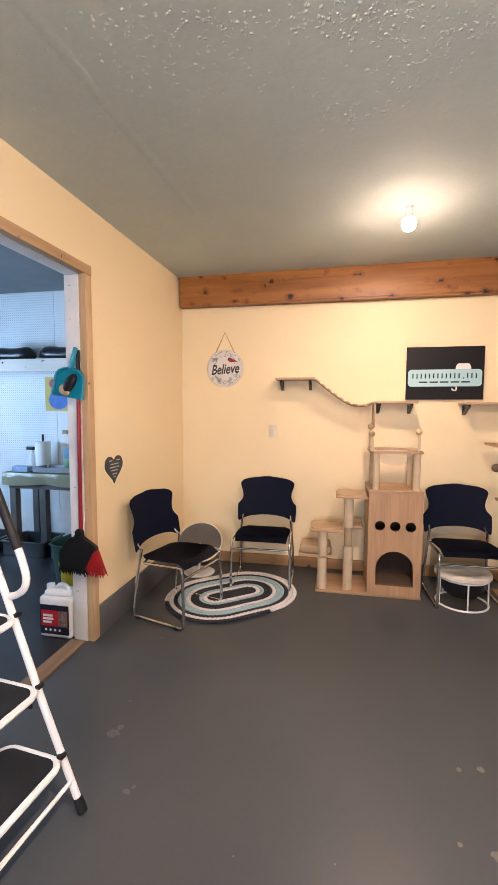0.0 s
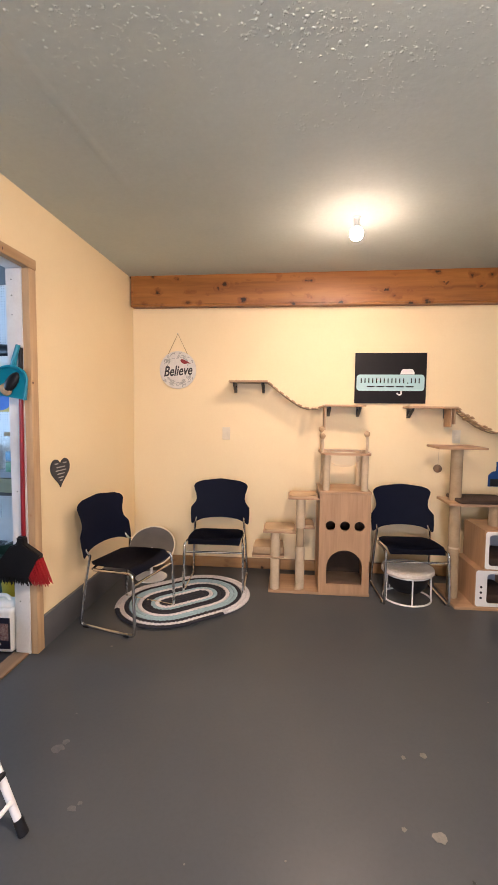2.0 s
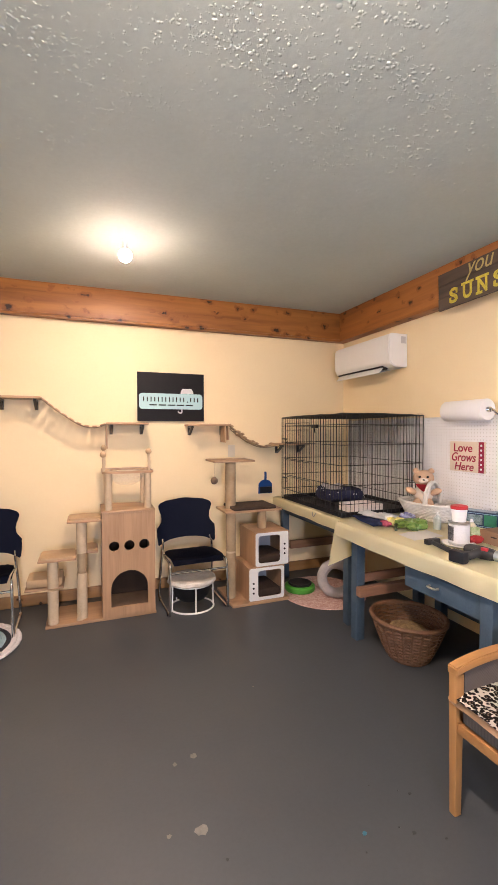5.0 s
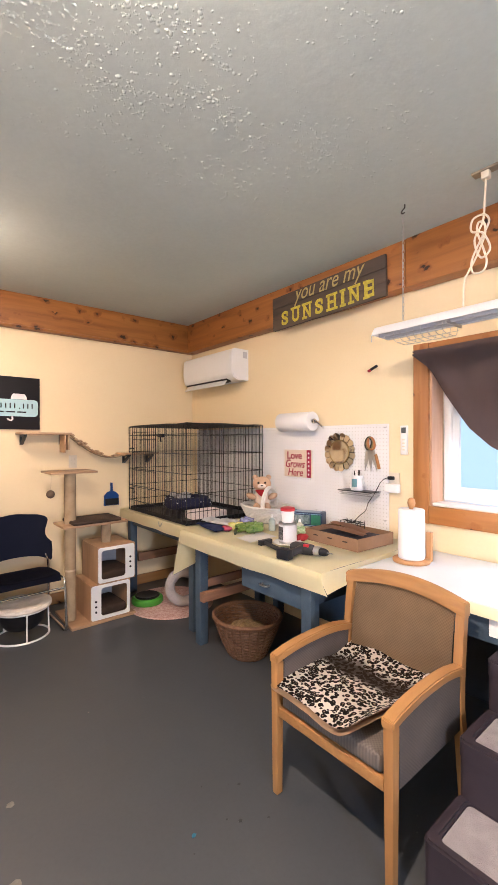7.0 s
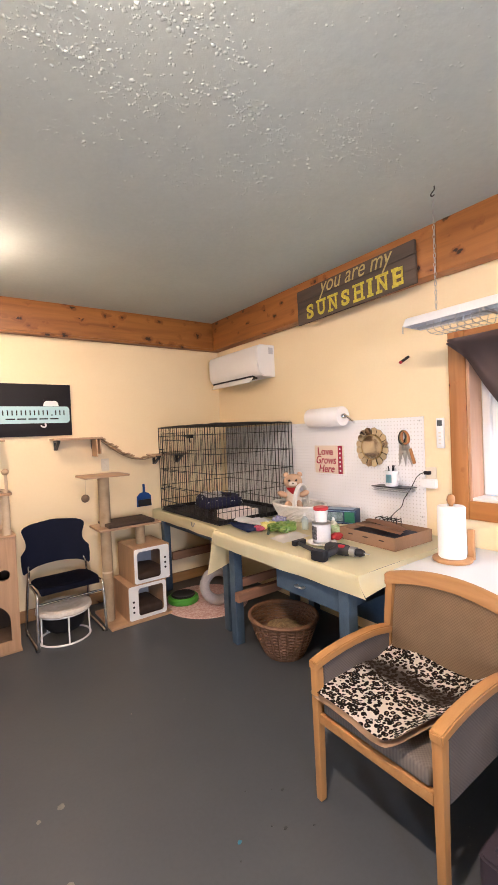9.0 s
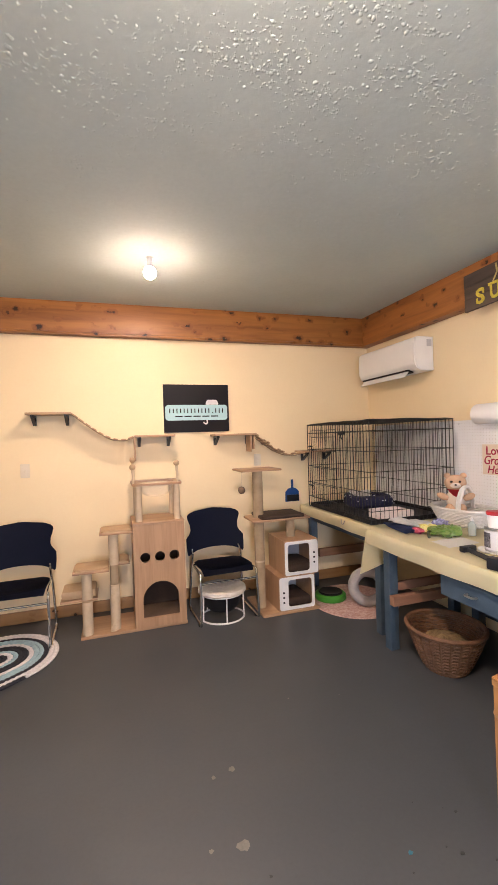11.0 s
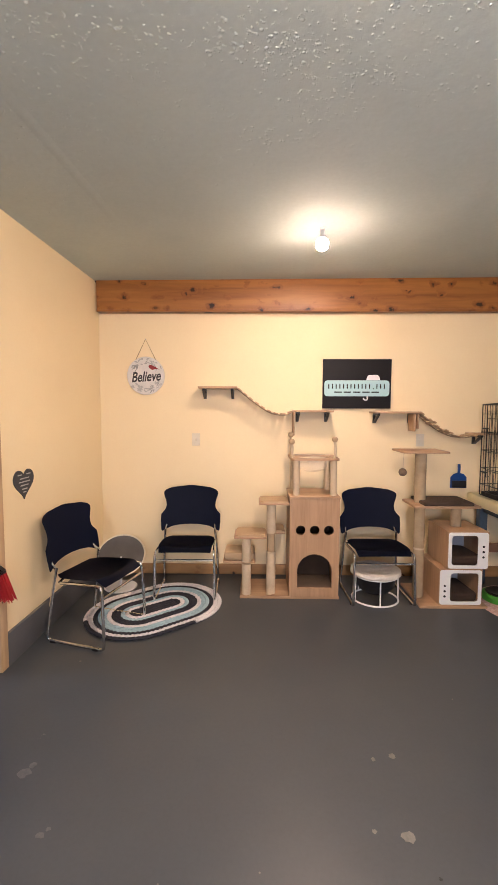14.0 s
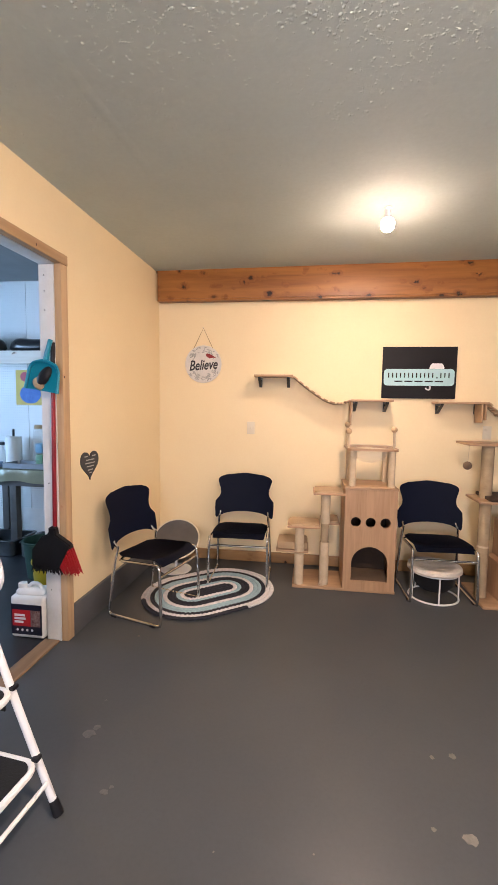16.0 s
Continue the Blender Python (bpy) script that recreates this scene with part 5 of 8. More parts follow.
bm = B()
slab(bm, rect(2.20, 2.76, 2.50, 3.0, 0.04), [rect(2.215, 2.775, 2.485, 2.985, 0.03)], "z", 0.825, 0.885)
slab(bm, rect(2.214, 2.774, 2.486, 2.986, 0.03), [], "z", 0.822, 0.83)
solo("litter_pan", bm, plain("pale_pink_plastic", (0.76, 0.68, 0.65), (0.70, 0.62, 0.58), rough=0.45), "shallow pale pink litter pan in the crate", "litter pan")

# ---- counter under the window ----
ct = thing("counter", "white-topped counter with a pale yellow edge under the window", "counter", at=(2.55, 0.2, 0))
bm = B()
box(bm, (2.185, -1.3, 0.765), (2.862, 1.238, 0.80), 0.006)
part("countertop", bm, COUNTER, ct)
bm = B()
box(bm, (2.178, -1.3, 0.748), (2.184, 1.238, 0.797), 0.002)
part("edge_band", bm, CLOTH_YELLOW, ct, "pale yellow edge")
for y in (-1.2, 0.0, 1.17):
    bm = B()
    box(bm, (2.27, y - 0.04, 0.0), (2.35, y + 0.04, 0.764), 0.004)
    part("leg", bm, BLUE_BENCH, ct)
bm = B()
box(bm, (2.215, -1.28, 0.635), (2.245, 1.20, 0.764), 0.003)
part("apron", bm, BLUE_BENCH, ct)
# added dark sheet in place of the shadow on the wall below the counter
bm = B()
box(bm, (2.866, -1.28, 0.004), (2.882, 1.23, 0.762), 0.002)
solo("shade_sheet_under_counter", bm, plain("under_counter_shade", (0.05, 0.055, 0.06), (0.035, 0.038, 0.042), rough=0.7), "added dark sheet for the shade on the wall under the counter", "wall", kind="structure")
bm = B()
box(bm, (2.2105, 0.46, 0.665), (2.2135, 0.585, 0.735), 0.0)
part("paper_tag", bm, PAPER, ct, "small paper tag")

# ---- armchair ----
BEECH = wood("honey_beech", (0.385, 0.20, 0.068), (0.265, 0.125, 0.041), "z", 30, 0.36)
BEECH_X = wood("honey_beech_arm", (0.385, 0.20, 0.068), (0.265, 0.125, 0.041), "x", 30, 0.36)


def woven(name, base, dot, axes, pitch=0.013):
    """Woven cloth with small darker nubs in rows and a soft unevenness."""
    ma, t, p, add, link = nodes_of(name)
    co = add("TexCoord").outputs["Object"]
    waves = []
    for axis in axes:
        sp = add("SeparateXYZ")
        link(co, sp.inputs[0])
        s = add("Math")
        s.operation = "MULTIPLY"
        link(sp.outputs[axis], s.inputs[0])
        s.inputs[1].default_value = 2 * math.pi / pitch
        w = add("Math")
        w.operation = "SINE"
        link(s.outputs[0], w.inputs[0])
        waves.append(w)
    a = add("Math")
    a.operation = "MULTIPLY"
    link(waves[0].outputs[0], a.inputs[0])
    link(waves[1].outputs[0], a.inputs[1])
    fib = noise_node(add, link, co, 420, 3)
    b2 = add("Math")
    b2.operation = "MULTIPLY_ADD"
    link(fib.outputs["Fac"], b2.inputs[0])
    b2.inputs[1].default_value = 0.8
    link(a.outputs[0], b2.inputs[2])
    col = ramp_node(add, link, b2.outputs[0], [(0.15, base), (0.85, dot)])
    big = noise_node(add, link, co, 5, 3)
    tone = ramp_node(add, link, big.outputs["Fac"], [(0.3, (0.85, 0.85, 0.85)), (0.7, (1.1, 1.08, 1.05))])
    mul = add("Mix")
    mul.data_type, mul.blend_type = "RGBA", "MULTIPLY"
    mul.inputs["Factor"].default_value = 1.0
    link(col.outputs[0], mul.inputs["A"])
    link(tone.outputs[0], mul.inputs["B"])
    link(mul.outputs["Result"], p.inputs["Base Color"])
    p.inputs["Roughness"].default_value, p.inputs["Specular IOR Level"].default_value = 0.9, 0.2
    bp = add("Bump")
    bp.inputs["Strength"].default_value, bp.inputs["Distance"].default_value = 0.4, 0.001
    link(b2.outputs[0], bp.inputs["Height"])
    link(bp.outputs[0], p.inputs["Normal"])
    return ma


UPHOLSTERY = woven("taupe_woven_upholstery", (0.32, 0.22, 0.13), (0.265, 0.178, 0.104), "YZ")
# side cloth: grey darkened to hold the shade on the chair's flank
UPHOLSTERY_SHADED = woven("shaded_grey_woven_side", (0.115, 0.098, 0.088), (0.095, 0.081, 0.073), "XZ")
UPHOLSTERY_SEAT = woven("grey_woven_seat", (0.14, 0.118, 0.102), (0.115, 0.097, 0.084), "XY")
ac = thing("armchair", "beech armchair with taupe woven upholstery beside the workbench", "armchair", at=(1.80, 0.90, 0))
AF, AB, AL, AR = 1.553, 2.045, 1.165, 0.632
for y in (AL, AR):
    bm = B()
    box(bm, (AF - 0.022, y - 0.018, 0.0), (AF + 0.018, y + 0.018, 0.552), 0.003)
    for v in bm.verts:
        if v.co.z < 0.1:
            v.co.x, v.co.y = AF + (v.co.x - AF) * 0.78, y + (v.co.y - y) * 0.78
    part("front_leg", bm, BEECH, ac)
    bm = B()
    tube(bm, spline([(AB + 0.05, y, 0.0), (AB + 0.01, y, 0.3), (AB - 0.01, y, 0.45), (AB + 0.005, y - 0.0, 0.65), (AB + 0.03, y, 0.828)], 4), 0.025, 4)
    part("back_leg", bm, BEECH, ac)
    bm = B()
    s = 1 if y == AL else -1
    pts = [(AF - 0.027, 0.583), (AF + 0.06, 0.601), (AF + 0.2, 0.612), (AF + 0.36, 0.608), (AB - 0.005, 0.585)]
    curve = spline([(x, 0, z) for x, z in pts], 4)
    outline = [(p.x, p.z) for p in curve] + [(p.x, p.z - 0.034) for p in curve[::-1]]
    slab(bm, outline, [], "y", y - 0.0235, y + 0.0235)
    bmesh.ops.bevel(bm, geom=[e for e in bm.edges if len(e.link_faces) == 2 and e.calc_face_angle(0) > 0.9], offset=0.005, segments=2, affect="EDGES")
    part("arm", bm, BEECH_X, ac)
    bm = B()
    box(bm, (AF + 0.028, y - 0.012, 0.335), (AB - 0.02, y + 0.012, 0.575), 0.006)
    part("side_panel", bm, UPHOLSTERY_SHADED, ac, "grey upholstered side panel, darkened for its shade")
bm = B()
box(bm, (AF - 0.016, AR + 0.020, 0.333), (AF + 0.010, AL - 0.020, 0.372), 0.003)
part("front_rail", bm, BEECH_X, ac)
bm = B()
box(bm, (AF - 0.012, AR + 0.03, 0.374), (AB - 0.01, AL - 0.03, 0.445), 0.022, seg=3)
part("seat", bm, UPHOLSTERY_SEAT, ac, "grey woven seat")
rows = []
for i in range(13):
    v = i / 12
    row = []
    for j in range(13):
        u = j / 12
        y = AR + 0.026 + (AL - AR - 0.052) * u
        arch_z = 0.783 + 0.042 * (1 - (2 * u - 1) ** 2)
        z = 0.435 + (arch_z - 0.435) * v
        row.append((AB - 0.022 + 0.042 * v ** 2 + 0.022 * math.sin(math.pi * u) * (0.4 + 0.6 * v), y, z))
    rows.append(row)
bm = B()
sheet(bm, rows, 0.03)
part("backrest", bm, UPHOLSTERY, ac, "taupe woven backrest with a dotted pattern")
rows = []
for j in range(17):
    u = j / 16
    y = AR - 0.020 + (AL - AR + 0.040) * u
    arch_z = 0.783 + 0.042 * (1 - (2 * u - 1) ** 2)
    x = AB + 0.022 + 0.022 * math.sin(math.pi * u)
    rows.append([(x - 0.024, y, arch_z - 0.010), (x - 0.023, y, arch_z + 0.036), (x - 0.017, y, arch_z + 0.043), (x + 0.018, y, arch_z + 0.045), (x + 0.024, y, arch_z + 0.036), (x + 0.024, y, arch_z - 0.010), (x - 0.024, y, arch_z - 0.010)])
bm = B()
sheet(bm, rows)
bmesh.ops.remove_doubles(bm, verts=bm.verts, dist=0.0004)
bmesh.ops.holes_fill(bm, edges=bm.edges)
part("top_rail", bm, wood("honey_beech_rail", (0.385, 0.20, 0.068), (0.265, 0.125, 0.041), "y", 30, 0.36), ac, "arched beech top rail", smooth=50)
bm = B()
box(bm, (AB - 0.012, AR + 0.028, 0.33), (AB + 0.015, AL - 0.028, 0.372), 0.003)
part("back_rail", bm, BEECH_X, ac)


def leopard(name):
    """Short plush with dark broken rings on cream, and a dark brown band across the middle."""
    ma, t, p, add, link = nodes_of(name)
    co = add("TexCoord").outputs["Object"]
    wob = noise_node(add, link, co, 40, 3)
    mixv = add("VectorMath")
    mixv.operation = "MULTIPLY_ADD"
    link(wob.outputs["Color"], mixv.inputs[0])
    mixv.inputs[1].default_value = (0.010, 0.010, 0.010)
    link(co, mixv.inputs[2])
    vo = add("TexVoronoi")
    vo.inputs["Scale"].default_value = 58
    link(mixv.outputs[0], vo.inputs["Vector"])
    ring = ramp_node(add, link, vo.outputs["Distance"], [(0.0, (0.50, 0.38, 0.28)), (0.15, (0.42, 0.30, 0.21)), (0.21, (0.010, 0.008, 0.007)), (0.54, (0.012, 0.009, 0.008)), (0.58, (0.84, 0.77, 0.69))])
    br = noise_node(add, link, co, 48, 2)
    brk = ramp_node(add, link, br.outputs["Fac"], [(0.68, (0, 0, 0)), (0.71, (1, 1, 1))])
    mx = add("Mix")
    mx.data_type = "RGBA"
    link(brk.outputs[0], mx.inputs["Factor"])
    link(ring.outputs[0], mx.inputs["A"])
    mx.inputs["B"].default_value = (0.82, 0.75, 0.67, 1)
    sep = add("SeparateXYZ")
    link(co, sep.inputs[0])
    edge = noise_node(add, link, co, 12, 3)
    ad = add("Math")
    ad.operation = "MULTIPLY_ADD"
    link(edge.outputs["Fac"], ad.inputs[0])
    ad.inputs[1].default_value = 0.09
    link(sep.outputs["X"], ad.inputs[2])
    band = ramp_node(add, link, ad.outputs[0], [(0.0, (0, 0, 0)), (0.02, (0, 0, 0)), (0.075, (0.93, 0.93, 0.93)), (0.14, (0.93, 0.93, 0.93)), (0.20, (0, 0, 0))])
    m2 = add("Mix")
    m2.data_type = "RGBA"
    link(band.outputs[0], m2.inputs["Factor"])
    link(mx.outputs["Result"], m2.inputs["A"])
    m2.inputs["B"].default_value = (0.030, 0.017, 0.011, 1)
    link(m2.outputs["Result"], p.inputs["Base Color"])
    p.inputs["Roughness"].default_value = 0.95
    p.inputs["Specular IOR Level"].default_value = 0.2
    b = add("Bump")
    b.inputs["Strength"].default_value, b.inputs["Distance"].default_value = 0.7, 0.004
    link(noise_node(add, link, co, 260, 4).outputs["Fac"], b.inputs["Height"])
    link(b.outputs[0], p.inputs["Normal"])
    return ma


pad = thing("pet_pad", "leopard-print plush pad with a tan underside on the armchair", "cushion", at=(1.80, 0.95, 0.45))
M_PAD = Matrix.Translation((1.792, 0.95, 0.0)) @ pose(0, 0, 0, 0, 0, -4)
for nm, ma, z0, th, grow, lab in (("plush_top", leopard("leopard_plush"), 0.474, 0.018, 1.0, "leopard-print plush"), ("underside", plain("tan_suede", (0.46, 0.31, 0.19), rough=0.9), 0.456, 0.026, 1.035, "tan suede underside")):
    rows = []
    for i in range(27):
        row = []
        for j in range(23):
            u, v = i / 26 * 2 - 1, j / 22 * 2 - 1
            r = 1 - 0.06 * (abs(u) ** 6) * (abs(v) ** 6)
            x, y = 0.278 * u * r * grow, 0.232 * v * r * grow
            z = z0 + 0.055 * max(0.0, u - 0.35) ** 1.3 + 0.16 * max(0.0, -v - 0.70) ** 1.2 + 0.016 * noise.noise(Vector((x * 7, y * 7, 2.2))) - 0.012 * max(0.0, abs(u) - 0.85) * 4
            row.append(M_PAD @ Vector((x, y, z)))
        rows.append(row)
    bm = B()
    sheet(bm, rows, th)
    part(nm, bm, ma, pad, lab)

# ---- pet stairs ----
PLUM = plain("dark_plum_brown_plastic", (0.034, 0.024, 0.032), (0.025, 0.018, 0.024), rough=0.55, bump=0.4, bump_scale=180)
CARPET = plain("grey_beige_carpet", (0.38, 0.345, 0.35), (0.27, 0.245, 0.25), rough=0.98, scale=18, fine=300, bump=1.0, bump_scale=240, depth=0.004)
st = thing("pet_stairs", "dark plum plastic pet stairs with grey carpeted treads", "pet stairs", at=(1.95, 0.34, 0))
SY0, SY1 = 0.12, 0.557
for k, (x0, x1, z) in enumerate(((1.60, 1.865, 0.20), (1.85, 2.115, 0.40), (2.10, 2.34, 0.598))):
    z0 = 0.0
    bm = B()
    box(bm, (x0 + 0.004, SY0 + 0.006, z0), (x1, SY1 - 0.006, z), 0.018, seg=3)
    stair = part("step", bm, PLUM, st)
    bm = B()
    slab(bm, rect(x0, SY0, x1 + 0.006, SY1, 0.03), [rect(x0 + 0.038, SY0 + 0.04, x1 - 0.014, SY1 - 0.04, 0.02)], "z", z - 0.05, z + 0.022)
    bmesh.ops.bevel(bm, geom=[e for e in bm.edges if len(e.link_faces) == 2 and e.calc_face_angle(0) > 0.9], offset=0.008, segments=2, affect="EDGES")
    part("rim", bm, PLUM, stair)
    bm = B()
    slab(bm, rect(x0 + 0.04, SY0 + 0.042, x1 - 0.016, SY1 - 0.042, 0.018), [], "z", z - 0.002, z + 0.010)
    part("carpet_tread", bm, CARPET, stair, "grey carpet tread")

# ---- white step ladder ----
lad = thing("step_ladder", "white steel folding step ladder with black ribbed treads", "step ladder", at=(-1.08, 1.1, 0))
LADW = plain("white_powder_coat", (0.80, 0.80, 0.80), (0.74, 0.74, 0.74), rough=0.35, bump=0.05)
TREAD = plain("black_ribbed_rubber", (0.012, 0.012, 0.013), (0.018, 0.018, 0.019), rough=0.75, spec=0.2, bump=0.8, bump_scale=140)
LY0, LY1 = 0.86, 1.305


def rail_x(z):
    return -0.842 - 0.360 * z


for y, flare in ((LY1, 1), (LY0, -1)):
    bm = B()
    tube(bm, [(rail_x(0.03), y + 0.018 * flare, 0.03), (rail_x(0.4), y, 0.4), (rail_x(0.95), y - 0.012 * flare, 0.95)], 0.0135, 12)
    rail = part("front_leg", bm, LADW, lad)
    bm = B()
    cyl(bm, (rail_x(0.0), y + 0.02 * flare, 0.0), (rail_x(0.055), y + 0.018 * flare, 0.055), 0.019, 0.017, seg=14)
    part("rubber_foot", bm, BLACK, rail, "black rubber foot")
    bm = B()
    tube(bm, [(-1.372, y - 0.02 * flare, 0.02), (-1.185, y - 0.025 * flare, 0.80)], 0.0115, 12)
    rear = part("rear_leg", bm, LADW, lad)
    bm = B()
    cyl(bm, (-1.376, y - 0.02 * flare, 0.0), (-1.365, y - 0.02 * flare, 0.045), 0.017, seg=12)
    part("rubber_foot", bm, BLACK, rear, "black rubber foot")
    bm = B()
    tube(bm, spline([(rail_x(0.795), y - 0.006 * flare, 0.795), (-1.088, y, 0.805), (-1.052, y, 0.835), (-1.042, y, 0.88), (-1.060, y, 0.945), (-1.077, y, 0.985)], 5), 0.0135, 12)
    part("handle_bend", bm, LADW, lad)
    bm = B()
    tube(bm, [(-1.075, y, 0.98), (-1.170, y, 1.20)], 0.0165, 12)
    part("grip", bm, BLACK, lad, "black foam grip")
bm = B()
tube(bm, spline([(-1.170, LY1, 1.20), (-1.211, LY1, 1.30), (-1.222, LY1 - 0.04, 1.33), (-1.222, LY0 + 0.04, 1.33), (-1.211, LY0, 1.30), (-1.170, LY0, 1.20)], 5), 0.0135, 12)
part("top_rail", bm, LADW, lad)
bm = B()
tube(bm, [(rail_x(0.125) + 0.012, LY0 - 0.005, 0.125), (rail_x(0.125) + 0.012, LY1 + 0.005, 0.125)], 0.008, 10)
part("cross_bar", bm, LADW, lad)
for z, depth in ((0.205, 0.26), (0.457, 0.24), (0.715, 0.25)):
    x1 = rail_x(z) + 0.02
    loop = [(x, y, z) for x, y in rect(x1 - depth, LY0 + 0.012, x1, LY1 - 0.012, 0.05, 6)]
    bm = B()
    tube(bm, loop, 0.0125, 8, closed=True)
    ring = part("tread_frame", bm, LADW, lad, "white tubular tread frame")
    bm = B()
    slab(bm, rect(x1 - depth + 0.008, LY0 + 0.02, x1 - 0.010, LY1 - 0.02, 0.045, 6), [], "z", z - 0.004, z + 0.009)
    part("tread", bm, TREAD, ring, "black ribbed tread")
for y in (LY0 + 0.03, LY1 - 0.03):
    bm = B()
    box(bm, (rail_x(0.46) - 0.35, y - 0.004, 0.40), (rail_x(0.46), y + 0.004, 0.418), 0.002)
    part("side_link", bm, BLACK_METAL, lad, "dark metal folding link")

for z in (0.205, 0.457, 0.715):
    for y in (LY0, LY1):
        bm = B()
        box(bm, (rail_x(z) - 0.008, y - 0.014, z + 0.006), (rail_x(z) + 0.018, y + 0.014, z + 0.022), 0.005)
        part("tread_cap", bm, BLACK, lad, "small black plastic cap")
PIVOT = Vector((rail_x(0.0), LY1, 0))
lad.matrix_basis = Matrix.Translation(PIVOT) @ Matrix.Rotation(radians(-6), 4, "Z") @ Matrix.Translation(-PIVOT) @ lad.matrix_basis


# ---- on the north wall ----
SHELF_OAK = wood("pale_oak_shelf", (0.52, 0.35, 0.20), (0.38, 0.23, 0.12), "x", 30, 0.5)


def cat_shelf(x0, x1, z, label):
    sh = thing("cat_shelf", label, "shelf", "cat wall shelves", at=((x0 + x1) / 2, YN, z))
    bm = B()
    box(bm, (x0, YN - 0.20, z - 0.018), (x1, YN - 0.003, z), 0.003)
    part("board", bm, SHELF_OAK, sh)
    for x in (x0 + 0.045, x1 - 0.045):
        bm = B()
        slab(bm, [(YN - 0.004, z - 0.0185), (YN - 0.16, z - 0.0185), (YN - 0.16, z - 0.032), (YN - 0.03, z - 0.105), (YN - 0.004, z - 0.105)], [[(YN - 0.022, z - 0.036), (YN - 0.125, z - 0.036), (YN - 0.035, z - 0.088), (YN - 0.022, z - 0.088)]], "x", x - 0.012, x + 0.012)
        part("bracket", bm, BLACK_METAL, sh, "black triangular bracket")
    return sh


cat_shelf(-0.458, -0.112, 1.768, "pale oak wall shelf on black brackets for cats")
cat_shelf(0.392, 0.745, 1.560, "pale oak wall shelf beside the rope bridge")
cat_shelf(1.103, 1.512, 1.552, "pale oak wall shelf under the black sign")
cat_shelf(2.02, 2.36, 1.362, "pale oak wall shelf behind the wire crate")


def bridge(label, path, n, sag_roll=0.0):
    br = thing("cat_bridge", label, "cat bridge", "cat bridges", at=path[0])
    line = spline(path, 10)
    L = [0.0]
    for a, b in zip(line, line[1:]):
        L.append(L[-1] + (b - a).length)

    def at(d):
        j = max(q for q in range(len(line) - 1) if L[q] <= d + 1e-9)
        f = (d - L[j]) / (L[j + 1] - L[j])
        return line[j].lerp(line[j + 1], f), (line[j + 1] - line[j]).normalized()

    for y in (YN - 0.165, YN - 0.035):
        bm = B()
        tube(bm, [(p.x, y, p.z - 0.004) for p in line], 0.005, 7)
        part("rope", bm, SISAL_TAN, br, "tan rope")
    for k in range(n):
        p, d = at(L[-1] * (k + 0.5) / n)
        a = math.atan2(d.z, d.x)
        m = Matrix.Translation((p.x, YN - 0.10, p.z + 0.006)) @ Matrix.Rotation(-a, 4, "Y") @ Matrix.Rotation(sag_roll * math.sin(k * 1.7), 4, "X")
        bm = B()
        w = L[-1] / n * 0.31
        box(bm, (-w, -0.09, -0.006), (w, 0.09, 0.006), 0.003, m)
        part("slat", bm, SHELF_OAK, br)
    return br


bridge("hanging bridge of pale slats on ropes between two wall shelves", [(-0.112, 3.84, 1.755), (0.032, 3.84, 1.640), (0.184, 3.84, 1.542), (0.300, 3.84, 1.520), (0.392, 3.84, 1.548)], 9)
bridge("twisted hanging bridge of slats between shelf and crate", [(1.512, 3.84, 1.54), (1.62, 3.84, 1.455), (1.74, 3.84, 1.375), (1.88, 3.84, 1.325), (2.02, 3.84, 1.348)], 13, 0.12)
for x, z0, z1 in ((0.405, 1.335, 1.541), (1.47, 1.375, 1.533), (1.50, 1.40, 1.533)):
    bm = B()
    box(bm, (x - 0.016, YN - 0.19, z0), (x - 0.004, YN - 0.03, z1), 0.003)
    solo("bridge_end_board", bm, SHELF_OAK, "short oak end board hanging under the wall shelf", "board", "bridge end boards")

SIGN_BLACK = plain("matt_black_print", (0.010, 0.009, 0.011), (0.014, 0.013, 0.015), rough=0.6, bump=0.05, spec=0.2)
SIGN_BLUE = plain("pale_blue_print", (0.42, 0.64, 0.68), (0.40, 0.61, 0.65), rough=0.55, bump=0.03)
SIGN_WHITE = plain("white_print", (0.80, 0.78, 0.78), (0.76, 0.74, 0.74), rough=0.55, bump=0.03)
sign = thing("poster_board", "black rescue poster board with a pale blue name band", "sign", at=(0.98, 3.925, 1.577))
bm = B()
box(bm, (0.668, 3.922, 1.578), (1.293, 3.932, 2.028), 0.001)
part("board", bm, SIGN_BLACK, sign)
bm = B()
slab(bm, rect(0.683, 1.690, 1.277, 1.835, 0.03), [], "y", 3.9195, 3.9218)
band = part("name_band", bm, SIGN_BLUE, sign, "pale blue band")
rng = random.Random(4)
x = 0.715
for k in range(16):
    if k != 12:
        w = 0.013
        bm = B()
        box(bm, (x + 0.004, 3.9172, 1.759), (x + w, 3.9194, 1.801))
        part("letter_bar", bm, SIGN_BLACK, band, "dark bar in place of a letter", smooth=0)
    else:
        bm = B()
        box(bm, (x + 0.006, 3.9172, 1.755), (x + 0.016, 3.9194, 1.765))
        part("letter_bar", bm, SIGN_BLACK, band, "dark dot", smooth=0)
    x += 0.0338
for k in range(5):
    bm = B()
    box(bm, (0.775 + 0.085 * k, 3.9172, 1.722), (0.775 + 0.085 * k + 0.068, 3.9194, 1.733))
    part("letter_bar", bm, SIGN_BLACK, band, "small dark bar of print", smooth=0)
bm = B()
slab(bm, [(1.128 + 0.062 * math.cos(a), 1.837 + 0.062 * math.sin(a)) for a in np.linspace(0, math.pi, 20)], [], "y", 3.9195, 3.9218)
emblem = part("emblem", bm, SIGN_WHITE, sign, "plain white rounded emblem")
bm = B()
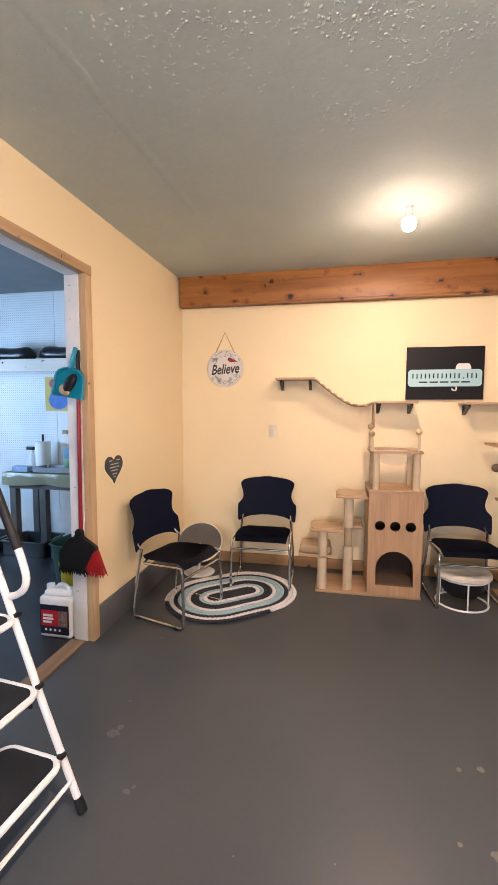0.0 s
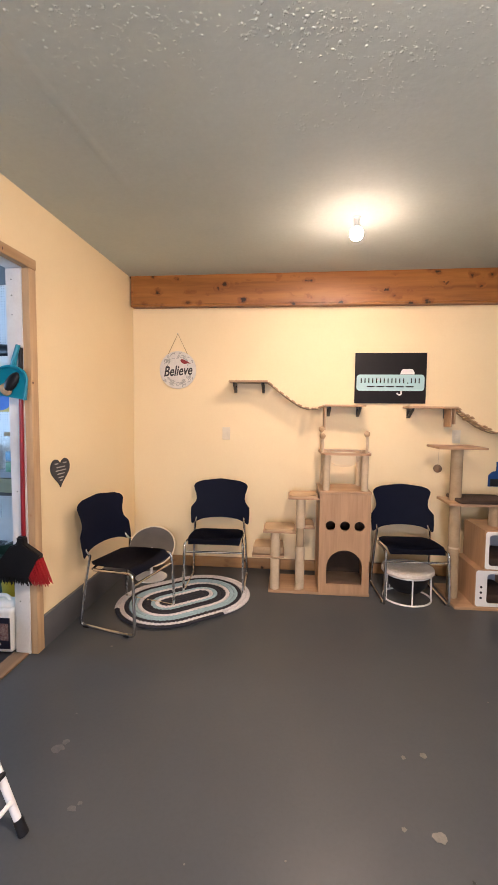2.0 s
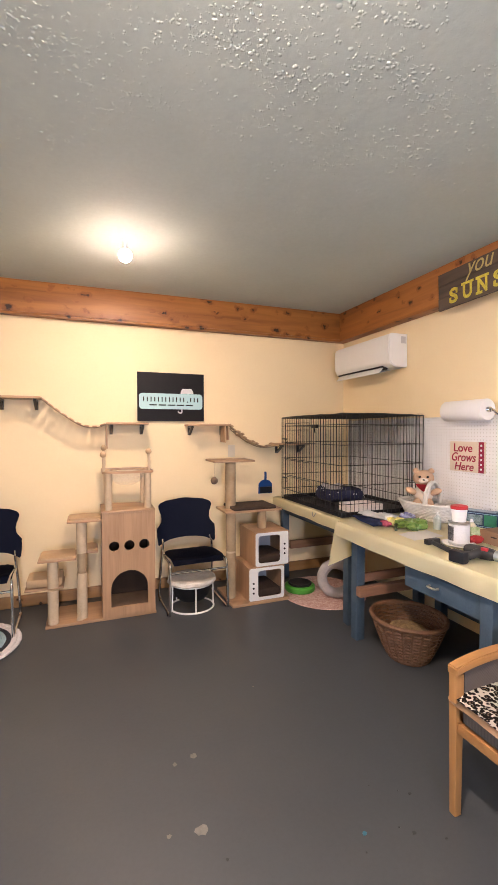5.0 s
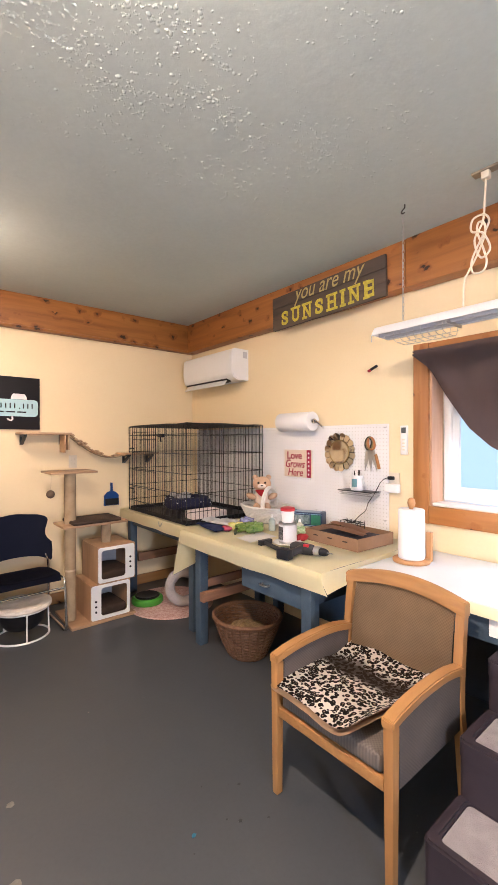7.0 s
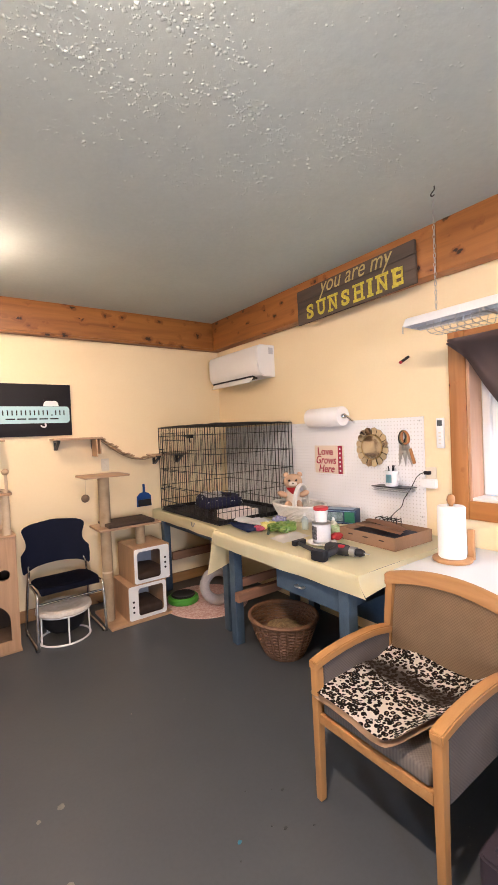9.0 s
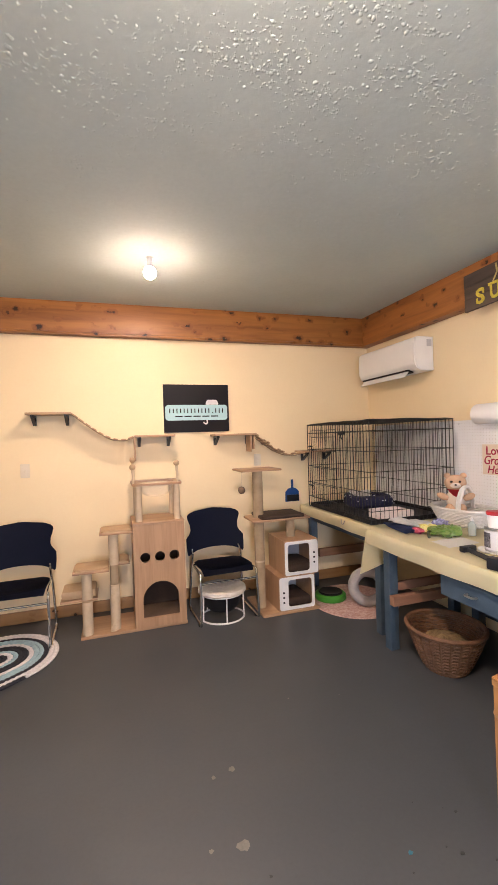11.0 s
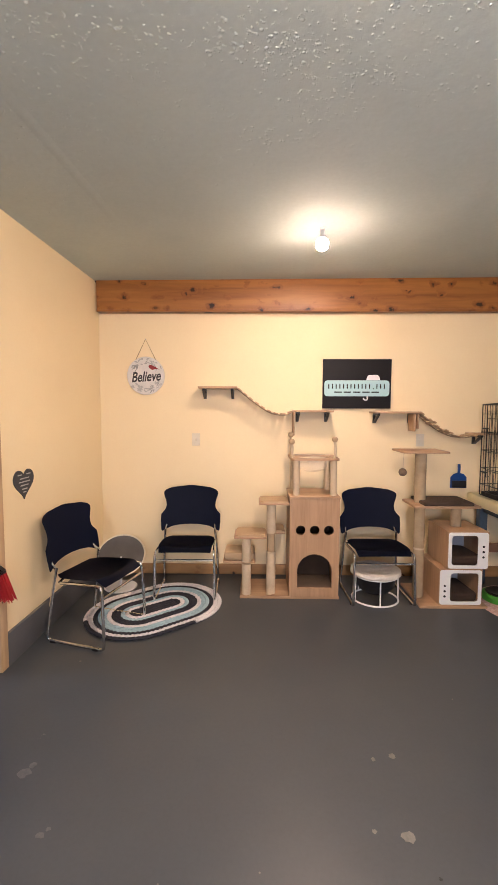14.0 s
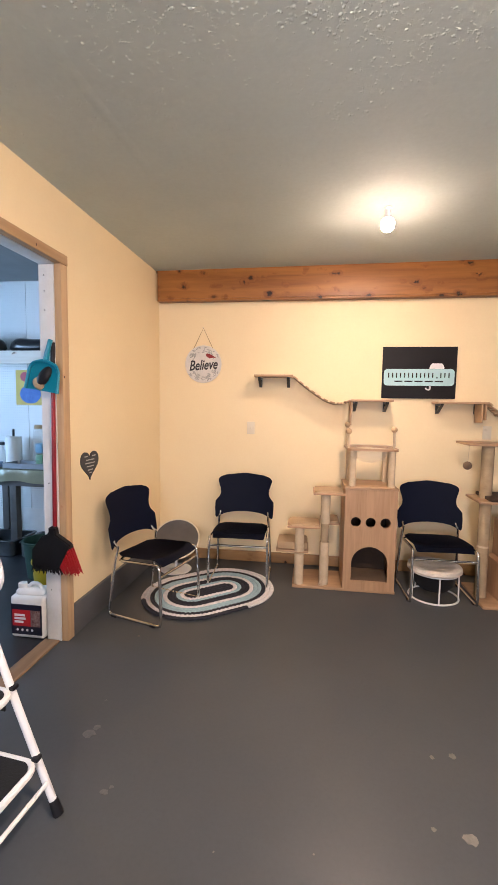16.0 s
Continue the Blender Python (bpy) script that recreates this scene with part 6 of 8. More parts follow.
slab(bm, [(1.128 + 0.060 * math.cos(a), 1.876 + 0.052 * math.sin(a)) for a in np.linspace(0.15, math.pi - 0.15, 16)], [], "y", 3.9168, 3.9192)
part("dark_shape", bm, SIGN_BLACK, emblem, "plain dark shape")
bm = B()
tube(bm, spline([(1.075, 3.9205, 1.688), (1.078, 3.9205, 1.668), (1.068, 3.9205, 1.655), (1.050, 3.9205, 1.660), (1.040, 3.9205, 1.672)], 5), 0.0065, 6)
part("white_shape", bm, SIGN_WHITE, emblem, "small white hooked stroke")

# round Believe sign
bel = thing("round_sign", "round whitewashed wood sign hanging from a jute string", "sign", at=(-0.963, 3.93, 1.877))
bm = B()
lathe(bm, [(0, 0), (0.172, 0), (0.175, 0.004), (0.172, 0.009), (0, 0.009)], (-0.963, 3.938, 1.874), 48, pose(0, 0, 0, 90))
disc = part("disc", bm, plain("whitewashed_wood", (0.74, 0.70, 0.65), (0.60, 0.58, 0.55), rough=0.7, scale=14), bel)
bm = B()
tube(bm, [(-1.055, 3.932, 2.018), (-0.963, 3.935, 2.208), (-0.871, 3.932, 2.018)], 0.0035, 6)
part("string", bm, SISAL_TAN, bel, "jute string")
bm = B()
cyl(bm, (-0.963, 3.944, 2.206), (-0.963, 3.92, 2.210), 0.003, seg=8)
part("nail", bm, STEEL, bel)
INK = plain("charcoal_ink", (0.035, 0.035, 0.038), rough=0.6)
text("Believe", INK, bel, on_north(-0.960, 3.9285, 1.868, 4), 0.275, 0.095, shear=0.35, bold=0.022)
rng = random.Random(12)
GREYLEAF = plain("grey_green_print", (0.30, 0.31, 0.29), (0.48, 0.48, 0.45), rough=0.7)
for k in range(120):
    a = rng.uniform(0, 2 * math.pi)
    r = rng.uniform(0.105, 0.162)
    if abs(math.sin(a)) < 0.35:
        continue
    u, v = -0.963 + r * math.cos(a), 1.874 + r * math.sin(a)
    t = a + rng.uniform(0.6, 2.4)
    l, w = rng.uniform(0.010, 0.020), rng.uniform(0.003, 0.006)
    leaf = [(u + l * math.cos(q) * math.cos(t) - w * math.sin(q) * math.sin(t), v + l * math.cos(q) * math.sin(t) + w * math.sin(q) * math.cos(t)) for q in np.linspace(0, 2 * math.pi, 8, endpoint=False)]
    bm = B()
    slab(bm, leaf, [], "y", 3.9278, 3.9292)
    part("printed_leaf", bm, GREYLEAF, disc)
bm = B()
slab(bm, [(-0.93, 1.945), (-0.905, 1.928), (-0.865, 1.935), (-0.835, 1.93), (-0.87, 1.952), (-0.90, 1.968), (-0.925, 1.975), (-0.938, 1.962)], [], "y", 3.9268, 3.9288)
part("red_patch", bm, plain("red_print", (0.30, 0.03, 0.03), (0.22, 0.025, 0.025), rough=0.7), disc, "plain dark red printed patch")

# switch and socket plates
for x, z, lab in ((-0.503, 1.285, "ivory light switch plate on the wall"), (1.578, 1.287, "ivory socket plate on the wall")):
    pl = thing("wall_plate", lab, "socket", "wall plates", at=(x, YN, z))
    bm = B()
    box(bm, (x - 0.036, YN - 0.007, z - 0.058), (x + 0.036, YN - 0.001, z + 0.058), 0.003)
    part("plate", bm, IVORY, pl)
    bm = B()
    if x < 0:
        box(bm, (x - 0.006, YN - 0.018, z - 0.012), (x + 0.006, YN - 0.0068, z + 0.012), 0.002)
    else:
        for dz in (-0.021, 0.021):
            box(bm, (x - 0.015, YN - 0.009, z + dz - 0.014), (x + 0.015, YN - 0.0068, z + dz + 0.014), 0.003)
    part("toggle" if x < 0 else "socket_face", bm, IVORY, pl)

# blue dustpan beside the crate
dp = thing("dustpan", "royal blue plastic dustpan hanging upright on the wall", "dustpan", "dustpans", at=(1.94, 3.93, 0.96))
bm = B()
slab(bm, [(1.865, 0.845), (2.015, 0.845), (2.012, 0.945), (1.985, 0.975), (1.955, 0.985), (1.925, 0.985), (1.895, 0.975), (1.868, 0.945)], [], "y", 3.925, 3.936)
part("pan", bm, BLUE_PLASTIC, dp)
bm = B()
tube(bm, spline([(1.94, 3.928, 0.98), (1.94, 3.922, 1.02), (1.94, 3.926, 1.068)], 5), [0.012] * 11, 10)
part("handle", bm, BLUE_PLASTIC, dp)
bm = B()
box(bm, (1.875, 3.905, 0.85), (2.005, 3.924, 0.915), 0.006)
part("bristles", bm, BLACK, dp, "dark brush head clipped into the pan")

# ---- on the west wall and its doorway ----
def heart(n=40, s=1.0):
    out = []
    for k in range(n):
        a = 2 * math.pi * k / n
        out.append((s * 16 * math.sin(a) ** 3 / 17, s * (13 * math.cos(a) - 5 * math.cos(2 * a) - 2 * math.cos(3 * a) - math.cos(4 * a)) / 15))
    return out


SLATE = plain("dark_slate", (0.035, 0.035, 0.038), (0.055, 0.055, 0.058), rough=0.7, scale=20)
hp = thing("heart_plaque", "dark slate heart plaque with fine pale writing", "sign", at=(XW, 2.66, 1.09))
bm = B()
slab(bm, [(2.667 + 0.116 * u, 1.082 + 0.105 * v * (0.90 if v < 0 else 1.0)) for u, v in heart()], [], "x", XW + 0.001, XW + 0.010)
part("heart", bm, SLATE, hp)
for dy, dz, w in ((-0.05, 0.055, 0.04), (0.045, 0.055, 0.045), (0.0, 0.03, 0.10), (0.0, 0.008, 0.12), (0.0, -0.014, 0.085), (0.0, -0.038, 0.06), (0.0, -0.058, 0.03)):
    bm = B()
    box(bm, (XW + 0.0102, 2.667 + dy - w / 2, 1.082 + dz - 0.004), (XW + 0.0115, 2.667 + dy + w / 2, 1.082 + dz + 0.003))
    part("writing_bar", bm, GREYLEAF, hp, "pale bar of fine writing", smooth=0)
hp.matrix_basis = TURN_WEST @ hp.matrix_basis

tp = thing("dustpan", "teal dustpan and brush hanging on the door jamb", "dustpan", "dustpans", at=(-1.505, 2.26, 1.7))
bm = B()
slab(bm, [(-1.588, 1.545), (-1.385, 1.545), (-1.392, 1.66), (-1.415, 1.70), (-1.455, 1.715), (-1.515, 1.715), (-1.558, 1.70), (-1.58, 1.66)], [], "y", 2.238, 2.246)
part("pan", bm, TEAL, tp)
bm = B()
for a, b in (((-1.588, 1.545), (-1.58, 1.665)), ((-1.385, 1.545), (-1.392, 1.665))):
    tube(bm, [(a[0], 2.225, a[1]), (b[0], 2.23, b[1])], 0.009, 6)
tube(bm, spline([(-1.58, 2.23, 1.66), (-1.555, 2.228, 1.70), (-1.485, 2.225, 1.72), (-1.415, 2.228, 1.70), (-1.392, 2.23, 1.66)], 4), 0.009, 6)
part("pan_wall", bm, TEAL, tp)
bm = B()
tube(bm, spline([(-1.486, 2.235, 1.71), (-1.476, 2.228, 1.78), (-1.470, 2.235, 1.845)], 5), [0.016, 0.016, 0.016, 0.015, 0.015, 0.014, 0.013, 0.013, 0.013, 0.014, 0.012], 8)
part("handle", bm, TEAL, tp)
bm = B()
ball(bm, (-1.475, 2.222, 1.63), 0.055, 0.62, 0.35, 1.25, m=pose(0, 0, 0, 0, 28, 0))
part("brush_block", bm, BLACK, tp, "black brush block")
bm = B()
ball(bm, (-1.505, 2.222, 1.585), 0.045, 0.9, 0.3, 0.7, m=pose(0, 0, 0, 0, 28, 0))
part("bristles", bm, PLUSH_TAN, tp, "tan bristles")
tp.matrix_basis = TURN_WEST @ pose(0.042, 0.066, 0.012) @ tp.matrix_basis @ pose(0, 0, 0, 0, 9, 0)

bro = thing("broom", "angle broom with a red handle and black and red bristles", "broom", at=(-1.45, 2.25, 0.47))
bm = B()
tube(bm, [(-1.452, 2.262, 0.70), (-1.445, 2.264, 1.62)], 0.0125, 12)
part("handle", bm, plain("dark_red_lacquer", (0.28, 0.010, 0.018), (0.22, 0.008, 0.014), rough=0.35), bro)
bm = B()
tube(bm, [(-1.445, 2.264, 1.62), (-1.442, 2.266, 1.84)], 0.0135, 12)
part("grip", bm, BLACK, bro, "black grip")
bm = B()
slab(bm, [(-1.475, 0.745), (-1.43, 0.745), (-1.425, 0.70), (-1.36, 0.66), (-1.325, 0.635), (-1.345, 0.60), (-1.40, 0.49), (-1.59, 0.50), (-1.585, 0.60), (-1.52, 0.685), (-1.472, 0.705)], [], "y", 2.222, 2.268)
bmesh.ops.bevel(bm, geom=[e for e in bm.edges if len(e.link_faces) == 2 and e.calc_face_angle(0) > 1.2], offset=0.008, segments=2, affect="EDGES")
part("head", bm, BLACK, bro, "black broom head")
rng = random.Random(21)
for lo, hi, ma, lab in ((0, 30, BLACK, "black bristles"), (30, 46, RED, "red bristles")):
    bm = B()
    for k in range(lo, hi):
        for row in range(4):
            f = k / 45
            x = -1.575 + 0.24 * f
            top = 0.52 + 0.10 * max(0.0, f - 0.62) / 0.38
            tube(bm, [(x + rng.uniform(-0.003, 0.003), 2.228 + 0.011 * row, top), (x - 0.015 + 0.075 * f + rng.uniform(-0.006, 0.006), 2.222 + 0.014 * row, 0.455 + rng.uniform(0, 0.02))], [0.0035, 0.002], 4, caps=False)
    tagged(part("bristles", bm, ma, bro, lab), kind="stuff")

bro.matrix_basis = TURN_WEST @ pose(0.020, 0.076, 0) @ bro.matrix_basis

jug = thing("cleaner_jug", "white plastic cleaner jug with a dark label on the floor", "jug", at=(-1.69, 2.42, 0))
bm = B()
box(bm, (-1.795, 2.355, 0.0), (-1.562, 2.50, 0.275), 0.028, seg=3)
box(bm, (-1.775, 2.375, 0.255), (-1.58, 2.48, 0.31), 0.03, seg=3)
part("body", bm, WHITE_PLASTIC, jug)
bm = B()
cyl(bm, (-1.745, 2.42, 0.295), (-1.745, 2.42, 0.335), 0.026)
part("cap", bm, WHITE_PLASTIC, jug, "white screw cap")
bm = B()
tube(bm, spline([(-1.71, 2.42, 0.295), (-1.68, 2.42, 0.335), (-1.63, 2.42, 0.33), (-1.605, 2.42, 0.28)], 5), 0.012, 8)
part("handle", bm, WHITE_PLASTIC, jug)
bm = B()
box(bm, (-1.782, 2.3515, 0.03), (-1.575, 2.3545, 0.225), 0.001)
lab1 = part("label", bm, plain("dark_navy_label", (0.012, 0.013, 0.03), rough=0.4), jug, "dark navy label")
bm = B()
box(bm, (-1.772, 2.3490, 0.085), (-1.65, 2.3513, 0.19))
part("red_panel", bm, RED, lab1, "red label panel", smooth=0)
bm = B()
box(bm, (-1.647, 2.3490, 0.085), (-1.585, 2.3513, 0.19))
part("picture_panel", bm, plain("dark_red_grey_print", (0.10, 0.02, 0.02), (0.32, 0.26, 0.24), rough=0.4, scale=60), lab1, "mottled grey and red picture panel", smooth=0)
for z, w in ((0.150, 0.07), (0.128, 0.075), (0.106, 0.06)):
    bm = B()
    box(bm, (-1.757, 2.3470, z), (-1.757 + w, 2.3488, z + 0.014))
    part("print_bar", bm, SIGN_WHITE, lab1, "white bar of print", smooth=0)
for k in range(4):
    bm = B()
    slab(bm, circle(-1.74 + 0.033 * k, 0.06, 0.008, 12), [], "y", 2.3495, 2.3513)
    part("print_dot", bm, SIGN_WHITE, lab1, "white round print mark")
jug.matrix_basis = pose(-0.018, 0.0, 0) @ jug.matrix_basis
bm = B()
lathe(bm, [(0, 0), (0.105, 0), (0.13, 0.37), (0.138, 0.375), (0.138, 0.385), (0.124, 0.385), (0.10, 0.02), (0, 0.02)], (-1.75, 2.72, 0.0))
solo("bucket", bm, plain("yellow_plastic", (0.55, 0.40, 0.015), (0.48, 0.35, 0.012), rough=0.45), "yellow plastic bucket behind the cleaner jug", "bucket")
bm = B()
lathe(bm, [(0, 0), (0.12, 0), (0.15, 0.30), (0.16, 0.305), (0.16, 0.32), (0.145, 0.32), (0.115, 0.015), (0, 0.015)], (-2.22, 3.30, 0.0))
solo("plant_pot", bm, plain("dark_green_plastic", (0.02, 0.06, 0.045), (0.015, 0.045, 0.035), rough=0.5), "dark green plastic pot on the side room floor", "pot")

# ---- the side room ----
pb = thing("pegboard", "white pegboard panels covering the side room wall", "pegboard", "pegboards", at=(-3.0, SIDE_Y, 1.6))
for x0, x1 in ((-4.45, -2.912), (-2.906, -1.60)):
    bm = B()
    box(bm, (x0, SIDE_Y - 0.008, 0.35), (x1, SIDE_Y - 0.001, 2.735))
    part("panel", bm, PEG_NORTH, pb, smooth=0)
ws = thing("wall_shelf", "rough white-washed plank shelf on the side room wall", "shelf", at=(-3.0, 4.0, 1.92))
bm = B()
box(bm, (-4.4, 3.80, 1.945), (-1.60, SIDE_Y - 0.009, 1.965), 0.003)
part("board", bm, WHITE_TRIM, ws)
bm = B()
box(bm, (-4.4, 3.78, 1.862), (-1.60, 3.799, 1.985), 0.003)
part("front_plank", bm, wood("whitewashed_plank", (0.74, 0.70, 0.64), (0.58, 0.50, 0.41), "x", 14, 0.65, knots=0.7), ws, "whitewashed front plank")
for x, sx in ((-2.66, 0.30), (-3.25, 0.26), (-2.33, 0.16)):
    bm = B()
    rows = []
    for i in range(13):
        u = i / 12 * 2 - 1
        row = []
        for j in range(12):
            a = 2 * math.pi * j / 12
            hgt = 0.078 + 0.03 * abs(u) ** 2 * (1 if abs(u) < 0.85 else 0.2)
            e = max(0.05, (1 - abs(u) ** 5))
            row.append((x + sx * u, 3.95 + 0.09 * e * math.cos(a), 1.966 + hgt * (1 + math.sin(a)) * e * 0.98 + (1 - e) * 0.06))
        row.append(row[0])
        rows.append(row)
    sheet(bm, rows)
    bmesh.ops.remove_doubles(bm, verts=bm.verts, dist=0.0005)
    bmesh.ops.holes_fill(bm, edges=bm.edges)
    solo("storage_bag", bm, plain("black_glossy_vinyl", (0.012, 0.012, 0.014), (0.02, 0.02, 0.022), rough=0.3, bump=0.5, bump_scale=30), "black shiny vinyl bag lying on the shelf", "bag", "bags on the shelf")
ptr = thing("wall_print", "yellow and blue paper print pinned on pegboard", "picture", at=(-2.89, SIDE_Y, 1.65))
bm = B()
box(bm, (-3.045, SIDE_Y - 0.013, 1.465), (-2.735, SIDE_Y - 0.0085, 1.83))
part("sheet", bm, plain("yellow_paper", (0.62, 0.50, 0.14), (0.52, 0.38, 0.10), rough=0.7, scale=9), ptr)
bm = B()
slab(bm, circle(-2.88, 1.58, 0.10, 22, 0.12), [], "y", SIDE_Y - 0.015, SIDE_Y - 0.0132)
part("blue_shape", bm, plain("blue_print", (0.05, 0.13, 0.42), (0.10, 0.22, 0.55), rough=0.7, scale=18), ptr, "plain blue round shape")
bm = B()
slab(bm, circle(-2.94, 1.76, 0.05, 18), [], "y", SIDE_Y - 0.0165, SIDE_Y - 0.0152)
part("pink_shape", bm, plain("pink_print", (0.45, 0.10, 0.14), rough=0.7), ptr, "plain pink shape")
tb = thing("utility_table", "grey wooden table under a clear yellowish plastic cloth", "table", at=(-2.6, 3.9, 0))
bm = B()
box(bm, (-3.22, 3.70, 0.80), (-1.65, 4.13, 0.838), 0.004)
part("tabletop", bm, TABLE_GREY, tb)
for x, y in ((-3.14, 3.75), (-2.80, 3.75), (-1.72, 3.75), (-3.14, 4.08), (-1.72, 4.08)):
    bm = B()
    box(bm, (x - 0.035, y - 0.035, 0.0), (x + 0.035, y + 0.035, 0.80), 0.004)
    part("leg", bm, TABLE_GREY, tb)
bm = B()
box(bm, (-3.18, 3.71, 0.68), (-1.69, 3.735, 0.80), 0.003)
part("apron", bm, TABLE_GREY, tb)
rows = []
for i in range(40):
    x = -3.235 + 1.60 * i / 39
    row = [(x, 4.12, 0.841), (x, 3.95, 0.842), (x, 3.80, 0.842), (x, 3.70, 0.841)]
    for k in range(1, 6):
        g = k / 5
        row.append((x, 3.692 - 0.012 * g * math.sin(i * 0.9) - 0.01 * g, 0.838 - 0.115 * g * (1 + 0.1 * math.sin(i * 0.4))))
    rows.append(row)
bm = B()
sheet(bm, rows, 0.002)
solo("plastic_cloth", bm, plain("yellowish_clear_vinyl", (0.50, 0.49, 0.34), (0.40, 0.40, 0.29), rough=0.10, scale=6, bump=0.3, bump_scale=18), "shiny yellowish plastic cloth on the utility table", "tablecloth")
for x in (-3.0, -2.45, -3.55):
    bm = B()
    slab(bm, rect(x - 0.24, 3.64, x + 0.24, 4.0, 0.04), [rect(x - 0.225, 3.655, x + 0.225, 3.985, 0.03)], "z", 0.01, 0.145)
    slab(bm, rect(x - 0.23, 3.65, x + 0.23, 3.99, 0.03), [], "z", 0.0, 0.012)
    slab(bm, rect(x - 0.255, 3.625, x + 0.255, 4.015, 0.04), [rect(x - 0.225, 3.655, x + 0.225, 3.985, 0.03)], "z", 0.145, 0.15)
    solo("steel_pan", bm, DULL_STEEL, "deep stainless steel pan on the side room floor", "pan", "steel pans")
pr = thing("paper_towel", "white paper towel roll on the utility table", "paper towel", "paper towels", at=(-2.98, 3.99, 0.845))
bm = B()
lathe(bm, [(0.02, 0), (0.074, 0), (0.076, 0.01), (0.076, 0.285), (0.074, 0.295), (0.02, 0.295)], (-2.98, 3.99, 0.845))
part("roll", bm, PAPER, pr)
bm = B()
cyl(bm, (-2.98, 3.99, 0.844), (-2.98, 3.99, 1.215), 0.011)
part("rod", bm, BLACK, pr, "dark rod")
sb = thing("spray_bottle", "white spray bottle with a black nozzle", "bottle", at=(-3.10, 4.0, 0.845))
bm = B()
lathe(bm, [(0, 0), (0.035, 0), (0.036, 0.13), (0.014, 0.17), (0.013, 0.20), (0, 0.20)], (-3.125, 4.00, 0.845))
part("body", bm, WHITE_PLASTIC, sb)
bm = B()
box(bm, (-3.185, 3.985, 1.045), (-3.10, 4.015, 1.08), 0.006)
part("nozzle", bm, BLACK, sb, "black nozzle")
gj = thing("glass_jar", "clear glass jar with blue and green packets inside", "jar", at=(-2.69, 4.0, 0.845))
bm = B()
lathe(bm, [(0, 0), (0.07, 0), (0.072, 0.02), (0.072, 0.32), (0.05, 0.36), (0.05, 0.38), (0.046, 0.38), (0.046, 0.36), (0.068, 0.315), (0.068, 0.006), (0, 0.006)], (-2.69, 4.0, 0.845))
part("jar", bm, ACRYLIC, gj)
bm = B()
cyl(bm, (-2.69, 4.0, 1.226), (-2.69, 4.0, 1.262), 0.054)
part("lid", bm, SISAL_TAN, gj, "brown lid")
for z, ma in ((0.86, plain("green_packet", (0.06, 0.25, 0.12), rough=0.5)), (0.97, plain("blue_packet", (0.05, 0.25, 0.45), rough=0.5))):
    bm = B()
    box(bm, (-2.73, 3.965, z), (-2.65, 4.035, z + 0.105), 0.02)
    part("packet", bm, ma, gj)
bm = B()
slab(bm, rect(-2.93, 3.74, -2.42, 3.99, 0.02), [rect(-2.915, 3.755, -2.435, 3.975, 0.02)], "z", 0.846, 0.895)
slab(bm, rect(-2.92, 3.75, -2.43, 3.98, 0.02), [], "z", 0.8455, 0.855)
solo("grey_tray", bm, plain("grey_plastic", (0.25, 0.27, 0.30), (0.21, 0.225, 0.25), rough=0.4), "shallow grey plastic tray on the utility table", "tray")
bm = B()
box(bm, (-3.16, 3.74, 0.845), (-2.98, 3.83, 0.90), 0.004)
solo("glove_box", bm, plain("blue_white_card", (0.08, 0.22, 0.50), (0.45, 0.52, 0.60), rough=0.6, scale=14), "blue and white cardboard glove box", "box")


# ---- on the east wall ----
acu = thing("air_conditioner", "white wall-mounted split air conditioner with open louvre", "air conditioner", at=(2.80, 3.36, 2.19))
AY0, AY1 = 2.945, 3.80
bm = B()
prof = [(2.884, 2.045), (2.884, 2.335), (2.72, 2.335), (2.693, 2.322), (2.682, 2.295), (2.678, 2.18), (2.684, 2.11), (2.705, 2.068), (2.75, 2.046)]
slab(bm, [(x, z) for x, z in prof], [], "y", AY0, AY1)
bmesh.ops.bevel(bm, geom=[e for e in bm.edges if abs(e.verts[0].co.y - e.verts[1].co.y) < 1e-5], offset=0.008, segments=2, affect="EDGES")
part("housing", bm, WHITE_PLASTIC, acu)
bm = B()
box(bm, (2.70, AY0 + 0.10, 2.052), (2.76, AY1 - 0.05, 2.064), 0.0, Matrix.Translation((2.73, 0, 2.058)) @ Matrix.Rotation(radians(18), 4, "Y") @ Matrix.Translation((-2.735, 0, -2.072)))
part("air_outlet", bm, BLACK, acu, "dark air outlet")
bm = B()
box(bm, (-0.035, AY0 + 0.11, -0.004), (0.035, AY1 - 0.06, 0.004), 0.003, Matrix.Translation((2.690, 0, 2.026)) @ Matrix.Rotation(radians(-52), 4, "Y"))
part("louvre", bm, WHITE_PLASTIC, acu, "open white louvre")
bm = B()
box(bm, (2.81, AY0 - 0.0025, 2.25), (2.86, AY0 - 0.0003, 2.31))
part("sticker", bm, plain("grey_sticker", (0.55, 0.56, 0.58), rough=0.5), acu, "small grey sticker", smooth=0)

# pegboard over the workbench
pg = thing("pegboard", "white pegboard on the wall over the workbench", "pegboard", "pegboards", at=(2.88, 2.1, 1.2))
bm = B()
box(bm, (2.874, 1.462, 0.78), (2.882, 3.83, 1.592), 0.001)
part("panel", bm, PEG_WHITE, pg, smooth=0)
for y in (1.49, 2.10, 2.68, 3.27, 3.80):
    for z in (0.93, 1.565):
        bm = B()
        lathe(bm, [(0, 0), (0.006, 0), (0.0045, 0.003), (0, 0.0035)], (2.8738, y, z), 10, pose(0, 0, 0, 0, -90, 0))
        part("screw", bm, STEEL, pg, "small steel screw")
ls = thing("love_sign", "cream wooden sign with red words and a dotted edge", "sign", at=(2.866, 2.30, 1.29))
bm = B()
